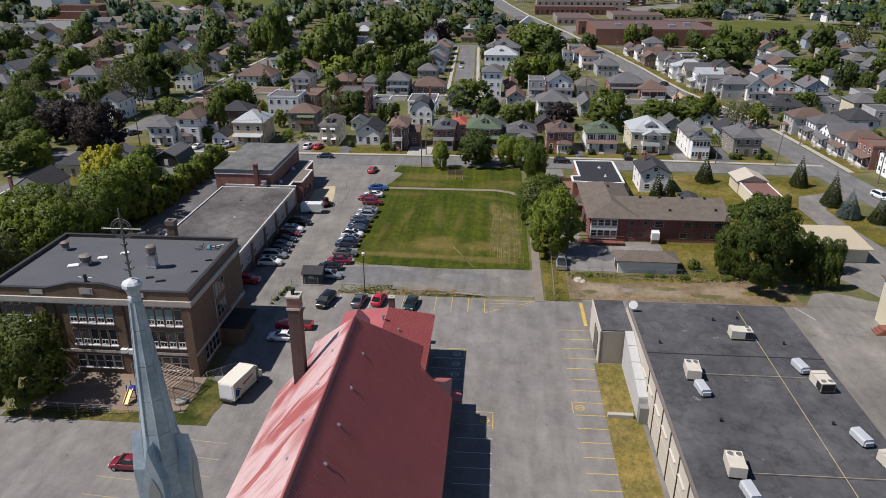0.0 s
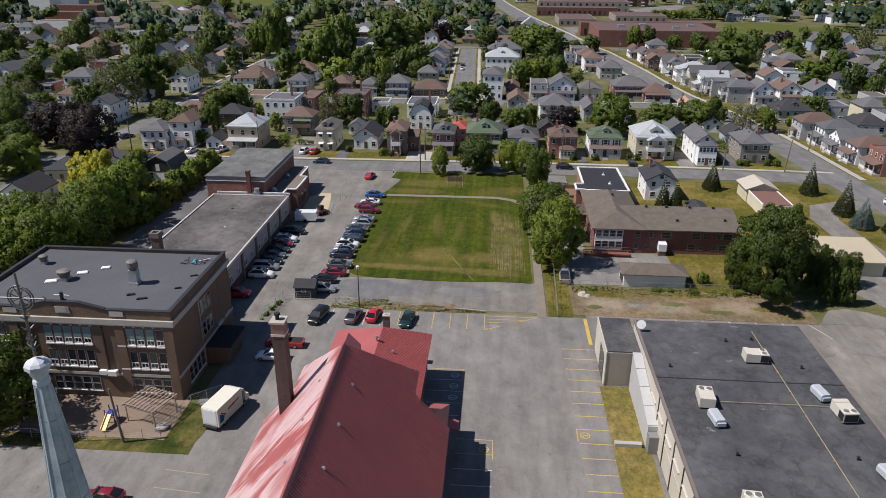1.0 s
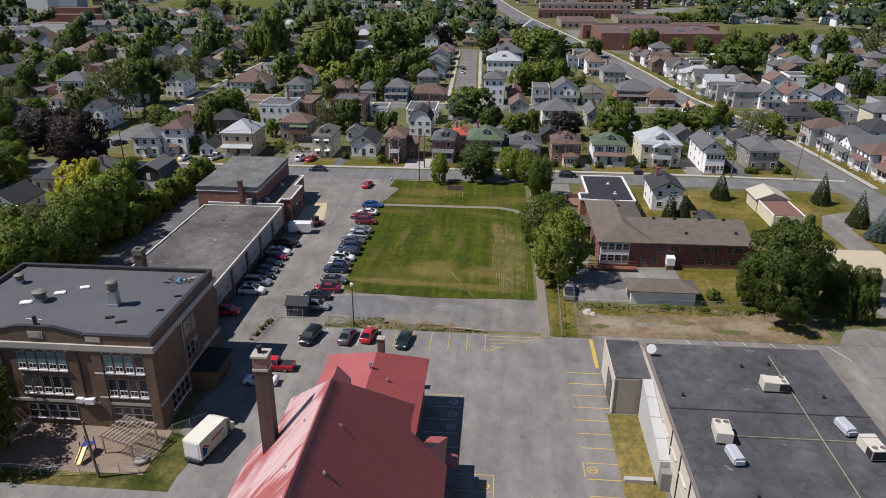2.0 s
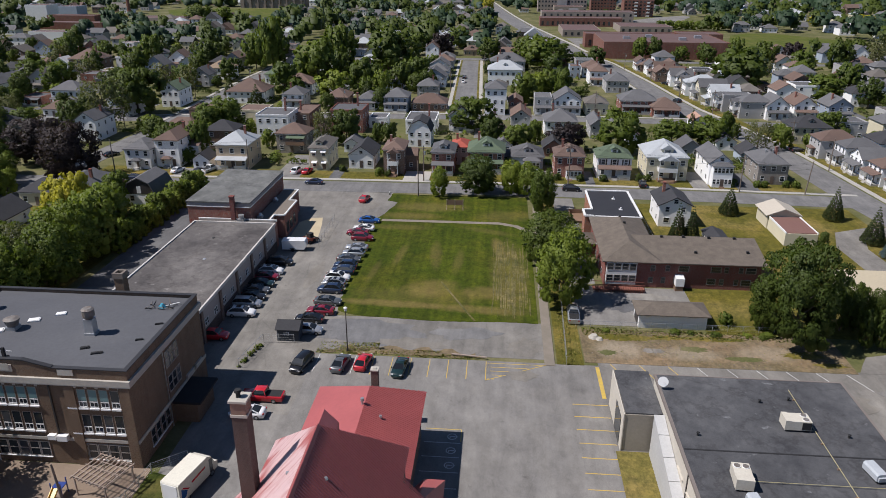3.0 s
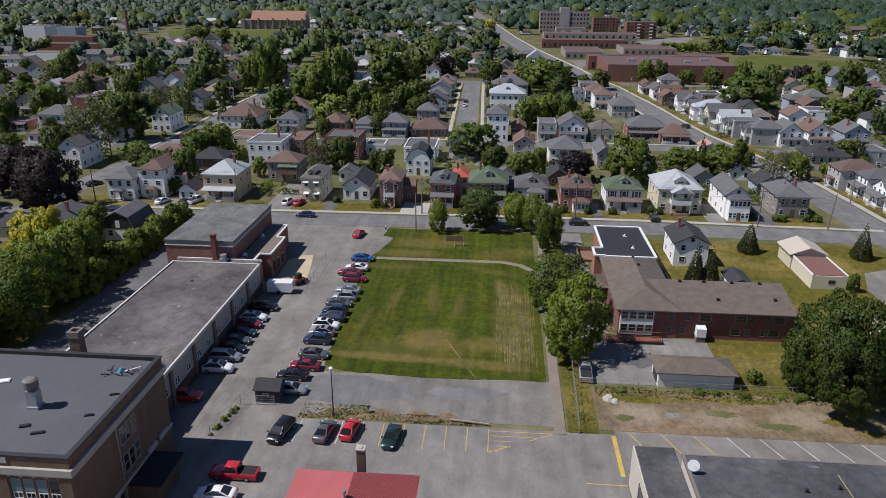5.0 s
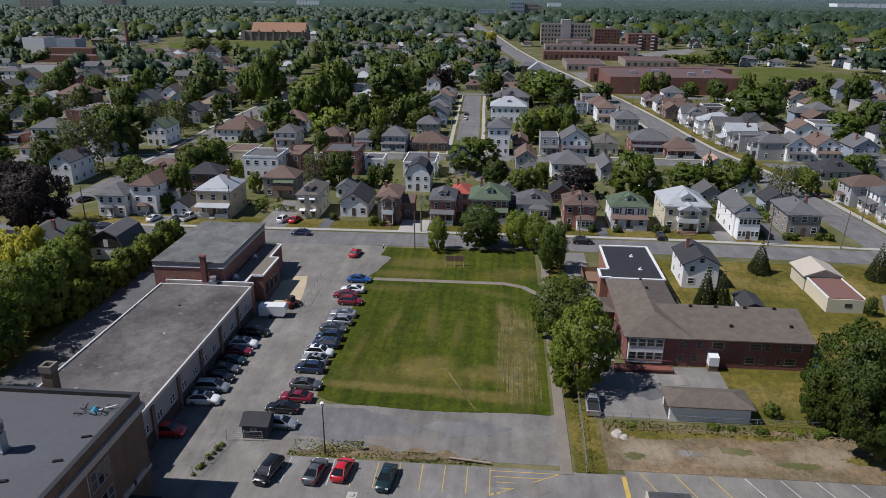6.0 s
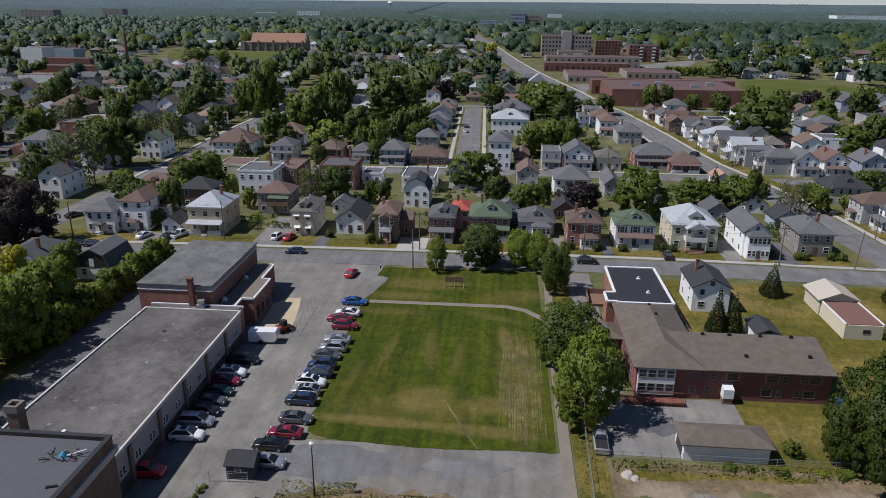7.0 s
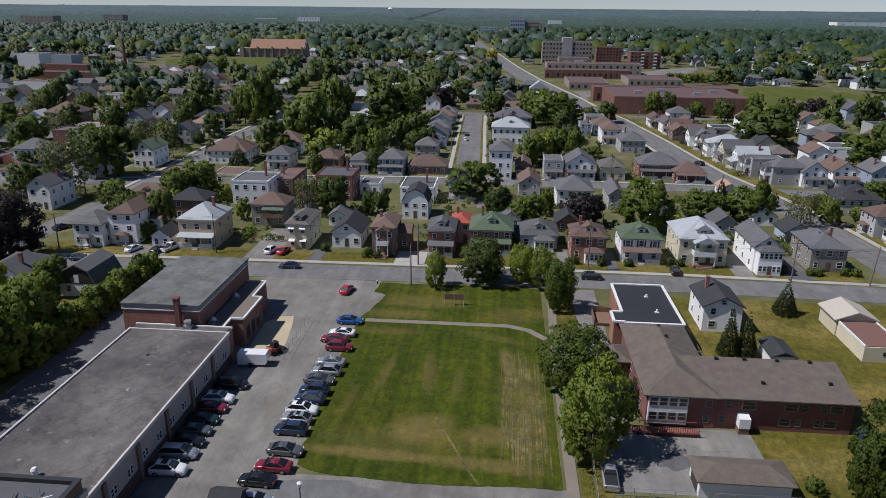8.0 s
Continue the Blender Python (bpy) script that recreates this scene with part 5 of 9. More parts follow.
prof = ((0.16, 43.0), (0.25, 43.22), (0.24, 43.34), (0.21, 43.4), (0.31, 43.68), (0.37, 43.74), (0.37, 43.86), (0.29, 43.94), (0.08, 44.04))
fin = Geo().add([(r * math.cos(math.tau * k / 8), r * math.sin(math.tau * k / 8), z) for r, z in prof for k in range(8)],
                [(8 * i + k, 8 * i + (k + 1) % 8, 8 * i + 8 + (k + 1) % 8, 8 * i + 8 + k) for i in range(len(prof) - 1) for k in range(8)] + [tuple(reversed(range(8))), tuple(range(64, 72))])
part("finial", fin, mat("finial_paint", (0.6, 0.63, 0.65), (0.42, 0.45, 0.47), 0.6, 2.5, 6, 0.8), tower, "moulded metal finial with flaking paint")
cr = Geo().tube((0, 0, 44.1), (0, 0, 46.75), 0.045, 0.03, 6).tube((-0.72, 0, 45.98), (0.72, 0, 45.98), 0.03, 0.03, 6)
for i in range(20):
    a, b = math.tau * i / 20, math.tau * (i + 1) / 20
    for r in (0.38, 0.3):
        cr.tube((r * math.cos(a), 0, 45.98 + r * math.sin(a)), (r * math.cos(b), 0, 45.98 + r * math.sin(b)), 0.022, 0.022, 5)
for i in range(8):
    a = math.tau * (i + 0.5) / 8
    cr.tube((0, 0, 45.98), (0.36 * math.cos(a), 0, 45.98 + 0.36 * math.sin(a)), 0.014, 0.014, 4)
for z, r in ((44.35, 0.14), (44.6, 0.1), (44.95, 0.12), (45.3, 0.09)):
    for k in range(5):
        a = math.tau * k / 5 + z
        cr.tube((0, 0, z), (r * 1.5 * math.cos(a), r * 1.5 * math.sin(a), z + 0.13), 0.03, 0.012, 5)
for s in (-1, 1):
    cr.tube((s * 0.72, 0, 45.98), (s * 0.66, 0, 46.06), 0.03, 0.01, 4).tube((s * 0.72, 0, 45.98), (s * 0.66, 0, 45.9), 0.03, 0.01, 4)
part("cross", cr, mat("wrought_iron", (0.2, 0.2, 0.205), (0.12, 0.11, 0.105), 0.5, 2.0, 8, 0.7, 0.3, 0, 0.6), tower, "wrought iron cross in a ring")
for k in range(4):
    a = math.tau * k / 4 - math.pi / 2
    d = part("dormer", Geo().along_y([(-0.36, 32.6), (0.36, 32.6), (0.4, 35.6), (0, 37.2), (-0.4, 35.6)], -1.18, -0.3), SPIRE_METAL, tower, "gabled sheet-metal louvre on the spire", m=pose(0, 0, 0, 0, 0, math.degrees(a) + 90))
    part("louvre", Geo().along_y([(-0.25, 33), (0.25, 33), (0.25, 35.2), (0, 35.9), (-0.25, 35.2)], -1.21, -1.18), STEEL, d)

# ---- the school ----
SCHOOL_BRICK = brick_wall("school_brick", (0.18, 0.115, 0.072), (0.125, 0.078, 0.05), (0.2, 0.16, 0.12))
MEMBRANE = mat("roof_membrane", (0.085, 0.087, 0.095), (0.115, 0.117, 0.125), 0.75, 0.12, 2.5, 0.6, 0.25)
def stained_roof(name, pale, dark):
    """Old gravelled felt: washed-out and sooty patches, ponding rims, torn seams."""
    m, nt, p = nodes_of(name)
    v = place_of(nt)
    c = mix_of(nt, ramp_of(nt, noise_of(nt, 0.09, 8, v, 0.66), 0.36, 0.62), pale, dark)
    c = mix_of(nt, 0.75, c, ramp_of(nt, noise_of(nt, 0.42, 8, place_of(nt, 1, 0.7, 1, 0.4), 0.74), 0.34, 0.66, (0.6, 0.59, 0.6), (1.22, 1.2, 1.17)), "MULTIPLY")
    rim = noise_of(nt, 0.16, 5, place_of(nt, 1, 1, 1, 1.1), 0.6)
    edge = math_of(nt, "ABSOLUTE", math_of(nt, "SUBTRACT", rim, 0.52))
    c = mix_of(nt, 0.6, c, ramp_of(nt, edge, 0.0, 0.03, (0.62, 0.6, 0.6), (1, 1, 1)), "MULTIPLY")
    c = mix_of(nt, ramp_of(nt, noise_of(nt, 0.55, 4, v, 0.6), 0.66, 0.72), c, tuple(x * 1.5 for x in pale))
    c = mix_of(nt, 0.35, c, ramp_of(nt, noise_of(nt, 7.0, 3, v, 0.7), 0.3, 0.7, (0.5, 0.5, 0.5), (1.2, 1.2, 1.2)), "MULTIPLY")
    nt.links.new(c, p.inputs["Base Color"])
    p.inputs["Roughness"].default_value, p.inputs["Specular IOR Level"].default_value = 0.92, 0.2
    return m


GRAVEL_ROOF = stained_roof("gravelled_roof", (0.165, 0.155, 0.147), (0.088, 0.082, 0.08))
BLIND = paint("blind_teal", (0.14, 0.24, 0.24), 0.4, 0, 0.2)
BLIND_MESH = Geo().box(-0.45, 0.45, -0.034, -0.021, 0.38, 0.97).mesh("blind", BLIND)
school = thing("school", -54.0, 76.5, 0, 0, "three-storey brown brick school with stone bands and a flat dark roof", "school")
a = 14.0
part("wall", Geo().box(-a, a, 0, 19.3, 0, 12.0), SCHOOL_BRICK, school)
par = Geo()
for b in ((-a, a, 0.0, 0.35), (-a, a, 18.95, 19.3), (-a, -a + 0.35, 0.35, 18.95), (a - 0.35, a, 0.35, 18.95)):
    par.box(*b, 12.0, 12.95)
par.add([(-5.5, 0, 12.95), (5.5, 0, 12.95), (2.2, 0, 13.75), (-2.2, 0, 13.75), (-5.5, 0.35, 12.95), (5.5, 0.35, 12.95), (2.2, 0.35, 13.75), (-2.2, 0.35, 13.75)],
        [(0, 1, 2, 3), (7, 6, 5, 4), (1, 5, 6, 2), (2, 6, 7, 3), (3, 7, 4, 0)])
part("parapet", par, SCHOOL_BRICK, school)
part("roof", Geo().box(-a + 0.35, a - 0.35, 0.35, 18.95, 12.0, 12.55), MEMBRANE, school, "dark grey membrane roof")
cop = Geo()
for b in ((-a - 0.1, -5.4, -0.1, 0.45), (5.4, a + 0.1, -0.1, 0.45), (-a - 0.1, a + 0.1, 18.85, 19.4), (-a - 0.1, -a + 0.45, 0.45, 18.85), (a - 0.45, a + 0.1, 0.45, 18.85)):
    cop.box(*b, 12.95, 13.05)
for p, q in (((-5.5, 12.98), (-2.2, 13.78)), ((-2.2, 13.78), (2.2, 13.78)), ((2.2, 13.78), (5.5, 12.98))):
    cop.along_y([(p[0], p[1]), (q[0], q[1]), (q[0], q[1] + 0.14), (p[0], p[1] + 0.14)], -0.1, 0.45)
part("coping", cop, mat("coping_black", (0.035, 0.035, 0.038), None, 0.6), school, "black metal coping")
for z0, z1, o, n in ((11.0, 11.75, 0.3, "cornice"), (10.8, 11.0, 0.15, "cornice_moulding"), (3.35, 3.75, 0.12, "stone_band")):
    part(n, Geo().box(-a - o, a + o, -o, 19.3 + o, z0, z1), STONE, school, "pale limestone band")
part("crest", Geo().box(-0.9, 0.9, -0.1, 0.0, 12.3, 13.2).box(-0.6, 0.6, -0.14, -0.1, 12.45, 13.3), STONE, school, "carved stone crest")
part("crest_post", Geo().box(-0.35, 0.35, 0.1, 0.8, 13.7, 13.9).box(-0.15, 0.15, 0.3, 0.6, 13.9, 15.0), BLACK, school)
for x in (-7.0, 7.0):
    part("stone_plaque", Geo().box(x - 0.9, x + 0.9, -0.08, 0.0, 12.1, 12.85), STONE, school)
    part("pilaster", Geo().box(x - 0.6 * (1 if x > 0 else 1), x + 0.6, -0.18, 0.0, 0, 10.8), SCHOOL_BRICK, school)
for x in (-13.4, 13.4):
    part("pilaster", Geo().box(x - 0.6, x + 0.6, -0.18, 0.0, 0, 10.8), SCHOOL_BRICK, school)
for gx in (-10.3, 0.0, 9.6):
    for z, h in ((0.95, 2.1), (4.6, 2.45), (8.0, 2.4)):
        for i in range(5):
            x = gx + (i - 2) * 1.28 * (1 if gx else 1.0)
            w = school_window(school, x, 0, z, 1.02, h) if z > 2 else window(school, x, 0, z, 1.2, h, sill=True)
            if z > 7 and abs(gx) < 2 or (z > 7 and gx > 0 and i < 4):
                part("blind", BLIND_MESH, None, w, "teal roller blind" )
            part("keystone", Geo().box(-0.16, 0.16, -0.06, 0.0, 0, 0.3), STONE, school, m=at(x + 0.62, 0, z + h + 0.12)) if z > 7 else None
for y, zs in ((3.2, (0.95,)), (4.5, (0.95,)), (5.8, (0.95,)), (7.1, (0.95,)), (9.0, (4.6, 8.0)), (10.2, (4.6, 8.0)), (11.4, (4.6, 8.0))):
    for z in zs:
        window(school, a, y, z, 1.05, 2.3, 90, sill=z < 2)
for y, z in ((14.4, 4.2), (16.6, 4.2)):
    part("stone_sill", Geo().box(a, a + 0.25, y - 1.3, y + 1.3, z - 0.6, z), STONE, school)
part("downpipe", Geo().box(a, a + 0.12, 7.9, 8.02, 0, 11), STEEL, school)
for x in (4.7, -5.0):
    part("downpipe", Geo().box(x - 0.09, x + 0.09, -0.2, -0.02, 3.8, 10.7), TRIM_DARK, school, "dark rainwater pipe")
part("flagstaff_crosspiece", Geo().tube((-1.0, 0.45, 14.6), (1.0, 0.45, 14.6), 0.035, None, 6), STEEL, school)
part("side_porch", Geo().box(a, a + 3.6, 8.6, 14.5, 2.9, 3.2), BLACK, school, "black canopy over the side entrance")
part("porch_room", Geo().box(a, a + 3.0, 9.0, 14.0, 0, 2.9), SCHOOL_BRICK, school)
part("air_conditioner", Geo().box(-0.45, 0.45, -0.5, 0, 0, 0.6), TRIM, school, "white air conditioning box", m=at(3.9, 0, 3.6))
part("air_conditioner", Geo().box(-0.6, 0.6, -0.6, 0, 0, 0.7), TRIM, school, "white air conditioning box", m=at(5.2, 0, 3.55))


def cowl(x, y, z, label):
    ob = thing("roof_ventilator", x, y, z, 0, label, "ventilator")
    part("duct", Geo().box(-0.55, 0.55, -0.5, 0.5, 0.0, 2.1).box(-0.65, 0.65, -0.6, 0.6, 0.0, 0.3), STEEL, ob)
    part("cowl", Geo().cone(0, 0, 2.1, 2.45, 0.45, 0.72, 12).cone(0, 0, 2.45, 3.3, 0.72, 0.72, 12).cone(0, 0, 3.3, 3.5, 0.76, 0.5, 12), RUST, ob, "round weathered metal cowl")
    return ob


cowl(-48.6, 85.0, 12.55, "galvanised roof ventilator with a round cowl")
fan = thing("roof_fan", -58.8, 85.3, 12.55, 0, "low round metal roof fan", "ventilator")
part("curb", Geo().box(-0.6, 0.6, -0.6, 0.6, 0, 0.5), STEEL, fan)
part("hood", Geo().cone(0, 0, 0.5, 1.4, 0.65, 0.95, 12).cone(0, 0, 1.4, 1.6, 0.95, 0.5, 12), RUST, fan)
copy_thing(fan, at(-64.8, 90.2, 12.55, 0, 0.7, 0.7, 0.9))
for x, y, w, d, n, l in ((-57.6, 87.6, 1.4, 0.9, "roof_panel", "white panel lying on the roof"), (-55.2, 89.5, 1.2, 0.8, "roof_hatch", "black roof hatch with white edge"), (-60.4, 84.6, 1.5, 1.0, "roof_hatch", "pale metal hatch lying on the roof"),
                         (-47.6, 81.6, 1.0, 0.5, "roof_drain", "black roof drain mat"), (-45.6, 80.6, 1.3, 0.4, "roof_drain", "black roof drain strip"), (-42.2, 84.0, 0.9, 0.3, "roof_drain", "black roof drain strip"), (-41.6, 88.0, 1.0, 0.25, "roof_drain", "black roof drain strip")):
    tagged(part(n, Geo().box(-w / 2, w / 2, -d / 2, d / 2, 0, 0.14).box(-w / 2 + 0.1, w / 2 - 0.1, -d / 2 + 0.06, d / 2 - 0.06, 0.14, 0.2), TRIM if "white" in l or "pale" in l else BLACK, m=pose(x, y, 12.55, 0, 0, 20)), l, "roof fitting")
rg = random.Random(4)
heap = thing("scrap_heap", -43.4, 92.6, 12.55, 0, "heap of bent scrap pipes and a blue tarpaulin on the roof", "scrap")
for i in range(22):
    x, y = rg.uniform(-1.8, 1.8), rg.uniform(-0.9, 0.9)
    part("pipe", Geo().tube((x, y, rg.uniform(0, 0.3)), (x + rg.uniform(-0.9, 0.9), y + rg.uniform(-0.6, 0.6), rg.uniform(0.1, 0.7)), 0.06, 0.06, 5), RUST if i % 3 else BLACK, heap)
part("tarpaulin", Geo().cone(0.1, 0, 0, 0.5, 0.55, 0.15, 7), paint("tarp_blue", (0.05, 0.3, 0.42), 0.6, 0, 0), heap)
part("board", Geo().box(-0.9, 0.9, -0.06, 0.06, 0.3, 0.36), TRIM, heap, m=pose(1.4, 0.3, 0, 0, 0, 40))

# ---- the long annex, the gymnasium and its entrance ----
PANEL = mat("wall_panel_grey", (0.3, 0.28, 0.275), (0.24, 0.22, 0.215), 0.85, 0.3, 3)
RES_BRICK = brick_wall("residence_brick", (0.24, 0.065, 0.05), (0.19, 0.055, 0.045), (0.22, 0.16, 0.14))
annex = thing("school_annex", -52.4, 96.2, 0, 0, "long single-storey school annex with a gravelled flat roof", "school annex")
part("wall", Geo().box(-8.2, 8.2, 0, 46.4, 0, 5.3), mat("annex_panel", (0.4, 0.355, 0.325), (0.31, 0.27, 0.245), 0.85, 0.3, 3), annex)
part("roof", Geo().box(-8.0, 8.0, 0.2, 46.2, 5.3, 5.62), GRAVEL_ROOF, annex, "stained grey gravel roof")
for n, b in (("coping_west", (-8.32, -8.04, 0, 46.6)), ("coping_east", (8.04, 8.32, 0, 46.6)), ("coping_north", (-8.04, 8.04, 46.28, 46.56))):
    part(n, Geo().box(*b, 5.3, 5.82), mat("coping_cream", (0.58, 0.55, 0.51), (0.4, 0.38, 0.35), 0.7, 0.4, 3), annex, "weathered cream metal coping")
for i in range(6):
    part("pilaster", Geo().box(8.2, 8.5, -0.35 + 7.6 * i + 1.2, 0.35 + 7.6 * i + 1.2, 0, 5.3), WALL["brownbrick"], annex)
part("plinth", Geo().box(8.2, 8.32, 0, 46.4, 0, 1.9), SOOTY, annex, "dark brick plinth")
for i in range(12):
    window(annex, 8.2, 2.85 + 3.7 * i, 2.35, 0.62, 1.15, 90)
    window(annex, 8.2, 3.55 + 3.7 * i, 2.35, 0.62, 1.15, 90)
part("roof_vent", Geo().cone(0, 0, 0, 0.8, 0.3, 0.3, 10).cone(0, 0, 0.8, 1.05, 0.42, 0.25, 10), TRIM, annex, "white roof vent", m=at(0.4, 9.0, 5.6))
part("roof_drain", Geo().cone(0, 0, 0, 0.12, 0.35, 0.25, 10), STEEL, annex, m=at(1.2, 28.0, 5.6))
part("roof_drain", Geo().cone(0, 0, 0, 0.12, 0.35, 0.25, 10), BLACK, annex, m=at(-1.0, 38.0, 5.6))
cs = thing("boiler_chimney", -51.1, 97.3, 0, 0, "square brown brick boiler chimney with an open top", "chimney")
part("shaft", Geo().box(-0.62, 0.62, -0.62, 0.62, 0, 14.4), SCHOOL_BRICK, cs)
rim = Geo()
for b in ((-0.74, 0.74, -0.74, -0.42), (-0.74, 0.74, 0.42, 0.74), (-0.74, -0.42, -0.42, 0.42), (0.42, 0.74, -0.42, 0.42)):
    rim.box(*b, 14.4, 15.2)
part("rim", rim, mat("sooty_cap", (0.2, 0.17, 0.14), (0.12, 0.1, 0.09), 0.9, 0.8, 5), cs)

gym = thing("gymnasium", -56.4, 145.2, 0, 0, "red brick gymnasium with a grey flat roof", "gymnasium")
part("wall", Geo().box(-6.5, 6.5, 0, 23.0, 0, 8.1), WALL["redbrick"], gym)
part("upper_band", Geo().box(-6.55, 6.55, -0.05, 23.05, 8.1, 8.85), PANEL, gym)
part("band", Geo().box(-6.62, 6.62, -0.12, 23.12, 7.95, 8.1), TRIM, gym, "white metal band")
part("roof", Geo().box(-6.7, 6.7, -0.2, 23.2, 8.85, 9.1), stained_roof("gym_membrane", (0.188, 0.192, 0.184), (0.115, 0.118, 0.113)), gym, "weathered grey-green flat roof")
part("chimney", Geo().box(-0.42, 0.42, -0.42, 0.42, 0, 10.4).box(-0.5, 0.5, -0.5, 0.5, 10.4, 10.6), RES_BRICK, gym, m=at(3.2, -0.66, 0))
link = thing("link_building", -54.0, 142.7, 0, 0, "low flat-roofed link between annex and gymnasium", "building")
part("wall", Geo().box(-6.5, 9.5, 0, 2.3, 0, 5.4), WALL["redbrick"], link)
part("roof", Geo().box(-6.3, 9.3, 0.1, 2.0, 5.4, 5.6), GRAVEL_ROOF, link)
part("coping", Geo().box(-6.6, 9.6, 1.9, 2.15, 5.4, 5.75), TRIM, link)
part("roof_fan", Geo().box(-0.7, 0.7, -0.5, 0.5, 5.6, 6.1).cone(0, 0, 6.1, 6.9, 0.5, 0.62, 10), STEEL, link, "metal roof fan", m=at(2.6, 1.2, 0))
ent = thing("entrance_wing", -47.6, 145.2, 0, 0, "low brick entrance wing with white roof edging", "building")
steps = [(-2.0, 0), (1.2, 0), (1.2, 4.2), (3.3, 4.2), (3.3, 13.8), (1.6, 13.8), (1.6, 21.4), (-2.0, 21.4)]
part("wall", Geo().prism(steps, 0, 4.9), WALL["redbrick"], ent)
part("roof", Geo().prism([(x * 0.97, y * 0.985 + 0.15) for x, y in steps], 4.9, 5.1), mat("roof_brown_gravel", (0.2, 0.17, 0.14), (0.15, 0.13, 0.11), 0.95), ent)
for p, q in zip(steps, steps[1:] + steps[:1]):
    if p[0] > -1.9 or q[0] > -1.9:
        part("coping", strip([p, q], 0.3, 5.25), TRIM, ent)
for y in (6.0, 8.5, 11.0):
    window(ent, 3.3, y, 0.9, 1.6, 2.2, 90, dark=True)
for y in (1.5, 12.0):
    part("roof_fan", Geo().box(-0.5, 0.5, -0.5, 0.5, 5.1, 5.5).cone(0, 0, 5.5, 6.0, 0.5, 0.3, 10), STEEL, ent, "small metal roof fan", m=at(-1.2, y + 1, 0))

# ---- the flat-roofed hall ----
HALL_WALL = mat("hall_panel", (0.56, 0.52, 0.44), (0.47, 0.43, 0.36), 0.85, 0.25, 3, 0.6, 0.2)
HALL_ROOF = stained_roof("hall_membrane", (0.113, 0.115, 0.119), (0.065, 0.067, 0.072))
hall = thing("hall", 31.2, 28.0, 0, 0, "cream panelled hall with a dark flat roof and rooftop units", "hall")
part("wall", Geo().box(-11.15, 11.2, 0, 62.6, 0, 6.75), HALL_WALL, hall)
part("roof", Geo().box(-11.0, 11.0, 0.1, 62.5, 6.75, 7.0), HALL_ROOF, hall, "dark grey stained membrane roof")
edge = Geo()
for b in ((-11.3, -11.0, 0, 62.7), (11.0, 11.25, 0, 62.7), (-11.0, 11.0, 62.5, 62.7)):
    edge.box(*b, 6.7, 7.03)
part("roof_edge", edge, mat("edge_brown", (0.2, 0.17, 0.15), None, 0.7), hall)
# south face stands in shade; that shade is put into its brown-grey colour
part("lower_wall", Geo().box(-15.6, -11.15, 56.4, 66.0, 0, 5.2), mat("hall_wall_shaded", (0.33, 0.3, 0.25), (0.26, 0.235, 0.2), 0.9), hall)
part("lower_roof", Geo().box(-15.5, -11.2, 56.5, 65.9, 5.2, 5.4), HALL_ROOF, hall)
part("lower_side", Geo().box(-15.72, -15.6, 56.3, 66.1, 0, 5.3), HALL_WALL, hall, "cream end wall of the low wing")
part("glazed_door", Geo().box(-15.78, -15.72, 57.6, 61.2, 0.1, 4.0), PANE, hall)
part("roof_seam", Geo().box(-10.9, 11.1, 48.0, 48.2, 7.0, 7.03), BLACK, hall, "black roof seam")
for i in range(11):
    y = 3.5 + i * 4.1
    part("pilaster", Geo().box(-11.28, -11.15, y - 0.1, y + 0.1, 0, 6.7), TRIM_DARK, hall)
    part("lower_panel", Geo().box(-11.22, -11.15, y + 0.2, y + 3.9, 0.2, 3.2), HALL_WALL, hall)
    part("upper_panel", Geo().box(-11.22, -11.15, y + 0.2, y + 3.9, 3.35, 6.5), HALL_WALL, hall)
    part("canopy_strip", Geo().box(-11.42, -11.22, y + 1.2, y + 3.6, 4.7, 4.85), HALL_WALL, hall)
LEAN_W = mat("sheet_offwhite", (0.5, 0.5, 0.49), (0.42, 0.42, 0.41), 0.6, 0.4, 4)
lean = thing("covered_stair", 19.2, 71.5, 0, 0, "white metal covered stairway against the hall", "stairway")
part("cover", Geo().along_x([(0, 0), (12.4, 0), (12.4, 5.7), (0, 3.1)], -0.35, 0.8), LEAN_W, lean)
for i in range(4):
    part("cover_sheet", Geo().along_x([(0.1 + 3.1 * i, 3.12 + 0.65 * i), (3.0 + 3.1 * i, 3.12 + 0.65 * i + 0.61), (3.0 + 3.1 * i, 3.22 + 0.65 * i + 0.61), (0.1 + 3.1 * i, 3.22 + 0.65 * i)], -0.42, 0.79), LEAN_W, lean)
part("door", DOOR_MESH, None, lean, m=at(0.2, 0, 0, 0, 1.0, 1, 2.2))
part("cage", Geo().box(-0.35, 0.8, -1.2, -0.1, 0, 2.4), mat("grille_grey", (0.25, 0.25, 0.24), None, 0.6), lean, "grey barred enclosure")
tagged(part("retaining_wall", Geo().box(15.2, 18.4, 71.3, 71.9, 0, 0.55), CONCRETE), "low concrete wall beside the hall", "wall", kind="structure")


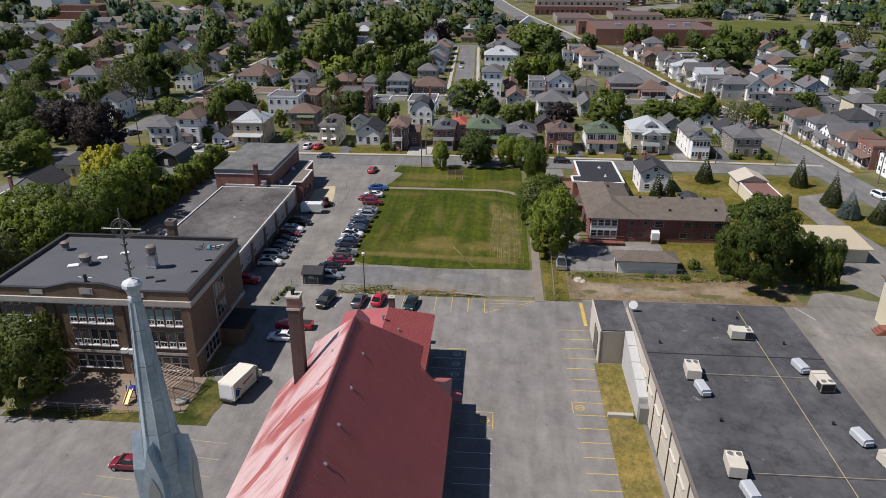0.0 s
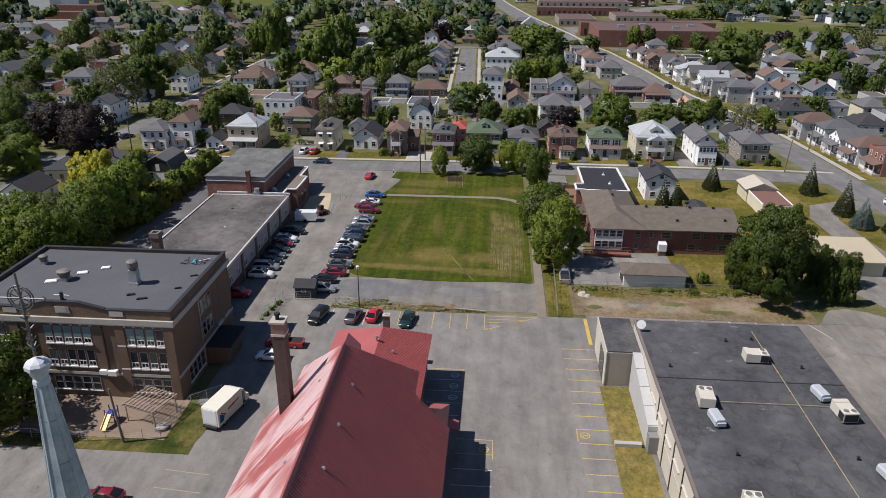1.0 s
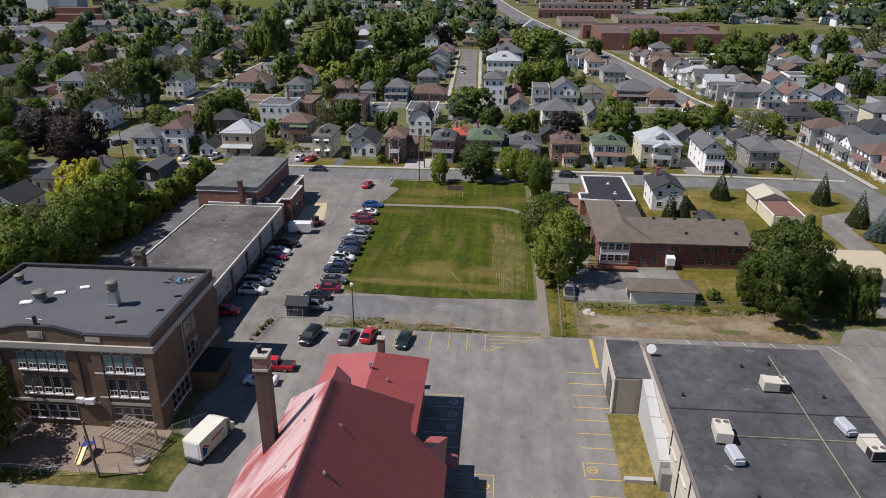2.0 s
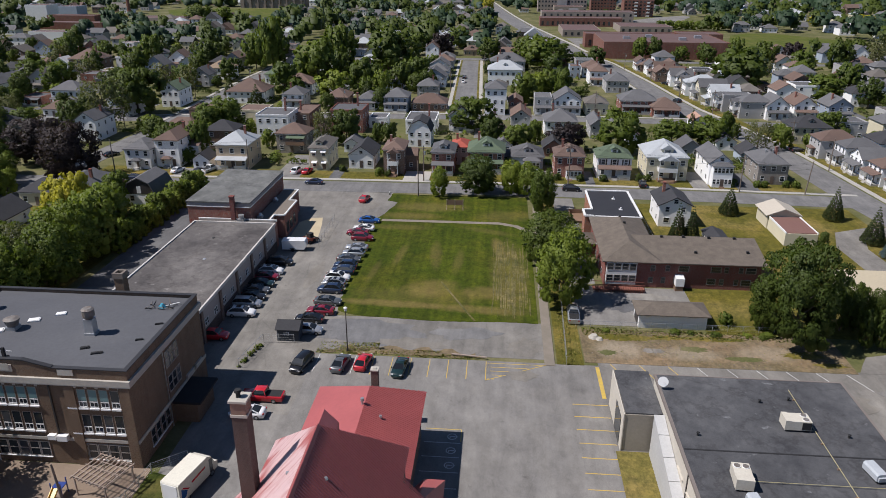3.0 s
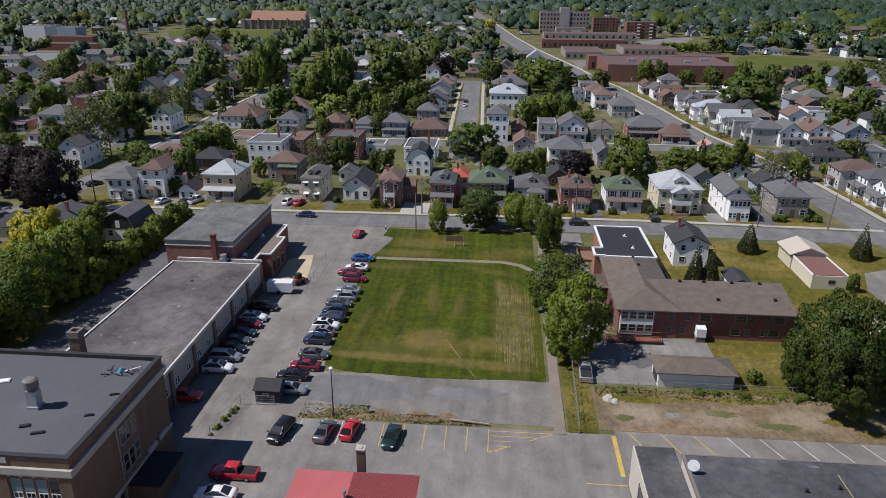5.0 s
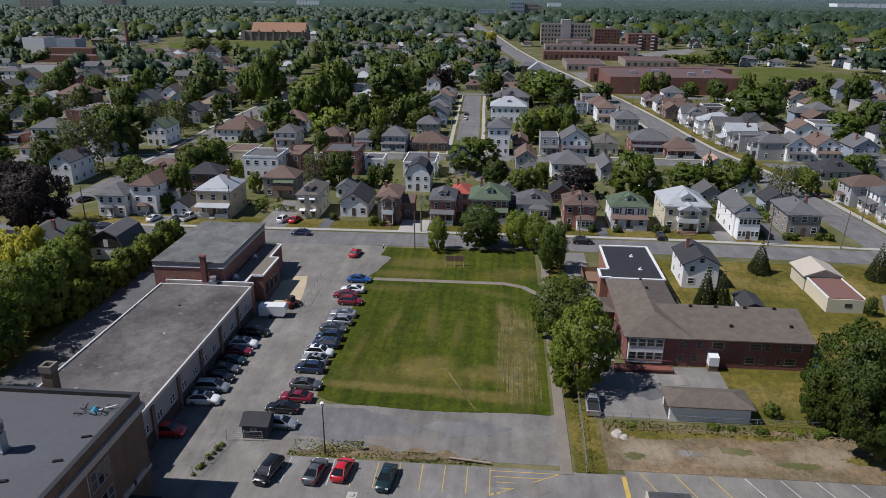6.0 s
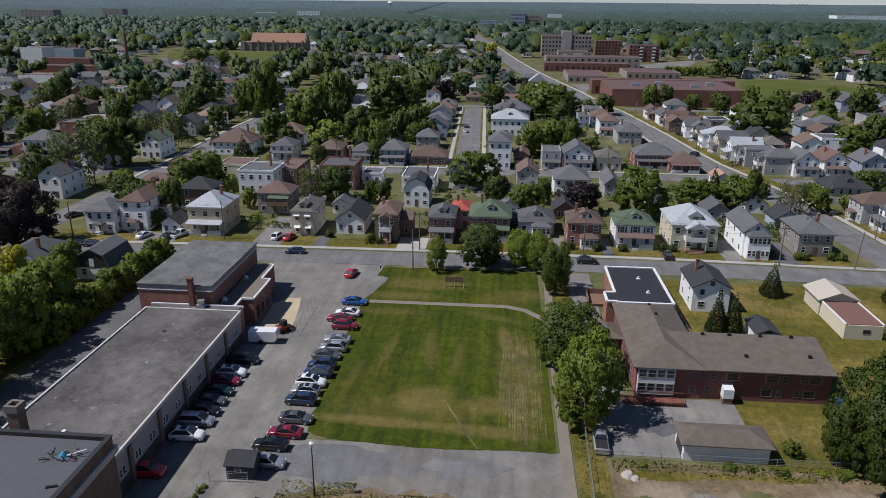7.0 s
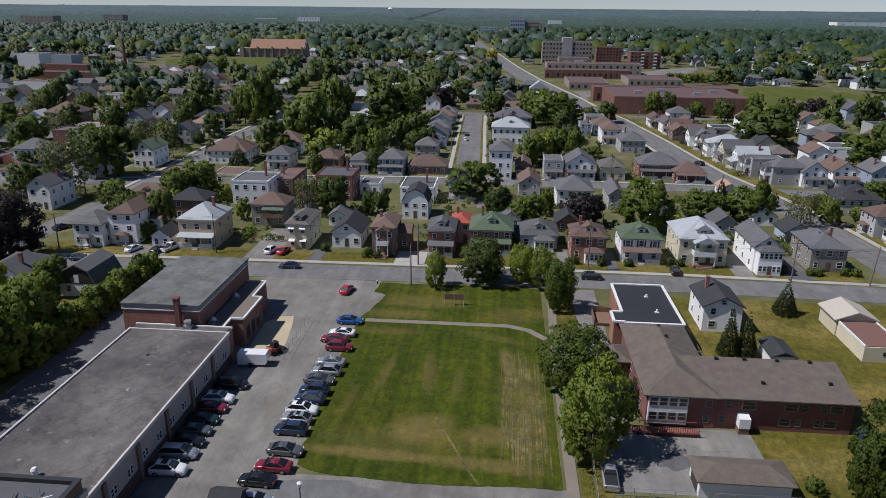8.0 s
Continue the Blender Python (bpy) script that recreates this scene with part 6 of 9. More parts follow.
def hvac(x, y, rot, label="cream rooftop air handling unit with two fans"):
    ob = thing("rooftop_unit", x, y, 7.0, rot, label, "air conditioner", "rooftop units")
    part("casing", Geo().box(-1.5, 1.3, -0.85, 0.85, 0.25, 1.35).box(-1.5, -0.9, -0.85, 0.85, 1.35, 1.45), mat("unit_cream", (0.6, 0.56, 0.47), (0.5, 0.46, 0.38), 0.6, 0.6, 5), ob)
    part("curb", Geo().box(-1.3, 1.1, -0.7, 0.7, 0, 0.25), BLACK, ob)
    part("grille", Geo().box(1.3, 1.36, -0.75, 0.75, 0.35, 1.25).box(0.3, 1.25, -0.9, -0.85, 0.35, 1.25), BLACK, ob, "black condenser grille")
    for dy in (-0.42, 0.42):
        f = part("fan_guard", Geo().cone(0.75, dy, 1.35, 1.42, 0.36, 0.36, 14), TRIM, ob)
        part("fan", Geo().cone(0.75, dy, 1.42, 1.45, 0.31, 0.31, 14), RUST, f)
    return ob


UNIT = hvac(33.4, 80.9, 0)
for x, y, r in ((24.7, 71.3, 85), (39.4, 69.6, -85), (24.7, 54.0, 85), (40.6, 55.2, -80)):
    copy_thing(UNIT, pose(x, y, 7.0, 0, 0, r))
HOODM = mat("duct_white", (0.46, 0.49, 0.51), (0.38, 0.4, 0.42), 0.5, 0.6, 5)
hood = thing("intake_hood", 25.0, 67.6, 7.0, 8, "pale metal air intake hood on the roof", "ventilator", "rooftop units")
part("casing", Geo().along_y([(-0.6, 0.25), (0.6, 0.25), (0.6, 0.85), (0.44, 1.05), (-0.44, 1.05), (-0.6, 0.85)], -1.15, 1.1), HOODM, hood)
part("mouth", Geo().box(-0.48, 0.48, -1.33, -1.15, 0.3, 0.75), HOODM, hood)
part("stand", Geo().box(-0.48, 0.48, -0.95, 0.95, 0, 0.25), BLACK, hood)
for x, y, r in ((38.3, 73.4, 10), (25.1, 50.3, 8), (39.4, 59.6, 12)):
    copy_thing(hood, pose(x, y, 7.0, 0, 0, r))
GAS = mat("gas_pipe_yellow", (0.42, 0.37, 0.2), (0.32, 0.28, 0.15), 0.6, 0.6, 5)
gas = thing("gas_pipe", 35.2, 45.0, 7.0, 0, "yellow gas pipe running across the roof on blocks", "pipe")
part("main_pipe", Geo().tube((0, -14, 0.2), (0, 43.2, 0.2), 0.04, 0.04, 6), GAS, gas)
for x0, x1, y in ((-9.2, 4.3, 26.3), (-9.0, 4.5, 8.4), (-1.5, 0, 35.2)):
    part("branch_pipe", Geo().tube((x0, y, 0.2), (x1, y, 0.2), 0.03, 0.03, 6), GAS, gas)
for i in range(14):
    part("pipe_block", Geo().box(-0.16, 0.16, -0.08, 0.08, 0, 0.15), WOOD, gas, m=at(0, -12 + i * 4.1, 0))
for x, y in ((25.6, 62.0), (22.3, 78.6), (38.5, 79.5), (37.7, 62.3), (31.0, 85.5), (34.5, 86.2)):
    tagged(part("roof_vent", Geo().cone(0, 0, 0, 0.35, 0.12, 0.12, 8).cone(0, 0, 0.35, 0.45, 0.2, 0.14, 8), BLACK, m=at(x, y, 7.0)), "small black pipe vent on the hall roof", "vent")
dish = thing("satellite_dish", 20.3, 87.6, 5.4, 0, "white satellite dish on a short mast", "satellite dish")
part("mast", Geo().tube((0, 0, 0), (0, 0, 2.6), 0.05, 0.05, 6).tube((0, 0, 0.3), (0.6, -0.4, 0), 0.03, 0.03, 5), STEEL, dish)
g = Geo()
g.cone(0, 0, 0.0, 0.16, 0.2, 0.62, 16)
part("reflector", g, TRIM, dish, m=pose(0, -0.1, 2.6, 70, 0, -10))
part("feed_arm", Geo().tube((0, 0, 2.5), (0.1, -0.75, 2.75), 0.02, 0.02, 5), STEEL, dish)

# ---- the brick residence, shop, garage, sheds ----
RES_ROOF = mat("residence_shingle", (0.168, 0.14, 0.112), (0.118, 0.098, 0.08), 0.9, 0.8, 6, 0.8, 0.5, 0.4)
res = thing("residence", 24.0, 131.2, 0, 0, "two-storey red brick residence with a brown hipped roof", "residence")
part("wall", Geo().box(-4.6, 4.8, 0.2, 22.4, 0, 5.0).box(4.8, 23.0, 0.3, 10.0, 0, 5.0), RES_BRICK, res)
part("roof_wing", Geo().hip(-5.2, 5.4, -0.5, 23.0, 4.95, 2.05), RES_ROOF, res)
part("roof_main", Geo().along_x([(-0.4, 4.95), (10.5, 4.95), (10.5, 5.12), (8.5, 6.95), (-0.4, 5.12)], 1.0, 23.4), RES_ROOF, res)
part("gable_end", Geo().along_x([(0.3, 5.0), (10.0, 5.0), (8.4, 6.75)], 22.9, 23.0), RES_BRICK, res)
sun_room = part("sun_room", Geo().box(-4.4, 0.9, -0.35, 0.2, 0.7, 4.9), TRIM, res, "white glazed sun room, two storeys")
for z in (1.3, 3.5):
    for i in range(4):
        window(res, -3.75 + i * 1.32, -0.37, z, 1.15, 1.25, sill=False)
for x, w in ((3.2, 0.9), (5.8, 0.8), (8.6, 1.9), (14.2, 1.9), (16.0, 0.8), (18.5, 0.8), (20.2, 1.9)):
    window(res, x + 0.6, 0.3 if x > 4 else 0.2, 3.25, w, 1.15)
for x, w in ((3.0, 0.9), (5.2, 0.8), (7.4, 0.8), (13.6, 1.6), (15.4, 0.8), (17.9, 0.8), (19.6, 1.8)):
    window(res, x + 0.6, 0.3 if x > 4 else 0.2, 0.9, w, 1.2)
for y in (4.0, 8.0, 12.5):
    window(res, -4.6, y, 3.2, 1.1, 1.2, -90)
    window(res, -4.6, y, 0.8, 1.1, 1.2, -90)
part("entry_box", Geo().along_x([(-1.15, 1.0), (0.3, 1.0), (0.3, 2.75), (-1.15, 2.45)], 7.75, 9.25), TRIM, res, "white boxed-in back entry")
part("entry_stair", Geo().box(7.8, 9.2, -1.05, 0.3, 0.0, 1.0), WOOD, res)
for x, y, z in ((6.4, 7.9, 6.85), (10.4, 8.0, 6.87), (15.0, 8.0, 6.87), (19.6, 8.0, 6.87), (11.6, 3.0, 5.85), (20.8, 3.4, 5.95), (0.6, 14.5, 7.0), (0.4, 19.0, 6.6), (-0.6, 2.8, 5.9)):
    part("roof_vent", Geo().box(-0.22, 0.22, -0.2, 0.2, -0.3, 0.35), BLACK, res, m=at(x, y, z))
part("side_wing", Geo().box(-9.0, -4.6, 13.5, 19.0, 0, 2.8), RES_BRICK, res)
part("side_roof", Geo().hip(-9.4, -4.3, 13.1, 19.4, 2.8, 1.0), RES_ROOF, res)
ramp = thing("wooden_ramp", 21.8, 129.4, 0, 0, "red-brown wooden ramp with railings along the wall", "ramp")
part("deck", Geo().box(-4.6, 4.4, -0.75, 0.75, 0.45, 0.6), WOOD_RED, ramp)
for s in (-0.75, 0.7):
    part("handrail", Geo().box(-4.6, 4.4, s, s + 0.06, 1.45, 1.55), WOOD_RED, ramp)
for i in range(30):
    part("baluster", Geo().box(-0.03, 0.03, -0.75, -0.7, 0.0, 1.5), WOOD_RED, ramp, m=at(-4.5 + i * 0.305, 0, 0))
binn = thing("recycling_bin", 48.3, 130.9, -0.05, 0, "blue plastic wheeled bin by the wall", "bin")
part("body", Geo().cone(0, 0, 0.1, 1.3, 0.4, 0.5, 8), paint("bin_blue", (0.02, 0.08, 0.35), 0.4, 0, 0.1), binn)
part("lid", Geo().box(-0.5, 0.5, -0.5, 0.5, 1.3, 1.4), paint("bin_lid_blue", (0.02, 0.07, 0.3), 0.4, 0, 0.1), binn)

shop = thing("shop", 25.0, 155.0, 0, 0, "low orange brick building with a black roof and white coping", "building")
out = [(-4.9, 0), (4.8, 0), (4.6, 18), (-4.9, 18), (-4.9, 4.6), (-6.8, 4.6), (-6.8, 0.4), (-4.9, 0.4)]
part("wall", Geo().prism(out, 0, 4.7), brick_wall("shop_brick", (0.36, 0.13, 0.07), (0.3, 0.105, 0.06), (0.32, 0.25, 0.2)), shop)
part("roof", Geo().prism([(x * 0.97, y * 0.98 + 0.2) for x, y in out], 4.7, 4.85), mat("roof_black", (0.028, 0.029, 0.034), (0.04, 0.04, 0.045), 0.8, 0.3, 3), shop)
for p, q in zip(out, out[1:] + out[:1]):
    part("coping", strip([p, q], 0.45, 5.05), TRIM, shop)
for x, y in ((0.6, 12.0), (1.2, 5.0)):
    part("roof_vent", Geo().box(-0.35, 0.35, -0.3, 0.3, 4.85, 5.0).cone(0, 0, 5.0, 5.4, 0.16, 0.16, 8), TRIM, shop, m=at(x, y, 0))
deck = thing("timber_deck", 18.0, 166.5, 0, 0, "brown timber deck with a railing beside the shop", "deck")
part("floor", Geo().box(-1.9, 1.8, -2.6, 2.6, 0.5, 0.62), WOOD, deck)
for b in ((-1.9, -1.82, -2.6, 2.6), (-1.9, 1.8, 2.52, 2.6)):
    part("railing", Geo().box(*b, 0.6, 1.6), WOOD, deck)
part("skirt", Geo().box(-1.85, 1.75, -2.55, 2.5, 0, 0.5), WOOD, deck)

house(38.6, 163.6, 6.8, 9.5, 5.0, "gable", "black", "white", "low")
gar = thing("garage", 28.3, 116.0, 0, 0, "low white garage with a brown shingled roof", "garage")
part("wall", Geo().box(-5.3, 5.3, 0, 4.4, 0, 2.4), TRIM, gar)
part("roof", Geo().hip(-5.8, 5.8, -0.45, 4.9, 2.35, 1.0), RES_ROOF, gar)
part("side_door", Geo().box(-5.36, -5.3, 0.8, 3.6, 0.1, 2.1), TRIM_DARK, gar)

tan = thing("tan_garage", 62.0, 156.0, 0, 0, "cream double garage with a pale and a brown roof", "garage")
CREAM = WALL["cream"]
part("wall", Geo().box(-3.3, 3.4, 8.4, 15.2, 0, 3.2).along_y([(-3.3, 3.2), (3.4, 3.2), (0, 4.5)], 8.4, 15.2), CREAM, tan)
part("pale_roof", Geo().along_y([(-3.8, 3.0), (0.05, 4.5), (3.9, 3.0), (3.9, 3.18), (0.05, 4.7), (-3.8, 3.18)], 8.0, 15.6), mat("roof_pale_tan", (0.5, 0.45, 0.37), (0.44, 0.39, 0.32), 0.8), tan)
part("lean_to", Geo().box(-3.1, 3.4, -1.8, 8.3, 0, 2.7), CREAM, tan)
part("brown_roof", Geo().box(-2.9, 3.2, -1.6, 8.25, 2.7, 2.85), mat("roof_red_brown", (0.2, 0.105, 0.085), (0.165, 0.09, 0.075), 0.9), tan)
for x in (3.2, -3.15):
    part("verge", Geo().box(x, x + 0.25, -1.8, 8.3, 2.7, 3.0), TRIM, tan)
window(tan, 0.6, -1.8, 1.2, 1.2, 0.7, dark=True)
sh2 = thing("small_garage", 44.6, 150.0, 0, 0, "small white garage with a dark roof", "garage")
part("wall", Geo().box(-1.9, 1.9, 0, 6, 0, 2.3), TRIM, sh2)
part("roof", Geo().along_y([(-2.2, 2.2), (0, 3.0), (2.2, 2.2), (2.2, 2.35), (0, 3.18), (-2.2, 2.35)], -0.3, 6.3), ROOF["black"], sh2)
big = thing("low_cream_building", 65.0, 123.6, 0, 0, "low cream building with a tan metal roof", "building")
part("wall", Geo().box(-5.2, 5.6, 0.3, 9.8, 0, 2.9), CREAM, big)
part("roof", Geo().along_x([(-0.3, 2.8), (10.4, 3.5), (10.4, 3.7), (-0.3, 3.0)], -5.6, 6.2), mat("roof_tan_metal", (0.5, 0.43, 0.3), (0.44, 0.38, 0.27), 0.6), big)
eb = thing("cream_building", 66.0, 88.0, 0, 0, "cream sided building with wooden steps", "building")
part("wall", Geo().box(-4.4, 6, 0, 13, 0, 7.5), CREAM, eb)
part("roof", Geo().hip(-4.9, 6.5, -0.5, 13.5, 7.5, 2.2), RES_ROOF, eb)
part("door", DOOR_MESH, None, eb, m=at(-4.4, 8.5, 1.0, -90, 1, 1, 2.1))
part("steps", Geo().box(-5.8, -4.4, 7.6, 9.4, 0, 1.0).box(-6.2, -5.8, 7.6, 9.4, 0, 0.6).box(-6.6, -6.2, 7.6, 9.4, 0, 0.3), WOOD_RED, eb)
house(-84.7, 167.4, 7.6, 9.6, 2.7, "gambrel", "grey", "white", name="barn", plain=True, group="outbuildings")
house(-101.0, 172.5, 12.0, 8.0, 3.0, "hip", "grey", "redbrick", "-")

# ---- yard furniture, vehicles and small things of the car parks ----
shed = thing("garden_shed", -31.6, 106.7, 0, 0, "dark blue-grey wooden shed with a pitched roof", "shed")
SHED = mat("shed_boards", (0.06, 0.068, 0.08), (0.048, 0.055, 0.065), 0.8, 0.5, 5)
part("wall", Geo().box(-1.7, 1.7, 0, 2.9, 0, 2.1).along_x([(0, 2.1), (2.9, 2.1), (1.45, 2.9)], -1.7, 1.7), SHED, shed)
part("roof", Geo().along_x([(-0.3, 1.98), (1.45, 2.9), (3.2, 1.98), (3.2, 2.1), (1.45, 3.06), (-0.3, 2.1)], -1.9, 1.9), ROOF["black"], shed)
window(shed, -0.2, 0, 1.1, 0.8, 0.5)


def step_van(x, y, rot):
    ob = thing("delivery_van", x, y, 0, rot, "cream box delivery van with blue and red stripes", "van")
    w = mat("van_cream", (0.74, 0.71, 0.6), (0.68, 0.65, 0.54), 0.4, 0.5, 4)
    part("box_body", Geo().along_y([(-3.3, 0.55), (1.9, 0.55), (1.9, 2.95), (1.7, 3.05), (-3.2, 3.05), (-3.3, 2.9)], -1.15, 1.15), w, ob)
    part("cab", Geo().along_y([(1.9, 0.5), (3.4, 0.5), (3.45, 1.35), (2.9, 1.55), (2.45, 2.6), (1.9, 2.85)], -1.08, 1.08), w, ob)
    part("windscreen", Geo().along_y([(2.93, 1.6), (2.98, 1.62), (2.53, 2.58), (2.48, 2.56)], -0.95, 0.95), CAR_GLASS, ob)
    part("chassis", Geo().box(-3.2, 3.2, -0.9, 0.9, 0.35, 0.58), BLACK, ob)
    for s in (-1, 1):
        part("cab_door", Geo().box(1.95, 2.55, s * 1.08 - 0.02, s * 1.08 + 0.02, 0.7, 2.4), CAR_GLASS, ob, "open dark cab doorway")
        part("blue_stripe", Geo().along_y([(-3.0, 0.9), (-2.3, 0.9), (-2.0, 1.5), (-2.9, 2.2)], s * 1.155 - 0.01, s * 1.155 + 0.01), CAR_PAINT["blue"], ob)
        part("red_stripe", Geo().along_y([(-2.8, 2.2), (-1.9, 1.5), (-1.6, 1.5), (-2.5, 2.2)], s * 1.156 - 0.01, s * 1.156 + 0.01), CAR_PAINT["red"], ob)
        part("lettering_bar", Geo().along_y([(-1.2, 1.75), (1.2, 1.95), (1.2, 2.2), (-1.2, 2.0)], s * 1.157 - 0.008, s * 1.157 + 0.008), CAR_PAINT["red"], ob)
        for u in (-2.0, 2.3):
            wh = part("wheel", TYRE, None, ob, m=at(u, s * 0.98, 0.4, 0, 1.2, 1.2, 1.2))
            part("rim", RIM_MESH, None, wh)
    part("rear_door", Geo().box(-3.34, -3.3, -0.9, 0.9, 0.8, 2.8), TRIM, ob)
    part("bumper", Geo().box(-3.65, -3.3, -1.0, 1.0, 0.4, 0.6), BLACK, ob)
    return ob


step_van(-33.2, 73.9, 76)
trl = thing("cargo_trailer", -40.6, 143.2, 0, 3, "white enclosed cargo trailer", "trailer")
part("body", Geo().along_y([(-2.4, 0.45), (2.0, 0.45), (2.4, 1.0), (2.4, 2.0), (2.2, 2.3), (-2.4, 2.3)], -1.05, 1.05), CAR_PAINT["white"], trl)
part("drawbar", Geo().tube((2.3, 0, 0.5), (3.4, 0, 0.5), 0.06, 0.06, 6), BLACK, trl)
for s in (-1, 1):
    part("wheel", TYRE, None, trl, m=at(-0.3, s * 1.08, 0.33))
    part("mudguard", Geo().box(-0.8, 0.2, s * 1.15 - 0.12, s * 1.15 + 0.12, 0.7, 0.76), BLACK, trl)
skid = thing("skid_loader", -38.6, 147.4, 0, 60, "small orange skid steer loader", "loader")
ORANGE = paint("paint_orange", (0.4, 0.07, 0.03), 0.4)
part("body", Geo().along_y([(-1.3, 0.4), (0.8, 0.4), (0.9, 0.9), (0.3, 1.1), (-1.3, 1.25)], -0.6, 0.6), ORANGE, skid)
part("cab", Geo().box(-0.5, 0.6, -0.5, 0.5, 1.1, 2.1), BLACK, skid)
for s in (-1, 1):
    part("lift_arm", Geo().tube((-1.1, s * 0.72, 1.4), (1.5, s * 0.72, 0.6), 0.1, 0.08, 6), ORANGE, skid)
    for u in (-0.75, 0.55):
        part("wheel", TYRE, None, skid, m=at(u, s * 0.75, 0.36, 0, 1.1, 1.2, 1.1))
part("bucket", Geo().along_y([(1.5, 0.2), (2.2, 0.15), (1.6, 0.8)], -0.85, 0.85), BLACK, skid)

lamp = thing("lamp_post", -21.9, 104.6, 0, 0, "tall dark lamp post with a small white head", "lamp post")
part("pole", Geo().cone(0, 0, 0, 6.9, 0.1, 0.06, 8).cone(0, 0, 0, 0.5, 0.2, 0.16, 8), TRIM_DARK, lamp)
part("lamp_head", Geo().cone(0, 0, 6.8, 7.3, 0.2, 0.28, 10).cone(0, 0, 7.3, 7.45, 0.3, 0.1, 10), TRIM, lamp)


def pole(x, y, h, arm=True, lean=0.0, light=False):
    ob = thing("utility_pole", x, y, 0, 0, "weathered wooden utility pole" + (" with a street lamp" if light else " with crossarm and cables"), "utility pole", "utility poles")
    part("post", Geo().tube((0, 0, -0.2), (lean, 0, h), 0.17, 0.11, 8), POLEWOOD, ob)
    if arm:
        part("crossarm", Geo().box(-1.1 + lean, 1.1 + lean, -0.07, 0.07, h - 0.9, h - 0.75), POLEWOOD, ob)
        part("transformer", Geo().cone(0.35 + lean, 0, h - 2.4, h - 1.5, 0.24, 0.24, 10), STEEL, ob)
    if light:
        part("lamp_arm", Geo().tube((lean, 0, h - 1.2), (lean - 2.2, 0.3, h - 0.4), 0.05, 0.04, 6), STEEL, ob)
        part("lamp_head", Geo().box(lean - 2.8, lean - 2.1, 0.15, 0.45, h - 0.5, h - 0.35), STEEL, ob)
    return ob


POLES = [(-111.3, 194.3, 9.8), (-68.0, 196.0, 9.5), (-19.8, 192.8, 9.6), (18.0, 193.2, 11.1), (60.8, 190.9, 9.6), (76.6, 190.2, 8.8)]
for i, (x, y, h) in enumerate(POLES):
    pole(x, y, h, i in (2, 3, 4), 0.6 if i == 5 else 0.0, i == 0)
pole(-103.6, 191.4, 9.6, False)
pole(-19.8, 180.2, 9.1, False)
pole(91.6, 213, 9.2, False)
pole(96.8, 175.5, 9.4, True)
pole(-43.6, 67.4, 7.6, False, -0.5)
for x, y in ((-125.5, 240), (-126.0, 300), (-112.8, 330), (-22.5, 330), (-6.5, 300), (-9.0, 380), (90.0, 238), (80.0, 290), (75.4, 325), (70.6, 365), (64.5, 405), (35, 283), (-60, 283)):
    pole(x, y, 9.0, True)
cables = thing("overhead_cables", 0, 191, 0, 0, "thin black overhead cables along the street", "cables")
for (x0, y0, h0), (x1, y1, h1) in zip(POLES, POLES[1:]):
    for dz, dy in ((0.85, 0.0), (2.2, 0.05), (0.8, 0.8)):
        g = Geo()
        pts = [(x0 + (x1 - x0) * k / 8, y0 - 191 + (y1 - y0) * k / 8 + dy, (h0 - dz) + (h1 - h0) * k / 8 - 1.0 * (1 - (k / 4 - 1) ** 2)) for k in range(9)]
        ring = lambda p: [(p[0], p[1] + 0.018 * a, p[2] + 0.018 * b) for a, b in ((1, 0), (0, 1), (-1, 0), (0, -1))]
        g.add([c for p in pts for c in ring(p)], [(4 * k + i, 4 * k + (i + 1) % 4, 4 * k + 4 + (i + 1) % 4, 4 * k + 4 + i) for k in range(8) for i in range(4)])
        part("cable", g, BLACK, cables)

perg = thing("pergola", -42.4, 72.6, 0, -18, "weathered timber pergola with open slats", "pergola")
GREYWOOD = mat("timber_grey", (0.36, 0.29, 0.24), (0.27, 0.21, 0.17), 0.9, 0.6, 6)
for x in (-2.2, 2.2):
    for y in (-1.9, 1.9):
        part("post", Geo().box(x - 0.07, x + 0.07, y - 0.07, y + 0.07, 0, 2.5), GREYWOOD, perg)
for y in (-1.9, 0.0, 1.9):
    part("beam", Geo().box(-2.5, 2.5, y - 0.05, y + 0.05, 2.35, 2.55), GREYWOOD, perg)
for i in range(9):
    part("slat", Geo().box(-0.05, 0.05, -2.3, 2.3, 2.55, 2.7), GREYWOOD, perg, m=at(-2.3 + i * 0.575, 0, 0))
for i in range(5):
    part("lath", Geo().box(-2.5, 2.5, -0.04, 0.04, 2.7, 2.76), GREYWOOD, perg, m=at(0, -2.0 + i * 1.0, 0))
slide = thing("play_slide", -47.0, 70.6, 0, 0, "yellow plastic slide on a small play tower", "slide")
SLIDE = paint("plastic_yellow", (0.7, 0.42, 0.02), 0.4, 0, 0.1)
part("chute", Geo().along_x([(-1.6, 0.2), (0.2, 1.3), (0.2, 1.4), (-1.6, 0.32)], -0.3, 0.3), SLIDE, slide)
part("chute_side", Geo().along_x([(-1.6, 0.2), (0.2, 1.3), (0.2, 1.6), (-1.6, 0.5)], -0.36, -0.3), SLIDE, slide)
part("chute_side", Geo().along_x([(-1.6, 0.2), (0.2, 1.3), (0.2, 1.6), (-1.6, 0.5)], 0.3, 0.36), SLIDE, slide)
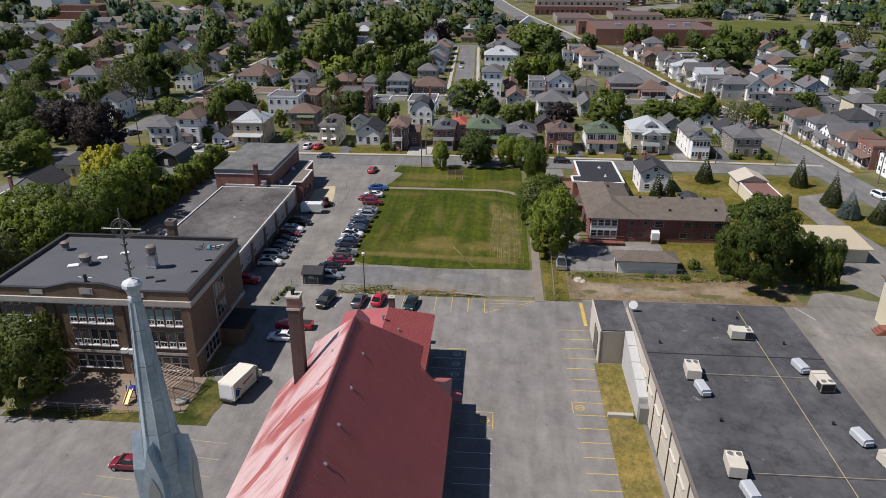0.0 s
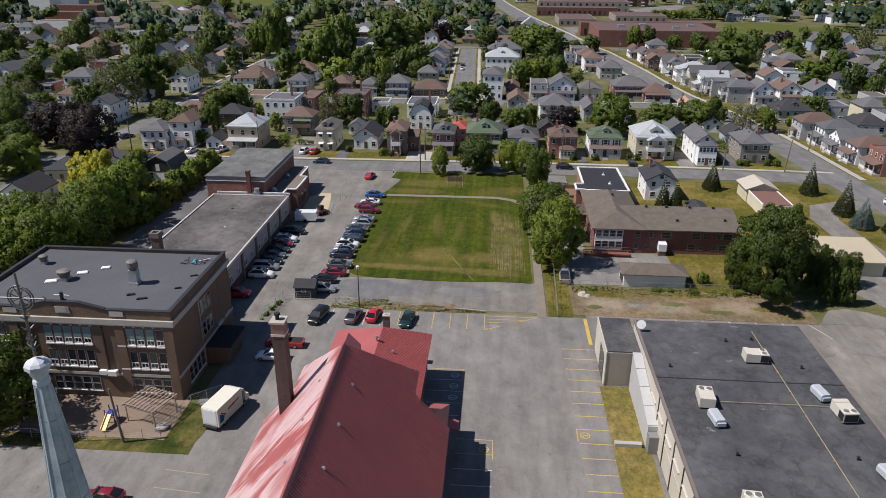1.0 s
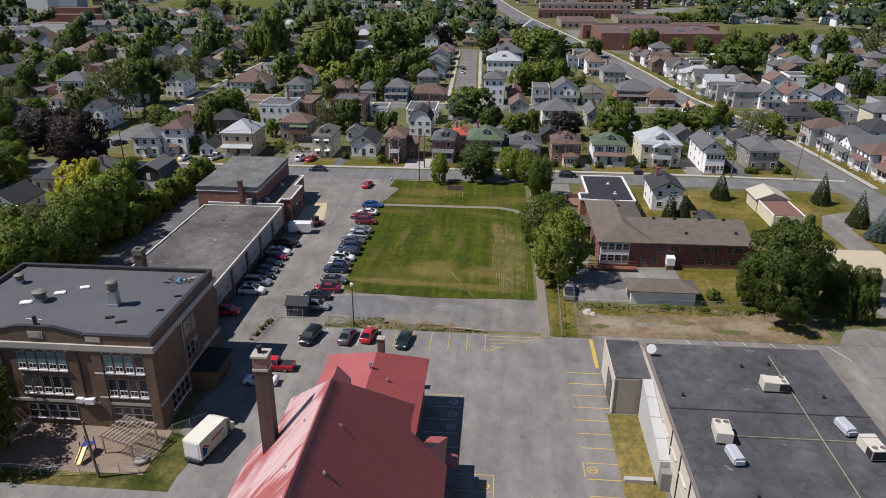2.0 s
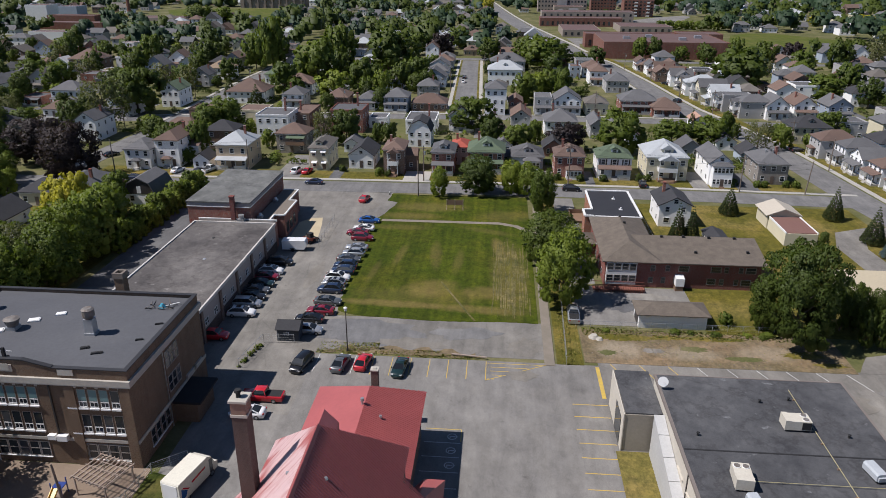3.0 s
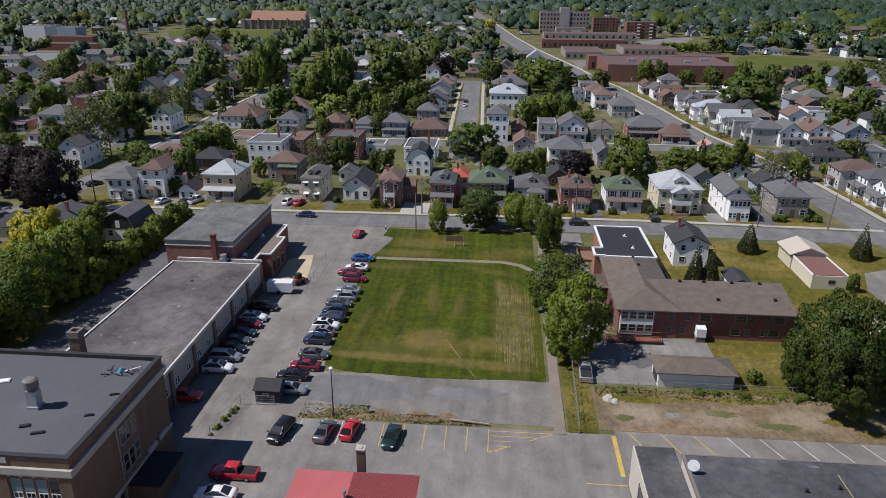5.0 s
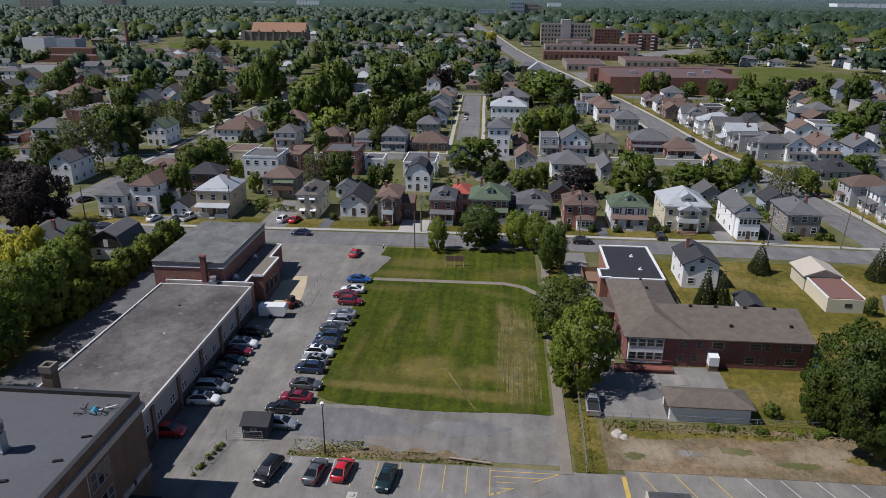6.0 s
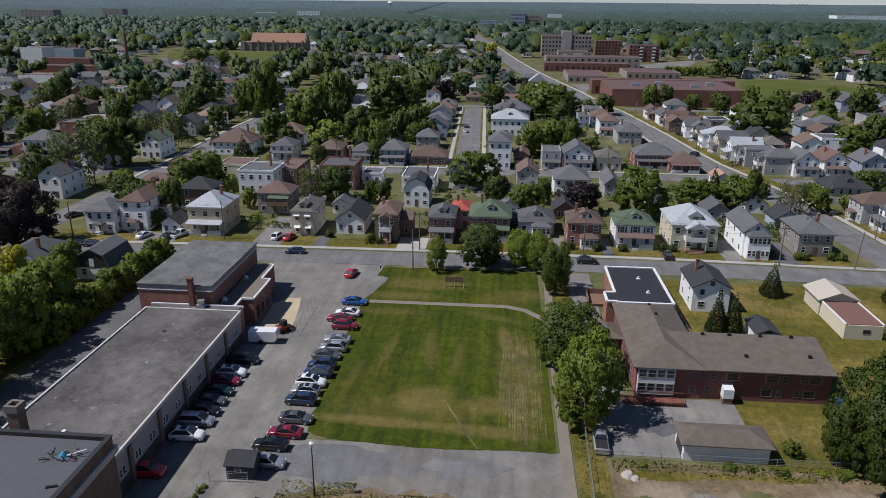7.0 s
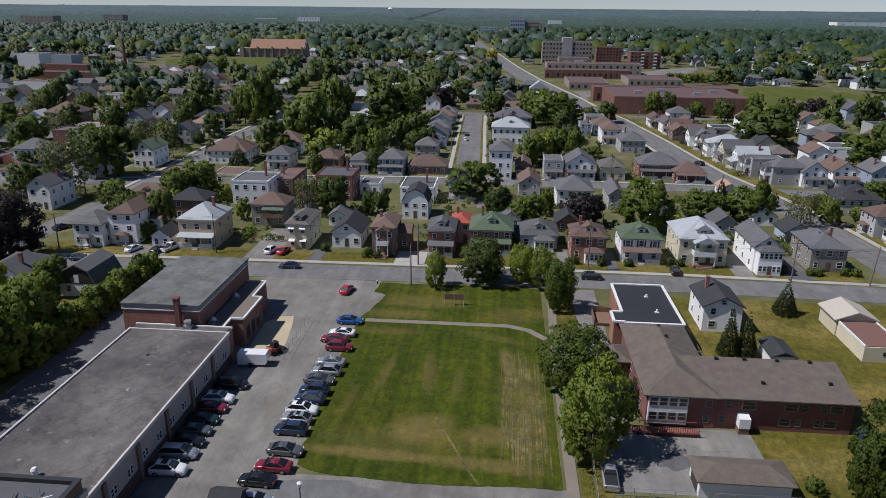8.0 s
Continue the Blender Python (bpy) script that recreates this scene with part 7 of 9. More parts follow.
part("tower", Geo().box(-0.6, 0.6, 0.2, 1.4, 1.2, 1.3).box(-0.6, -0.5, 0.2, 0.3, 0, 2).box(0.5, 0.6, 0.2, 0.3, 0, 2).box(-0.6, -0.5, 1.3, 1.4, 0, 2).box(0.5, 0.6, 1.3, 1.4, 0, 2), paint("plastic_blue", (0.03, 0.06, 0.25), 0.4, 0, 0.1), slide)
tyre = thing("sand_box", -40.2, 70.4, 0, 0, "round sandbox with a pale rim", "sandbox")
part("rim", Geo().cone(0, 0, 0, 0.4, 0.9, 0.85, 14), RUST, tyre)
part("lid", Geo().cone(0, 0, 0.4, 0.5, 0.7, 0.6, 14), CONCRETE, tyre)


def fence(pts, h, label, gap=2.4, wire=True, material=None, rails=(0.95,)):
    """Posts with rails; a wire fence also has thin strands."""
    ob = thing("fence", *pts[0], 0, 0, label, "fence", "fences")
    material = material or STEEL
    o = Vector((*pts[0], 0))
    for p, q in zip(pts, pts[1:]):
        p, q = Vector((*p, 0)) - o, Vector((*q, 0)) - o
        n = max(1, round((q - p).length / gap))
        for i in range(n + 1):
            c = p.lerp(q, i / n)
            part("post", POST_THIN if wire else POST_WOOD, None, ob, m=at(c.x, c.y, 0, 0, 1, 1, h))
        for k in rails:
            part("rail", Geo().tube(p + Vector((0, 0, h * k)), q + Vector((0, 0, h * k)), 0.025 if wire else 0.05, None, 5), material, ob)
        if wire:
            for k in (0.2, 0.4, 0.6, 0.8):
                part("wire", Geo().tube(p + Vector((0, 0, h * k)), q + Vector((0, 0, h * k)), 0.008, None, 3), material, ob)
    return ob


PICKET = Geo().prism([(-0.06, -0.02), (0.06, -0.02), (0.06, 0.02), (-0.06, 0.02)], 0, 1.05).mesh("picket", LEAN_W)
POST_THIN = Geo().cone(0, 0, 0, 1, 0.035, 0.035, 6).mesh("post", STEEL)
POST_WOOD = Geo().box(-0.06, 0.06, -0.06, 0.06, 0, 1).mesh("post", WOOD)
fence([(-62, 67.3), (-48, 67.2), (-39.5, 68.6), (-38.6, 75.5)], 1.5, "chain-link fence round the school yard")
pick = thing("picket_fence", -62.3, 69.7, 0, 0, "low weathered white picket fence in the school yard", "fence", "fences")
for p, q, n in (((0, 0), (4.0, 0.0), 14), ((4.0, 0.0), (5.0, 7.0), 24)):
    for i in range(n):
        part("picket", PICKET, None, pick, m=at(p[0] + (q[0] - p[0]) * i / n, p[1] + (q[1] - p[1]) * i / n, 0))
    for z in (0.3, 0.8):
        part("rail", Geo().tube((*p, z), (*q, z), 0.04, None, 4), LEAN_W, pick)
fence([(-38.6, 75.6), (-35.4, 78.2)], 1.5, "chain-link fence beside the school")
fence([(-36.5, 98.5), (-35.2, 106.0), (-30.5, 106.2)], 1.6, "bent chain-link fence overgrown with weeds")
fence([(10.6, 103.4), (11.4, 131.0), (11.8, 150)], 1.5, "chain-link fence along the footpath")
fence([(13.0, 115.4), (44.0, 115.6)], 1.2, "chain-link fence behind the yard")
fence([(32.5, 131), (32.2, 178.5)], 1.4, "wire fence between the gardens")
fence([(49.5, 139.0), (57.5, 139.0)], 1.5, "brown wooden garden fence", 1.8, False, WOOD, (0.3, 0.9))
fence([(-36.2, 145), (-36.4, 160.5)], 1.6, "chain-link fence round the play patch")
brd = thing("notice_board", -10.1, 171.0, 0, 0, "brown wooden notice board on three posts", "sign")
for x in (-1.9, 0.0, 1.9):
    part("post", Geo().box(x - 0.07, x + 0.07, -0.07, 0.07, 0, 2.4).tube((x, 0, 1.0), (x, -0.8, 0), 0.05, 0.05, 5), GREYWOOD, brd)
for x in (-0.95, 0.95):
    part("board", Geo().box(x - 0.85, x + 0.85, -0.04, 0.04, 1.1, 2.3), WOOD, brd)
part("wooden_bar", Geo().tube((0, 0, 0), (5.2, -0.6, 0), 0.12, 0.12, 8), GREYWOOD, None, m=at(-6.2, 104.6, 0.35))
tagged(bpy.data.objects["wooden_bar"], "long grey timber barrier lying by the weeds", "barrier")
hyd = thing("fire_hydrant", -26.9, 180.2, 0, 0, "small dark fire hydrant with white cap", "hydrant")
part("barrel", Geo().cone(0, 0, 0, 0.75, 0.14, 0.14, 8), BLACK, hyd)
part("cap", Geo().cone(0, 0, 0.75, 0.95, 0.17, 0.06, 8), TRIM, hyd)
part("outlet", Geo().tube((-0.25, 0, 0.5), (0.25, 0, 0.5), 0.07, 0.07, 6), TRIM, hyd)

# weeds, hedges and stones
rg = random.Random(2)
WEED = {"green": leaf("weed_green", (0.12, 0.145, 0.03), (0.17, 0.185, 0.05), 0.4, True), "dry": leaf("weed_dry", (0.25, 0.21, 0.08), (0.34, 0.28, 0.13), 0.4, True)}


def weeds(n, x0, x1, y0, y1, h, dry, label, lumps=9):
    """Tufts of upright blades gathered round a few thicker spots."""
    got = {"green": [], "dry": []}
    spots = [(rg.uniform(x0, x1), rg.uniform(y0, y1)) for _ in range(lumps)]
    for i in range(n):
        if rg.random() < 0.6:
            cx, cy = rg.choice(spots)
            x, y = min(max(rg.gauss(cx, (x1 - x0) * 0.04 + 0.4), x0), x1), min(max(rg.gauss(cy, (y1 - y0) * 0.14 + 0.1), y0), y1)
        else:
            x, y = rg.uniform(x0, x1), rg.uniform(y0, y1)
        a, k, z = rg.uniform(0, math.tau), rg.uniform(0.05, 0.16), h * rg.uniform(0.4, 1.3)
        dx, dy = k * math.cos(a), k * math.sin(a)
        lx, ly = rg.uniform(-0.2, 0.2) * z * 2, rg.uniform(-0.2, 0.2) * z * 2
        got["dry" if rg.random() < dry else "green"] += [(x - dx, y - dy, 0, 0, 0, 1), (x + dx, y + dy, 0, 0, 0, 1), (x + dx + lx, y + dy + ly, z, 0, 0, 1), (x - dx * 0.3 + lx, y - dy * 0.3 + ly, z * 1.1, 0, 0, 1)]
    for k, p in got.items():
        if p:
            tagged(new("weeds", cards_mesh("weeds", np.array(p), WEED[k])), label, "weeds", kind="stuff")


for n, x0, x1, y1, dry in ((1100, -26.5, -17.5, 107.2, 0.35), (620, -17.5, -7.5, 105.6, 0.55), (240, -7.5, -1.6, 104.8, 0.5)):
    weeds(n, x0, x1, 103.8, y1, 0.15, dry, "tall yellow-green weeds on the strip", 7)
weeds(2600, 14, 50, 112.6, 115.2, 0.17, 0.2, "green weeds along the garden fence", 14)
weeds(900, 14, 52, 104.4, 112, 0.09, 0.5, "dry weeds scattered over bare earth", 12)
weeds(900, 10.2, 13.0, 103.6, 132, 0.16, 0.4, "rough weeds along the footpath", 10)
for i in range(8):
    bush(rg.uniform(14.5, 45), rg.uniform(113.4, 115.2), rg.uniform(0.8, 2.0), rg.uniform(0.4, 0.8), rg.choice(("mid", "light")), "clump of weeds by the fence")
for i in range(7):
    bush(-36.6 + i * 0.2, 98.8 + i * 1.0 + rg.uniform(-0.4, 0.4), rg.uniform(0.5, 1.0), rg.uniform(0.4, 0.9), "light", "weeds growing through the fence")
for i in range(20):
    bush(-75.6 - (i % 2) * 1.0, 140 + i * 2.2, 4.6, 4.2 + (i * 3 % 4) * 0.6, ("light", "light", "mid")[i % 3], "tall leafy hedge along the alley")
rg = random.Random(8)
st = Geo()
for i in range(260):
    x, y, r = rg.uniform(14, 51), rg.uniform(104.6, 114.2), rg.uniform(0.04, 0.14)
    st.cone(x, y, 0.02, 0.05 + r * 0.7, r, r * 0.5, 5)
tagged(part("stones", st, GRAVEL), "pale stones scattered over bare earth", "stones", kind="stuff")
for x, y, s in ((15.5, 112.0, 1.0), (16.3, 111.4, 0.7)):
    tagged(part("boulder", Geo().cone(0, 0, 0, 0.5 * s, 0.9 * s, 0.5 * s, 7), STONE, m=at(x, y, 0.03)), "pale broken concrete lump", "rubble")
# the dense wood west of the school
rg = random.Random(12)
for i in range(16):
    x, y = -80.0 - (i % 3) * 5.0 + rg.uniform(-1.5, 1.5), 86 + (i // 3) * 9.0 + rg.uniform(-2, 2)
    tree(x, y, rg.uniform(10, 13.5), rg.uniform(11, 14), ("mid", "light", "mid", "olive", "mid")[i % 5], "near" if i % 3 == 0 or i > 12 else "mid")
for x, y, w, h, k in ((-79.5, 137, 10, 13.5, "light"), (-82.5, 146, 11, 11.5, "light"), (-92.5, 152, 10, 12.5, "yellow"), (-88.0, 160, 8, 8.0, "light"), (-125.5, 168, 11, 9, "mid"), (-90.5, 168, 7, 8, "mid")):
    tree(x, y, w, h, k, "mid")
house(-101.0, 128.2, 9.0, 9.0, 6.0, "flat", "grey", "white", "-")
house(-99.5, 116.5, 9.5, 6.5, 3.2, "gable", "grey", "bluegrey", "-")
house(-108.5, 164.5, 8.5, 8.0, 3.3, "hip", "black", "cream", "-")
house(-108.5, 146.5, 8.0, 9.5, 3.0, "gable", "black", "white", "-")
house(-99.0, 166.0, 8.0, 8.0, 4.2, "gable", "grey", "white", "-")
sheet("west_yards", -113.5, -76.5, 84, 180, 0.021, GRASS, "back gardens west of the alley", "grass")
sheet("driveway", -103.5, -97.0, 139, 163, 0.045, LOT, "asphalt yard between the gardens", "driveway")
tree(-88.5, 146, 7, 12, "yellow", "mid")
tree(-83.5, 138, 8, 11, "light", "mid")
for x, y in ((61.0, 192.6 + 4), (66.5, 195.4), (68.4, 195.6), (74.0, 196.2), (76.5, 196.0), (27.6, 197.2), (37.0, 198.6), (39.2, 198.4), (-43.0, 200.2), (-32.3, 199.0), (-29.8, 196.6), (15.6, 197.4), (21.5, 197.0), (-80.5, 199.0), (-84.0, 199.5)):
    bush(x, y, 2.2, 1.9, ("mid", "dark")[int(x) % 2])
bush(-32.6, 196.6, 1.8, 2.4, "light", "pale flowering garden shrub")
bush(37.3, 118.3, 2.2, 2.2, "mid")
for x in (56.0, 58.2, 59.5):
    tree(x, 112.0, 2.6, 6.5, "dark", "mid")
tree(66.3, 153.6, 2.2, 3.6, "dark", "mid")

# ---- houses along the streets ----
house(-99.8, 197.3, 7.2, 9.0, 5.5, "hip", "grey", "white", "stoop")
house(-92.4, 199.9, 6.7, 14.0, 7.6, "hip", "brown", "white", "stoop,wing")
house(-82.2, 198.0, 4.5, 6.0, 3.0, "gable", "black", "white", name="garage", plain=True)
house(-73.8, 199.8, 9.1, 11.0, 6.8, "hip", "silver", "beige", "porch")
house(-62.3, 218.1, 9.1, 8.0, 5.9, "hip", "brown", "greybrick", "awning")
house(-49.7, 200.8, 5.4, 12.0, 6.1, "hip", "taupe", "cream", "shades,dormer")
house(-38.4, 203.3, 7.0, 11.0, 3.9, "gable", "black", "white", "-")
house(-28.6, 198.6, 5.5, 10.0, 6.8, "hip", "brown", "brownbrick", "balcony,wing")
house(-25.0, 229.3, 7.1, 9.0, 4.8, "gambrel", "black", "white", "-")
house(-15.3, 200.0, 6.1, 10.0, 6.0, "hip", "grey", "redbrick", "porch,dormer")
house(-11.3, 209.9, 4.5, 8.0, 5.1, "hip", "red", "grey", "-")
house(-3.7, 203.0, 9.8, 11.0, 5.6, "hip", "green", "redbrick", "porch,dormer")
house(7.7, 207.6, 8.9, 10.0, 3.3, "hip", "grey", "bluegrey", "sunporch,wing,dormer")
house(18.7, 199.8, 7.8, 9.0, 5.8, "hip", "brown", "redbrick", "sunporch,dormer")
house(30.6, 200.4, 9.0, 9.0, 5.5, "hip", "green", "white", "porch,brownporch,dormer,shutters")
house(44.2, 199.6, 10.6, 13.0, 6.2, "hip", "silver", "cream", "balcony,bigdormer")
house(57.2, 196.6, 5.7, 14.0, 6.0, "gable", "grey", "white", "doublesunporch")
house(71.0, 198.1, 7.6, 12.0, 5.4, "hip", "grey", "greybrick", "vents")
house(-74.5, 239.0, 10.8, 12.0, 6.8, "flat", "grey", "white", "-")
house(-67.6, 247.7, 6.4, 16.0, 5.6, "flat", "brown", "brownbrick", "-")
house(-51.4, 246.2, 10.9, 12.0, 7.4, "flat", "grey", "redbrick", "-")
house(-42.2, 254.2, 6.1, 8.0, 3.4, "flat", "grey", "white", "-")
house(-26.5, 245.9, 10.0, 14.0, 4.6, "flat", "grey", "white", "-")
house(6.8, 255.2, 6.5, 12.0, 4.8, "gable", "brown", "grey", "-")
house(19.7, 246.3, 10.4, 12.0, 5.1, "hip", "grey", "white", "-")
house(31.5, 245.2, 4.5, 14.0, 4.5, "gable", "grey", "grey", "-")
house(-102.4, 293.1, 15.3, 14.0, 4.6, "hip", "brown", "white", "-")
house(-80.9, 286.1, 8.5, 10.0, 5.1, "hip", "grey", "white", "porch")
house(-87.1, 314.5, 13.1, 12.0, 4.5, "hip", "brown", "white", "-")
house(-63.7, 286.4, 8.7, 11.0, 4.3, "hip", "brown", "brownbrick", "-")
house(-51.4, 285.2, 6.9, 10.0, 4.2, "hip", "grey", "white", "porch")
house(-40.1, 283.0, 9.3, 10.0, 5.4, "hip", "grey", "bluegrey", "porch")
house(-27.6, 284.5, 13.3, 10.0, 3.0, "hip", "brown", "brownbrick", "-")
house(-2.3, 279.9, 7.6, 10.0, 9.7, "hip", "grey", "white", "-")
house(5.4, 282.5, 5.0, 10.0, 4.7, "gable", "brown", "redbrick", "porch")
house(15.6, 282.0, 6.3, 10.0, 6.4, "flat", "grey", "grey", "porch")
house(24.7, 282.3, 10.0, 12.0, 5.6, "gable", "grey", "white", "porch")
house(35.7, 283.7, 8.3, 10.0, 4.3, "hip", "taupe", "cream", "-")
house(51.8, 287.3, 13.6, 11.0, 4.9, "hip", "grey", "redbrick", "porch")
house(60.9, 282.2, 10.1, 10.0, 3.5, "hip", "brown", "redbrick", "porch")
house(68.3, 262.5, 4.5, 8.0, 3.0, "gable", "peach", "white", "-")
house(-130.8, 226.2, 6.5, 12.0, 6.9, "gable", "grey", "white", "-")
house(-102.2, 229.5, 13.8, 10.0, 3.6, "hip", "brown", "brownbrick", "-")
house(-106.8, 261.3, 10.8, 9.0, 3.8, "flat", "brown", "brownbrick", "-")
house(-170.0, 280.7, 11.8, 10.0, 6.1, "hip", "grey", "white", "porch")
house(-128.8, 283.0, 7.3, 12.0, 6.7, "gable", "green", "white", "-")
house(-142.7, 325.5, 8.5, 10.0, 4.2, "hip", "brown", "brownbrick", "-")
house(-136.1, 330.3, 8.1, 10.0, 5.2, "gable", "grey", "grey", "-")
house(-134.8, 350.2, 11.6, 10.0, 5.3, "hip", "tan", "white", "-")
house(-182.5, 340.7, 14.4, 10.0, 4.5, "flat", "tan", "white", "-")
house(-207.8, 360.6, 15.3, 14.0, 7.1, "hip", "brown", "brownbrick", "-")
house(-219.2, 359.0, 7.6, 8.0, 5.3, "gable", "white", "white", "-")
house(-162.8, 260.1, 8.2, 8.0, 3.0, "hip", "brown", "white", "-")
house(82.4, 348.8, 6.2, 12.0, 5.2, "gable", "grey", "white", "-")
house(75.9, 364.1, 6.3, 10.0, 4.5, "gable", "brown", "brownbrick", "-")
house(75.0, 385.1, 4.8, 10.0, 4.8, "gable", "grey", "white", "-")
house(72.9, 401.5, 6.2, 10.0, 4.4, "gable", "brown", "white", "-")
house(44.3, 351.0, 8.0, 14.0, 6.4, "hip", "brown", "white", "porch")
house(35.6, 372.0, 5.2, 9.0, 5.4, "flat", "brown", "bluegrey", "-")
house(44.6, 376.0, 10.0, 12.0, 4.6, "hip", "brown", "white", "-")
house(50.3, 332.3, 9.6, 14.0, 5.0, "hip", "grey", "grey", "-")
house(1.3, 347.3, 15.7, 12.0, 7.0, "hip", "silver", "white", "-")
house(2.7, 388.3, 17.6, 12.0, 5.4, "hip", "grey", "grey", "-")
house(5.3, 432.5, 21.3, 10.0, 3.9, "hip", "brown", "tan", "-")
house(-18.5, 451.5, 9.6, 8.0, 3.2, "hip", "brown", "tan", "-")
house(-30.7, 339.1, 10.6, 10.0, 4.8, "gable", "grey", "bluegrey", "-")
house(-30.9, 312.8, 8.6, 10.0, 4.8, "hip", "grey", "grey", "-")
house(-30.9, 359.9, 10.0, 10.0, 4.3, "hip", "grey", "bluegrey", "-")
house(-31.5, 378.5, 10.1, 10.0, 4.3, "gable", "grey", "white", "-")
house(-31.0, 395.8, 10.3, 10.0, 4.2, "hip", "brown", "grey", "-")
house(-31.3, 416.8, 9.7, 10.0, 3.2, "hip", "grey", "grey", "-")
house(-66.5, 356.5, 10.7, 10.0, 5.0, "hip", "grey", "grey", "porch")
house(-49.0, 331.5, 9.9, 9.0, 4.0, "hip", "grey", "bluegrey", "-")
house(-69.0, 388.7, 12.3, 10.0, 4.4, "hip", "silver", "white", "-")
house(-45.0, 342.5, 9.5, 9.0, 3.9, "flat", "grey", "grey", "-")
house(-103.4, 340.1, 11.9, 12.0, 4.4, "hip", "green", "white", "-")
house(-107.3, 376.3, 11.1, 12.0, 4.3, "gable", "grey", "grey", "-")

# the row on the far side of the east road
house(98.5, 244.5, 12.0, 10.0, 5.2, "hip", "black", "cream", "-")
house(93.5, 229.5, 8.0, 11.0, 5.6, "hip", "brown", "grey", "stoop", rot=-90)
house(97.0, 220.8, 7.0, 10.0, 5.6, "hip", "grey", "white", "porch", rot=-90)
house(97.5, 211.4, 7.5, 11.0, 4.8, "gable", "grey", "white", "porch", rot=-90)
house(98.3, 202.2, 7.5, 11.0, 5.0, "hip", "brown", "white", "porch", rot=-90)
house(100.0, 192.0, 8.5, 13.0, 6.2, "flat", "brown", "redbrick", "porch", rot=-90)
house(101.0, 180.5, 10.0, 12.0, 5.0, "flat", "grey", "white", "-", rot=-90)
house(87.6, 286.5, 7.5, 11.0, 6.0, "hip", "grey", "grey", "balcony", rot=-90)
house(84.6, 298.2, 7.5, 11.0, 6.2, "flat", "grey", "grey", "balcony", rot=-90)
house(83.0, 308.6, 7.2, 11.0, 5.6, "gable", "silver", "white", "porch", rot=-90)
house(81.3, 320.5, 7.5, 11.0, 5.8, "gable", "grey", "cream", "porch", rot=-90)
house(80.8, 332.0, 8.0, 11.0, 6.0, "hip", "silver", "white", "doublesunporch", rot=-90)
house(79.6, 344.0, 6.5, 9.0, 4.2, "gable", "grey", "cream", "porch", rot=-90)
house(77.0, 355.5, 7.5, 10.0, 5.0, "gable", "grey", "white", "-", rot=-90)
house(76.4, 368.0, 7.5, 10.0, 4.2, "gable", "brown", "white", "porch", rot=-90)
house(74.5, 381.0, 8.0, 10.0, 4.0, "gable", "brown", "white", "porch", rot=-90)
house(71.5, 402.0, 9.0, 10.0, 3.5, "hip", "brown", "brownbrick", "porch", rot=-90)
house(100.5, 281.0, 8.0, 11.0, 5.2, "gable", "grey", "white", "porch")
house(111.0, 283.0, 8.0, 12.0, 5.2, "gable", "brown", "white", "porch")
house(122.5, 281.0, 8.5, 11.0, 5.4, "gable", "grey", "bluegrey", "porch")

# ---- trees ----
tree(-14.6, 180.0, 4.7, 7.8, "light", "near")
tree(-5.1, 183.6, 10.2, 9.7, "dark", "near")
tree(3.2, 184.5, 6.6, 8.8, "light", "near")
tree(7.0, 182.7, 6.5, 8.6, "light", "near")
tree(10.1, 170.8, 6.6, 10.8, "mid", "near")
tree(10.2, 138.5, 10.6, 11.6, "dark", "near")
tree(11.4, 124.1, 10.0, 13.3, "light", "near")
tree(46.4, 113.8, 12.0, 16.5, "dark", "near")
tree(42.8, 117.3, 5.0, 8.9, "dark", "near")
tree(54.8, 117.7, 5.5, 9.0, "dark", "near")
tree(57.6, 118.6, 3.6, 7.6, "dark", "near")
tree(60.4, 119.0, 3.4, 6.8, "dark", "near")
tree(63.0, 119.6, 3.2, 6.4, "dark", "near")
tree(-10.1, 254.5, 15.2, 11.7, "mid", "mid")
tree(36.1, 225.7, 12.6, 14.1, "mid", "mid")
tree(20.2, 228.0, 10.0, 9.0, "purple", "mid")
tree(5.1, 227.3, 9.1, 8.3, "mid", "mid")
tree(-48.2, 231.1, 9.8, 11.3, "dark", "mid")
tree(-55.3, 230.3, 7.9, 11.6, "olive", "mid")
tree(-38.5, 232.3, 4.1, 6.8, "dark", "mid")
tree(-34.7, 230.4, 4.7, 7.4, "dark", "mid")
tree(-91.2, 243.5, 12.2, 12.0, "mid", "mid")
tree(-87.2, 209.7, 6.5, 11.4, "mid", "mid")
tree(-88.4, 203.5, 4.8, 4.8, "mid", "mid")
tree(-118.9, 242.9, 7.2, 5.3, "light", "mid")
tree(-134.9, 268.6, 17.6, 17.6, "dark", "mid")
tree(-132.6, 241.3, 16.2, 18.5, "olive", "mid")
tree(53.8, 238.4, 11.8, 8.5, "mid", "mid")
tree(66.1, 238.7, 11.0, 9.6, "mid", "mid")
tree(78.5, 233.6, 9.4, 9.7, "olive", "mid")
tree(106.0, 346.9, 25.4, 18.8, "dark", "mid")
tree(134.7, 325.3, 16.3, 10.4, "mid", "mid")
tree(161.3, 436.4, 13.4, 12.3, "purple", "mid")
tree(144.4, 376.2, 11.7, 9.1, "mid", "mid")
tree(-54.8, 373.6, 27.8, 23.8, "dark", "mid")
tree(-83.1, 336.1, 20.3, 22.3, "mid", "mid")
tree(-83.5, 381.4, 16.4, 23.9, "mid", "mid")
tree(-115.2, 371.8, 13.9, 26.8, "mid", "mid")
tree(-127.8, 383.9, 12.5, 19.0, "mid", "mid")
tree(-67.2, 302.8, 14.0, 12.7, "light", "mid")
tree(-55.2, 307.5, 8.6, 9.1, "mid", "mid")
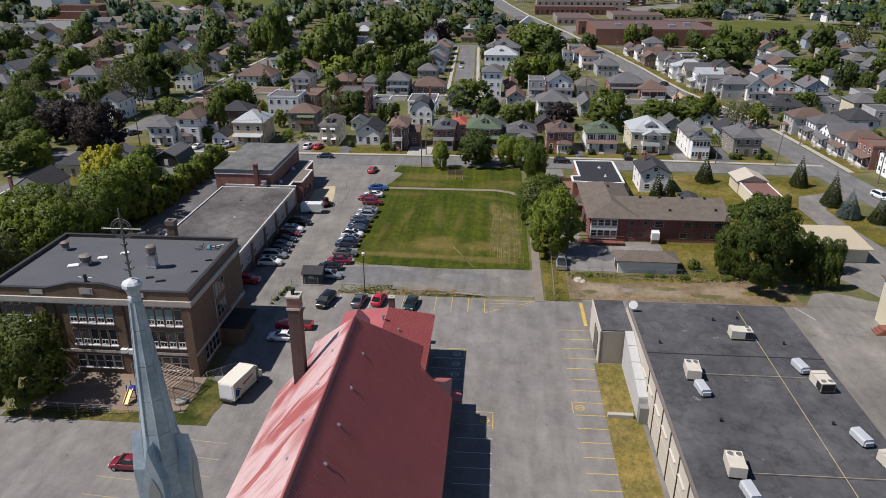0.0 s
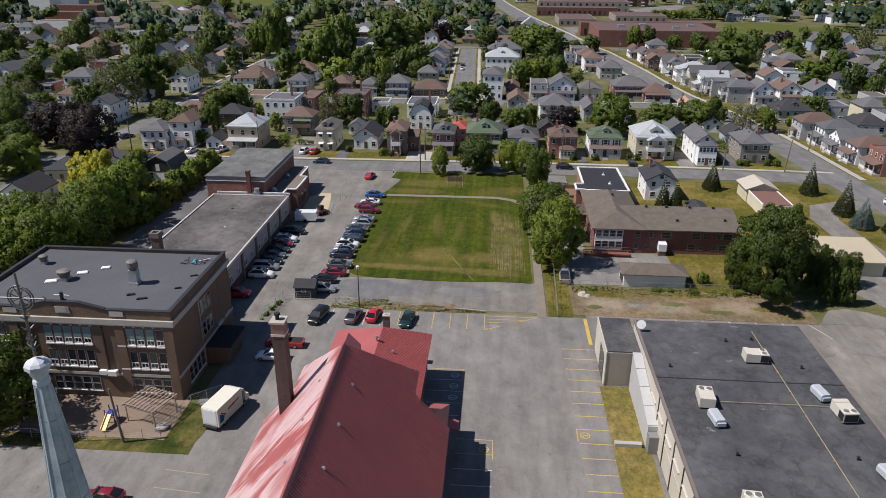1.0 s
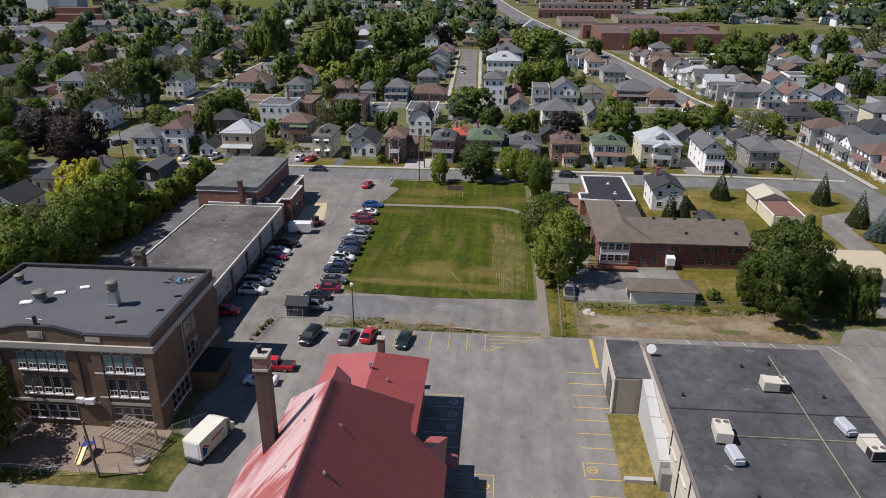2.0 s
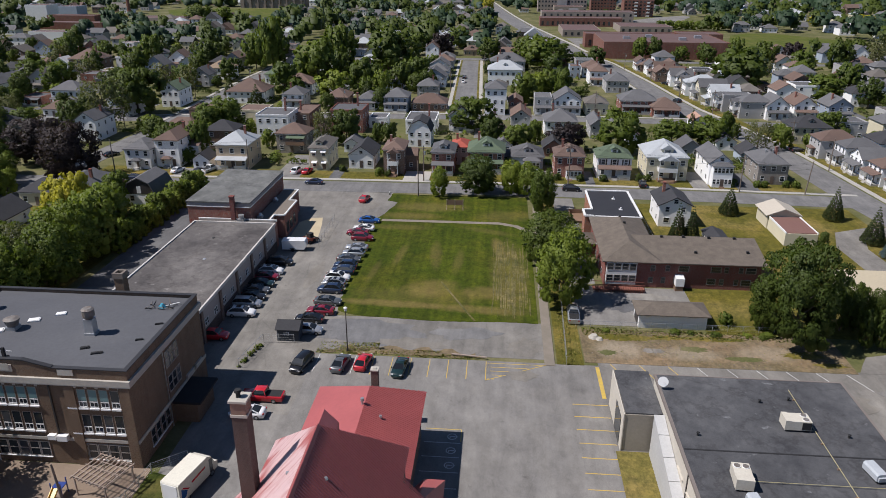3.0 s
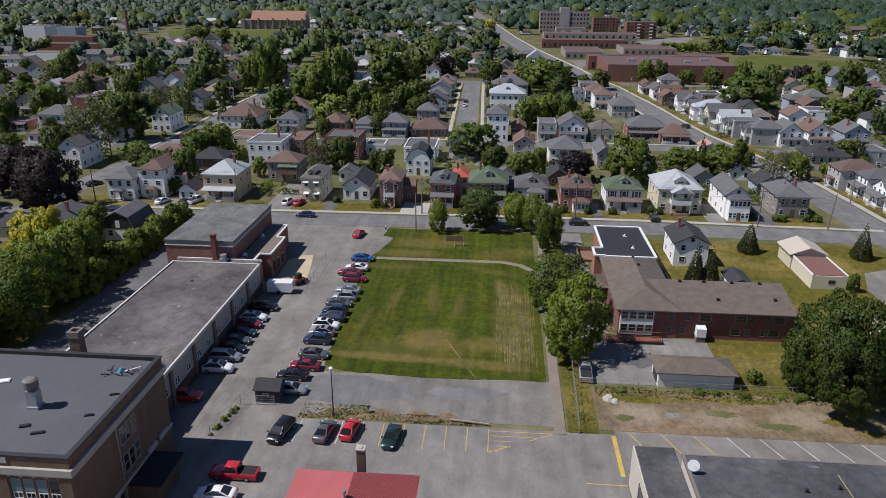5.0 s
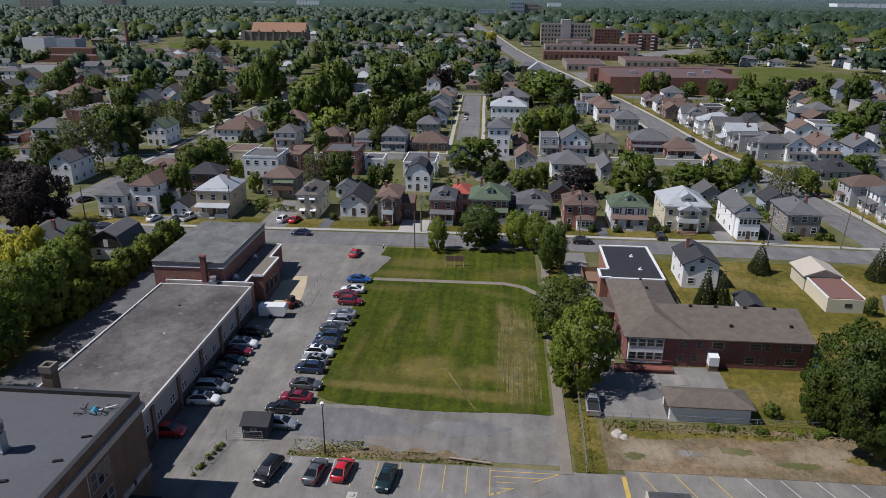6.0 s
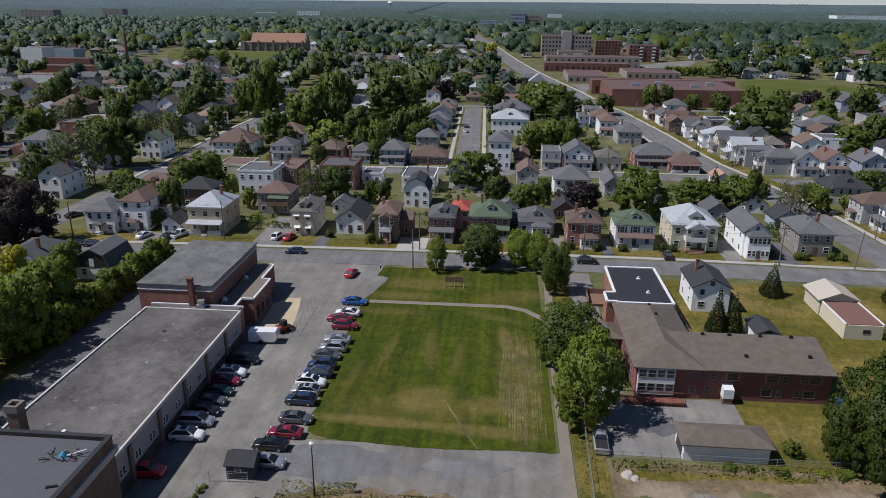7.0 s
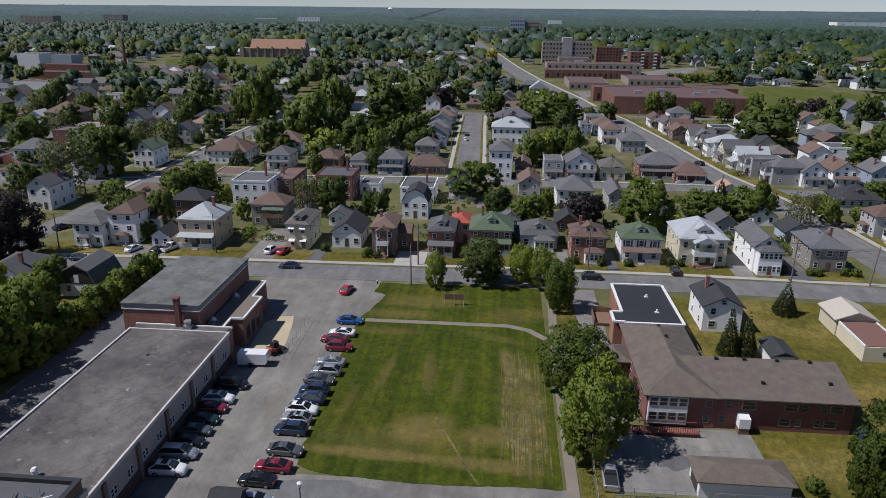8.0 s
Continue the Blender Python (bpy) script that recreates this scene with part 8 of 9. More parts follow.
tree(-49.1, 307.2, 7.7, 12.4, "light", "mid")
tree(20.3, 401.2, 21.9, 15.7, "mid", "mid")
tree(8.9, 302.2, 9.5, 12.5, "mid", "mid")
tree(20.7, 325.0, 6.7, 7.9, "mid", "mid")
tree(29.7, 415.7, 17.5, 11.5, "dark", "mid")
tree(-7.8, 430.6, 12.8, 12.6, "dark", "mid")
tree(-36.4, 453.6, 13.6, 13.6, "purple", "mid")
tree(-28.8, 488.6, 15.7, 13.7, "mid", "mid")
tree(-112.0, 186.2, 14.5, 15.2, "purple", "near")
tree(-129.8, 201.1, 15.5, 13.7, "purple", "near")
tree(-160.2, 240.1, 10.3, 7.9, "mid", "mid")
tree(-199.7, 327.2, 14.4, 10.7, "mid", "mid")
tree(-211.2, 325.6, 14.3, 11.8, "mid", "mid")
tree(-114.5, 308.7, 6.1, 8.6, "spruce", "mid")
tree(53.1, 173.2, 5.2, 7.2, "spruce", "near")
tree(37.2, 154.2, 4.4, 8.8, "spruce", "near")
tree(40.1, 154.5, 4.4, 8.0, "spruce", "near")
tree(75.7, 171.4, 5.1, 8.0, "spruce", "near")
tree(77.7, 157.0, 5.5, 8.2, "spruce", "near")
tree(78.2, 149.2, 5.7, 6.7, "blue", "near")
tree(-176.2, 574.7, 13.5, 12.3, "mid", "mid")
tree(86.5, 441.0, 9.0, 13.0, "dark", "mid")
tree(78.0, 440.5, 9.5, 13.5, "mid", "mid")
tree(102.0, 441.5, 8.5, 8.5, "mid", "mid")
tree(112.5, 426.0, 9.5, 10.5, "dark", "mid")
tree(22.0, 455.0, 14.2, 12.8, "mid", "mid")
tree(-248.9, 660.3, 17.2, 13.3, "mid", "mid")
tree(-265.5, 645.8, 24.1, 16.3, "dark", "mid")
tree(-17.0, 815.0, 13.6, 14.5, "yellow", "mid")
tree(274.5, 691.0, 16.4, 10.3, "yellow", "mid")
tree(317.3, 698.6, 19.4, 9.4, "yellow", "mid")
tree(15.3, 321.3, 9.6, 10.2, "light", "mid")
tree(25.1, 315.6, 7.1, 12.3, "mid", "mid")
tree(20.8, 338.5, 8.3, 8.8, "mid", "mid")
tree(15.6, 346.0, 9.5, 8.5, "olive", "mid")
tree(27.5, 352.0, 9.0, 8.5, "dark", "mid")
tree(25.5, 384.0, 11.0, 10.0, "dark", "mid")
tree(50.7, 413.7, 11.1, 10.7, "dark", "mid")
tree(41.5, 414.0, 8.0, 8.0, "dark", "mid")
tree(-7.3, 379.0, 4.4, 6.6, "dark", "mid")
tree(-6.7, 326.4, 2.8, 5.6, "mid", "mid")
tree(33.9, 321.8, 5.9, 4.6, "dark", "mid")
tree(-2.5, 231.4, 6.8, 9.6, "dark", "mid")
tree(10.9, 237.1, 4.8, 7.6, "mid", "mid")
tree(65.5, 261.9, 3.9, 7.5, "spruce", "mid")
tree(75.1, 254.6, 5.2, 8.0, "mid", "mid")
tree(76.7, 249.7, 3.0, 5.4, "dark", "mid")
tree(87.1, 237.0, 6.0, 7.7, "mid", "mid")
tree(-71.1, 223.5, 4.1, 5.9, "light", "mid")
tree(-30.5, 292.8, 2.5, 7.1, "spruce", "mid")
tree(-188.4, 393.8, 12.9, 15.8, "mid", "mid")
tree(131.9, 385.8, 7.3, 8.4, "olive", "mid")
tree(133.5, 447.0, 9.5, 13.0, "mid", "mid")
tree(114.0, 440.5, 7.8, 10.5, "mid", "mid")
tree(91.8, 417.2, 6.1, 8.6, "dark", "mid")
tree(-60.0, 69.9, 11.2, 11.9, "dark", "near")
tree(83.2, 146.3, 4.8, 6.2, "spruce", "near")

tree(-150, 207, 12, 12, "dark", "near")
tree(-146, 194, 11, 11, "dark", "near")
tree(-160, 222, 13, 12, "dark", "near")
tree(-127, 178, 9, 9, "mid", "near")
tree(-134, 187, 10, 10, "dark", "near")
tree(-121, 172, 6, 7, "light", "near")

# ---- parked cars ----
car(-43.3, 106.6, 2, "suv", "red")
car(-41.6, 114.4, 2, "suv", "white", sunroof=True)
car(-41.9, 117.8, 2, "van", "silver")
car(-41.7, 120.4, 2, "hatch", "black")
car(-42.0, 123.1, 2, "sedan", "grey")
car(-42.0, 125.8, 2, "sedan", "teal")
car(-42.0, 128.8, 2, "sedan", "maroon")
car(-41.9, 131.3, 2, "suv", "white", sunroof=True)
car(-41.5, 135.6, 2, "van", "black")
car(-28.5, 160.4, -2, "sedan", "blue")
car(-28.8, 155.2, 178, "sedan", "white")
car(-29.7, 152.7, 178, "sedan", "maroon")
car(-28.0, 149.6, -2, "suv", "maroon")
car(-28.2, 144.2, 178, "sedan", "silver")
car(-28.2, 141.1, 178, "suv", "silver")
car(-28.6, 138.3, -2, "sedan", "grey", sunroof=True)
car(-28.6, 135.1, 178, "suv", "navy")
car(-28.6, 132.5, 178, "suv", "navy")
car(-28.9, 129.6, -2, "suv", "white", sunroof=True)
car(-29.1, 127.2, 178, "hatch", "silver", sunroof=True)
car(-29.1, 124.5, 178, "suv", "navy")
car(-28.4, 119.8, -2, "sedan", "grey")
car(-28.9, 116.3, 178, "sedan", "maroon")
car(-30.0, 113.4, 178, "sedan", "black")
car(-29.1, 109.7, -2, "hatch", "silver")
car(-27.6, 99.8, 258, "van", "black")
car(-22.0, 100.3, 82, "sedan", "grey")
car(-18.8, 100.9, 82, "hatch", "red")
car(-13.3, 99.8, 264, "sedan", "teal")
car(-30.6, 91.2, 180, "pickup", "red")
car(-31.4, 87.4, 180, "sedan", "white")
car(-40.9, 57.7, 180, "hatch", "maroon")
car(12.9, 118.6, 88, "pickup", "silver")
car(-32.3, 175.3, 80, "hatch", "red")
car(-48.0, 187.8, 180, "sedan", "navy")
car(18.4, 188.0, 0, "suv", "black")
car(-87.9, 195.5, 75, "sedan", "white")
car(-81.8, 195.3, 80, "sedan", "black")
car(-79.5, 197.2, 70, "pickup", "white")
car(-96.4, 187.7, 5, "sedan", "navy")
car(-114.5, 209.9, 60, "sedan", "black")
car(-55.3, 197.8, 80, "suv", "white")
car(-52.3, 197.8, 80, "sedan", "red")
car(-18.3, 366.1, 90, "sedan", "black")
car(-18.1, 352.9, 90, "sedan", "white")
car(-112.3, 194.9, 70, "suv", "black")
car(37.1, 193.8, 85, "suv", "black")
car(71.8, 312.8, 110, "suv", "black")
car(90.8, 234.4, 20, "sedan", "black")
car(76.1, 357.2, 120, "sedan", "black")
car(79.3, 345.7, 120, "sedan", "grey")
car(-9.9, 431.0, 0, "suv", "silver")
car(49.5, 425.0, 0, "suv", "black")
car(39.1, 495.1, 110, "sedan", "grey")

car(91.6, 163.4, -78, "van", "white", "white minivan standing on the east road")

# ---- driveways, wear in the grass ----
for x0, x1, y0, y1, m in ((-60.5, -53.5, 191.8, 216, LOT), (-45.5, -42.4, 191.8, 204, LOT_DARK), (-25.5, -18.5, 191.8, 202, CONCRETE), (22.8, 25.2, 191.8, 206, LOT_DARK), (37.0, 38.6, 191.8, 205, LOT_DARK),
                          (50.0, 54.2, 191.5, 208, LOT), (61.2, 66.6, 191.2, 208, LOT_DARK), (-88.0, -79.5, 191.5, 199, LOT), (11.9, 14.4, 191.8, 206, LOT)):
    sheet("driveway", x0, x1, y0, y1, 0.06, m, "driveway between the houses", "driveway")


def patch(cx, cy, rx, ry, seed, n=26):
    rg = random.Random(seed)
    return [(cx + rx * k * math.cos(math.tau * i / n), cy + ry * k * math.sin(math.tau * i / n)) for i in range(n) for k in (rg.uniform(0.6, 1.1),)]


WORN = lawn("worn_grass", (0.098, 0.1, 0.034), (0.135, 0.125, 0.055), (0.2, 0.168, 0.095), 0, 0.8, 0.8)
wear = Geo()
rg = random.Random(17)
for i in range(150):
    x, y = rg.choice((-0.2, 0.7, 1.5, 2.3, 3.2, 4.0, 4.9, 5.6)) + rg.uniform(-0.4, 0.4), rg.uniform(117, 144)
    n = rg.uniform(2.0, 11.0)
    g = strip([(x, y), (x + rg.uniform(-0.1, 0.1), y + n / 2), (x + rg.uniform(-0.15, 0.15), y + n)], rg.uniform(0.05, 0.2), 0.066 + 0.0001 * i)
    wear.add(g.v, g.f)
tagged(part("tyre_tracks", wear, WORN), "pale tyre tracks worn into the grass", "tracks", kind="stuff")
setting("worn_trail", strip([(-9.9, 130.4), (-8.2, 126.6), (-6.5, 122.8), (-4.6, 118.6), (-3.2, 115.7)], 0.34, 0.074), WORN, "thin trail trodden into the grass", "path")
setting("entrance_apron", Geo().prism([(-27.2, 163.4), (-26.0, 166.2), (-25.4, 169.4), (-24.6, 172.0), (-24.2, 174.6), (-25.6, 175.4), (-27.8, 175.9), (-28.4, 170.0)], 0.0, 0.069), LOT_OLD, "rough gravelled corner of the car park", "car park")

# ---- landmarks beyond the streets ----
FLAT_PANE = Geo().box(-0.5, 0.5, -0.06, 0.0, 0, 1).mesh("window", PANE)
BALCONY = Geo().box(-1.6, 1.6, -1.2, 0, 0, 0.2).box(-1.6, 1.6, -1.2, -1.1, 0.2, 1.2).mesh("balcony", TRIM)


def block(name, x0, x1, y0, y1, z, wall, roof, label, floors=0, cols=0, parapet=0.4):
    w, d = x1 - x0, y1 - y0
    ob = thing(name, (x0 + x1) / 2, y0, 0, 0, label, "building")
    part("wall", Geo().box(-w / 2, w / 2, 0, d, 0, z), wall, ob)
    part("roof", Geo().box(-w / 2 + 0.3, w / 2 - 0.3, 0.3, d - 0.3, z, z + 0.15), roof, ob)
    g = Geo()
    for b in ((-w / 2, w / 2, 0, 0.3), (-w / 2, w / 2, d - 0.3, d), (-w / 2, -w / 2 + 0.3, 0.3, d - 0.3), (w / 2 - 0.3, w / 2, 0.3, d - 0.3)):
        g.box(*b, z, z + parapet)
    part("parapet", g, wall, ob)
    for f in range(floors):
        for c in range(cols):
            part("window", FLAT_PANE, None, ob, m=at(-w / 2 + w * (c + 0.5) / cols, 0, 1.2 + f * z / floors, 0, min(1.8, w / cols * 0.5), 1, z / floors * 0.45))
    return ob


FARBRICK = brick_wall("far_brick", (0.24, 0.095, 0.07), (0.19, 0.075, 0.058), (0.2, 0.14, 0.11))
FARBEIGE = mat("far_beige", (0.33, 0.28, 0.24), (0.27, 0.23, 0.2), 0.9)
FARROOF = mat("far_roof_brown", (0.14, 0.088, 0.08), (0.1, 0.068, 0.064), 0.9, 0.05, 1)
FARCREAM = mat("far_cream", (0.3, 0.255, 0.21), (0.24, 0.2, 0.17), 0.9)
b = block("brick_school", 58.5, 130, 447.5, 501, 9.2, FARBRICK, FARROOF, "long dark red brick school with a brown flat roof")
for x, y in ((-20, 20), (-5, 30), (12, 15), (24, 28)):
    part("roof_unit", Geo().box(x - 2, x + 2, y - 1.5, y + 1.5, 9.3, 10.9), STEEL, b)
block("brick_school_wing", 53.5, 112, 503, 518, 8.4, FARBRICK, FARROOF, "red brick school wing with a flat roof", 1, 9)
block("brick_school_hall", 114, 141, 502, 522, 8.8, FARBRICK, FARROOF, "brick school hall with a brown flat roof")
block("store", 44, 72, 570, 618, 4.6, FARCREAM, FARROOF, "cream roadside store with a maroon flat roof", 1, 6)
block("medical_office", 31, 100, 655, 674, 6.6, FARBRICK, FARROOF, "long low brick office with a brown roof", 1, 16)
block("brown_office", 34, 116, 694, 718, 9.0, FARBEIGE, FARROOF, "brown office block with a flat roof", 2, 14)
block("pale_school_wing", 91, 131, 603, 642, 4.6, FARCREAM, FARROOF, "low pale school wing with a maroon roof", 1, 8)
block("hospital_lobby", 52, 82, 800, 824, 7.0, FARCREAM, FARROOF, "low entrance block of a hospital", 1, 8)
h = block("hospital", 36, 88, 828, 846, 21.5, FARBEIGE, FARROOF, "grey-beige hospital block with rows of windows", 5, 15)
part("tower", Geo().box(-5, 5, -0.8, 12, 0, 26), mat("far_grey_panel", (0.4, 0.38, 0.36), None, 0.9), h)
block("apartment_block", 95, 122, 850, 866, 15.5, FARBRICK, FARROOF, "brick apartment block with balconies", 5, 8)
ap = block("apartment_block", 118, 147, 768, 786, 15.5, FARBRICK, FARROOF, "red brick apartment block with white balconies", 5, 8)
for f in range(5):
    for x in (-3.0, 9.0):
        part("balcony", BALCONY, None, ap, m=at(x, 0, 0.6 + f * 3.1))
cf = thing("stone_church", -262, 850, 0, 0, "far stone building with a long orange-brown roof", "building")
part("wall", Geo().box(-38, 37, 0, 18, 0, 10).along_x([(0, 10), (18, 10), (9, 18.6)], -26, 37), mat("far_stone", (0.26, 0.22, 0.18), (0.2, 0.17, 0.14), 0.95), cf)
part("roof", Geo().along_x([(-0.8, 9.4), (9, 19.0), (18.8, 9.4), (18.8, 9.9), (9, 19.6), (-0.8, 9.9)], -26, 36), mat("far_tile", (0.33, 0.19, 0.12), (0.27, 0.16, 0.1), 0.9), cf)
for i in range(9):
    part("buttress", Geo().box(-0.8, 0.8, -1.2, 0, 0, 9 if i % 2 else 12), bpy.data.materials["far_stone"], cf, m=at(-34 + i * 8.4, 0, 0))
for x0, x1, y0, y1, z, m, l in ((-426, -406, 650, 668, 13.5, TRIM, "white boxy factory building"), (-432, -410, 704, 722, 9, WALL["bluegrey"], "blue-grey clad factory building"), (-398, -355, 636, 650, 6, FARBRICK, "low red brick factory building"), (-372, -318, 580, 594, 5, FARBRICK, "long low red brick factory"),
                                (-332, -306, 507, 520, 5, TRIM, "low white factory shed"), (-310, -270, 620, 645, 6, FARBEIGE, "low beige factory building"), (4, 32, 1490, 1520, 35, WALL["bluegrey"], "tall blue-grey office tower far off"), (33, 60, 1500, 1530, 30, FARBEIGE, "beige office block beside a tower"), (35, 75, 1700, 1740, 24, FARBEIGE, "distant grey office block"),
                                (-52, -22, 1430, 1460, 21, WALL["bluegrey"], "distant blue-grey office block"), (-18, 46, 1180, 1205, 9, TRIM, "distant long white store"), (20, 60, 1330, 1350, 9, WALL["tan"], "distant tan block far off"), (1010, 1300, 2440, 2500, 21, TRIM, "long white distant factory"), (-1060, -985, 1590, 1620, 30, FARBEIGE, "pale slab block far off"), (-640, -570, 2280, 2300, 22, TRIM, "white hall among far woods"), (120, 160, 2300, 2320, 20, TRIM, "white shed among far woods"), (-1180, -1120, 2140, 2170, 26, FARBEIGE, "distant pale tower block"), (-900, -820, 2650, 2680, 12, TRIM, "distant white storage shed"), (95, 150, 2200, 2230, 8, TRIM, "distant white store building")):
    block("distant_building", x0, x1, y0, y1, z, m, FARROOF if z < 20 else GRAVEL_ROOF, l, 5 if z > 20 else 0 if "factory" in l else 1, 8)
st = thing("factory_chimney", -362, 712, 0, 0, "slender brick factory chimney far off", "chimney")
part("shaft", Geo().cone(0, 0, 0, 25, 1.9, 1.2, 10), FARBRICK, st)
wt = thing("water_tower", -560, 3600, 0, 0, "distant pale water tower", "water tower")
part("stem", Geo().cone(0, 0, 0, 38, 5, 3, 10), TRIM, wt)
part("tank", Geo().cone(0, 0, 36, 44, 4, 13, 14).cone(0, 0, 44, 52, 13, 6, 14), TRIM, wt)
TURF = lawn("sports_turf", (0.075, 0.098, 0.016), (0.1, 0.115, 0.024), (0.17, 0.145, 0.055), 0.4, 0.5)
for n, pts in (("far_sports_field", [(146, 497), (158, 545), (172, 592), (190, 612), (214, 606), (240, 570), (252, 545), (214, 476), (176, 472)]), ("far_playing_field", [(-314, 696), (-274, 712), (-218, 728), (-206, 760), (-256, 842), (-340, 826), (-366, 806)])):
    setting(n, Geo().prism(pts, -0.2, 0.05), TURF, "distant mown sports field", "field")
setting("far_car_park_west", Geo().prism([(-210, 740), (-150, 735), (-150, 775), (-215, 780)], -0.2, 0.04), CONCRETE, "pale concrete yard by the stone church", "car park")

# ---- houses and trees that fill the blocks ----
rg = random.Random(21)
ROADS = (MAIN, SECOND, THIRD, EAST, WEST, FOURTH, AVENUE)


def road_gap(x, y):
    best = 1e9
    for pts in ROADS:
        for (ax, ay), (bx, by) in zip(pts, pts[1:]):
            dx, dy = bx - ax, by - ay
            t = max(0, min(1, ((x - ax) * dx + (y - ay) * dy) / (dx * dx + dy * dy)))
            best = min(best, math.hypot(x - ax - t * dx, y - ay - t * dy))
    return best


KEEP = [(46, 146, 440, 570), (138, 250, 476, 612), (25, 135, 560, 722), (30, 150, 765, 870), (100, 190, 650, 790), (-370, -205, 690, 850), (-302, -220, 845, 872), (-435, -300, 575, 728), (-345, -300, 500, 580), (-62, 80, 1500, 1745), (-60, 40, 1175, 1210), (52, 78, 285, 425)]
OPEN = [(-10, 30, 283, 400), (-10, 12, 400, 430), (80, 124, 322, 440), (30, 58, 283, 400), (-75, 80, 200, 268), (88, 140, 255, 322), (-124, -97, 238, 366), (150, 232, 455, 480), (-335, -195, 600, 692), (-300, -215, 800, 848), (-350, -250, 458, 500), (85, 190, 640, 692), (28, 95, 695, 770)]
open_to = lambda x, y: any(a < x < b and c < y < d for a, b, c, d in OPEN)
free = lambda x, y, pad=0: not any(a - pad < x < b + pad and c - pad < y < d + pad for a, b, c, d in KEEP)
seen_from = lambda x, y, pad=25: -0.78 * (y + 8) - pad < x + 5 < 0.6 * (y + 8) + pad
taken = [(o.location.x, o.location.y + 5, 8.5) for o in scene.objects if o.parent is None and o.name.split(".")[0] == "house"]
count = 0
for iy in range(17):
    for ix in range(-34, 27):
        x, y = ix * 14.2 + rg.uniform(-2, 2), 207 + iy * 14.6 + rg.uniform(-3, 3)
        w, d, hh = rg.uniform(7, 10.5), rg.uniform(8, 11), rg.choice((3.2, 5.2, 5.6, 5.8))
        roof, rc, wc = rg.choice(("hip", "hip", "gable", "gable", "flat")), rg.choice(("grey", "grey", "brown", "brown", "taupe", "black", "grey")), rg.choice(("white", "white", "white", "white", "grey", "cream", "brownbrick", "redbrick", "bluegrey"))
        if not seen_from(x, y) or (8 < x < 46 and 292 < y < 396) or road_gap(x, y + 5) < 10 or not free(x, y, 6) or any(math.hypot(x - a, y + 5 - b) < 5.5 + r for a, b, r in taken) or rg.random() < 0.12:
            continue
        if y < 242 and -75 < x < 78:
            w, d, hh, roof, rc = w * 0.62, d * 0.75, 2.7, "gable", rg.choice(("grey", "black", "brown"))
        house(x, y, w, d, hh, roof, rc, wc, "porch" if rg.random() < 0.3 and hh > 3 else "-", plain=True)
        taken.append((x, y + 5, 8.5))
        if y < 340:
            sheet("driveway", x + w / 2 + 0.3, x + w / 2 + 3.1, y - 9, y + 6, 0.06, (LOT, LOT_DARK, CONCRETE)[count % 3], "driveway beside a house", "driveway")
        count += 1
for i in range(15):
    tree(128 + i * 4.9, 634 + (i % 3) * 1.5, 8.0, 7.6, ("mid", "light")[i % 2], "mid", False)
crowns = [(o.location.x, o.location.y) for o in scene.objects if o.parent is None and o.name.split(".")[0] == "tree"]
for i in range(900):
    y = 205 + 250 * rg.random()
    x = rg.uniform(-0.78, 0.6) * (y + 8) - 5
    if road_gap(x, y) < (12.5 if abs(x + 16) < 25 else 8.5) or not free(x, y, 2) or any(math.hypot(x - a, y - b) < r * 0.72 for a, b, r in taken) or any(math.hypot(x - a, y - b) < 8.0 for a, b in crowns):
        continue
    if open_to(x, y) or (-112 < x < -10 and 275 < y < 430 and rg.random() < 0.4):
        continue
    if -75 < x < 80 and y < 268 and rg.random() < 0.72:
        continue
    wd = rg.uniform(3.5, 10) if y < 300 else rg.uniform(5, 14)
    tree(x, y, wd, wd * rg.uniform(0.95, 1.3), rg.choice(("mid", "mid", "dark", "dark", "dark", "olive", "mid", "spruce")) if wd > 6.5 else rg.choice(("mid", "light", "dark")), "mid")
    crowns.append((x, y))


def far_house(walls, roofs, x, y, w, d, h, k):
    a = w / 2
    walls.box(x - a, x + a, y, y + d, 0, h)
    if k == 0:
        roofs.hip(x - a - 0.4, x + a + 0.4, y - 0.4, y + d + 0.4, h, min(w, d) * 0.3)
    elif k == 1:
        roofs.along_y([(x - a - 0.4, h), (x + a + 0.4, h), (x, h + a * 0.8)], y - 0.4, y + d + 0.4)
    else:
        roofs.along_x([(y - 0.4, h), (y + d + 0.4, h), (y + d / 2, h + d * 0.33)], x - a - 0.4, x + a + 0.4)


wall_sets, roof_sets = [Geo() for _ in range(4)], [Geo() for _ in range(4)]
wins = Geo()
spots = []
for iy in range(62):
    y0 = 462 + iy * 19 + iy * iy * 0.12
    for ix in range(-80, 62):
        x, y = ix * 17.5 + rg.uniform(-4, 4), y0 + rg.uniform(-5, 5)
        keep = 0.46 if y < 900 else 0.5 if y < 1400 else 0.2
        if not seen_from(x, y) or rg.random() > keep or road_gap(x, y) < 15 or not free(x, y, 8):
            continue
        w, h = rg.uniform(8, 13), rg.choice((3.2, 3.5, 5.4, 5.8))
        far_house(wall_sets[rg.choice((0, 0, 1, 2, 3))], roof_sets[rg.choice((0, 0, 0, 1, 2, 2, 3))], x, y, w, rg.uniform(8, 11), h, rg.choice((0, 0, 1, 2)))
        if y < 900:
            for k in range(3):
                for z in ((1.0,) if h < 4 else (1.0, 3.8)):
                    wins.box(x - w / 2 + w * (k + 0.5) / 3 - 0.5, x - w / 2 + w * (k + 0.5) / 3 + 0.5, y - 0.05, y, z, z + 1.3)
        spots.append((x, y))
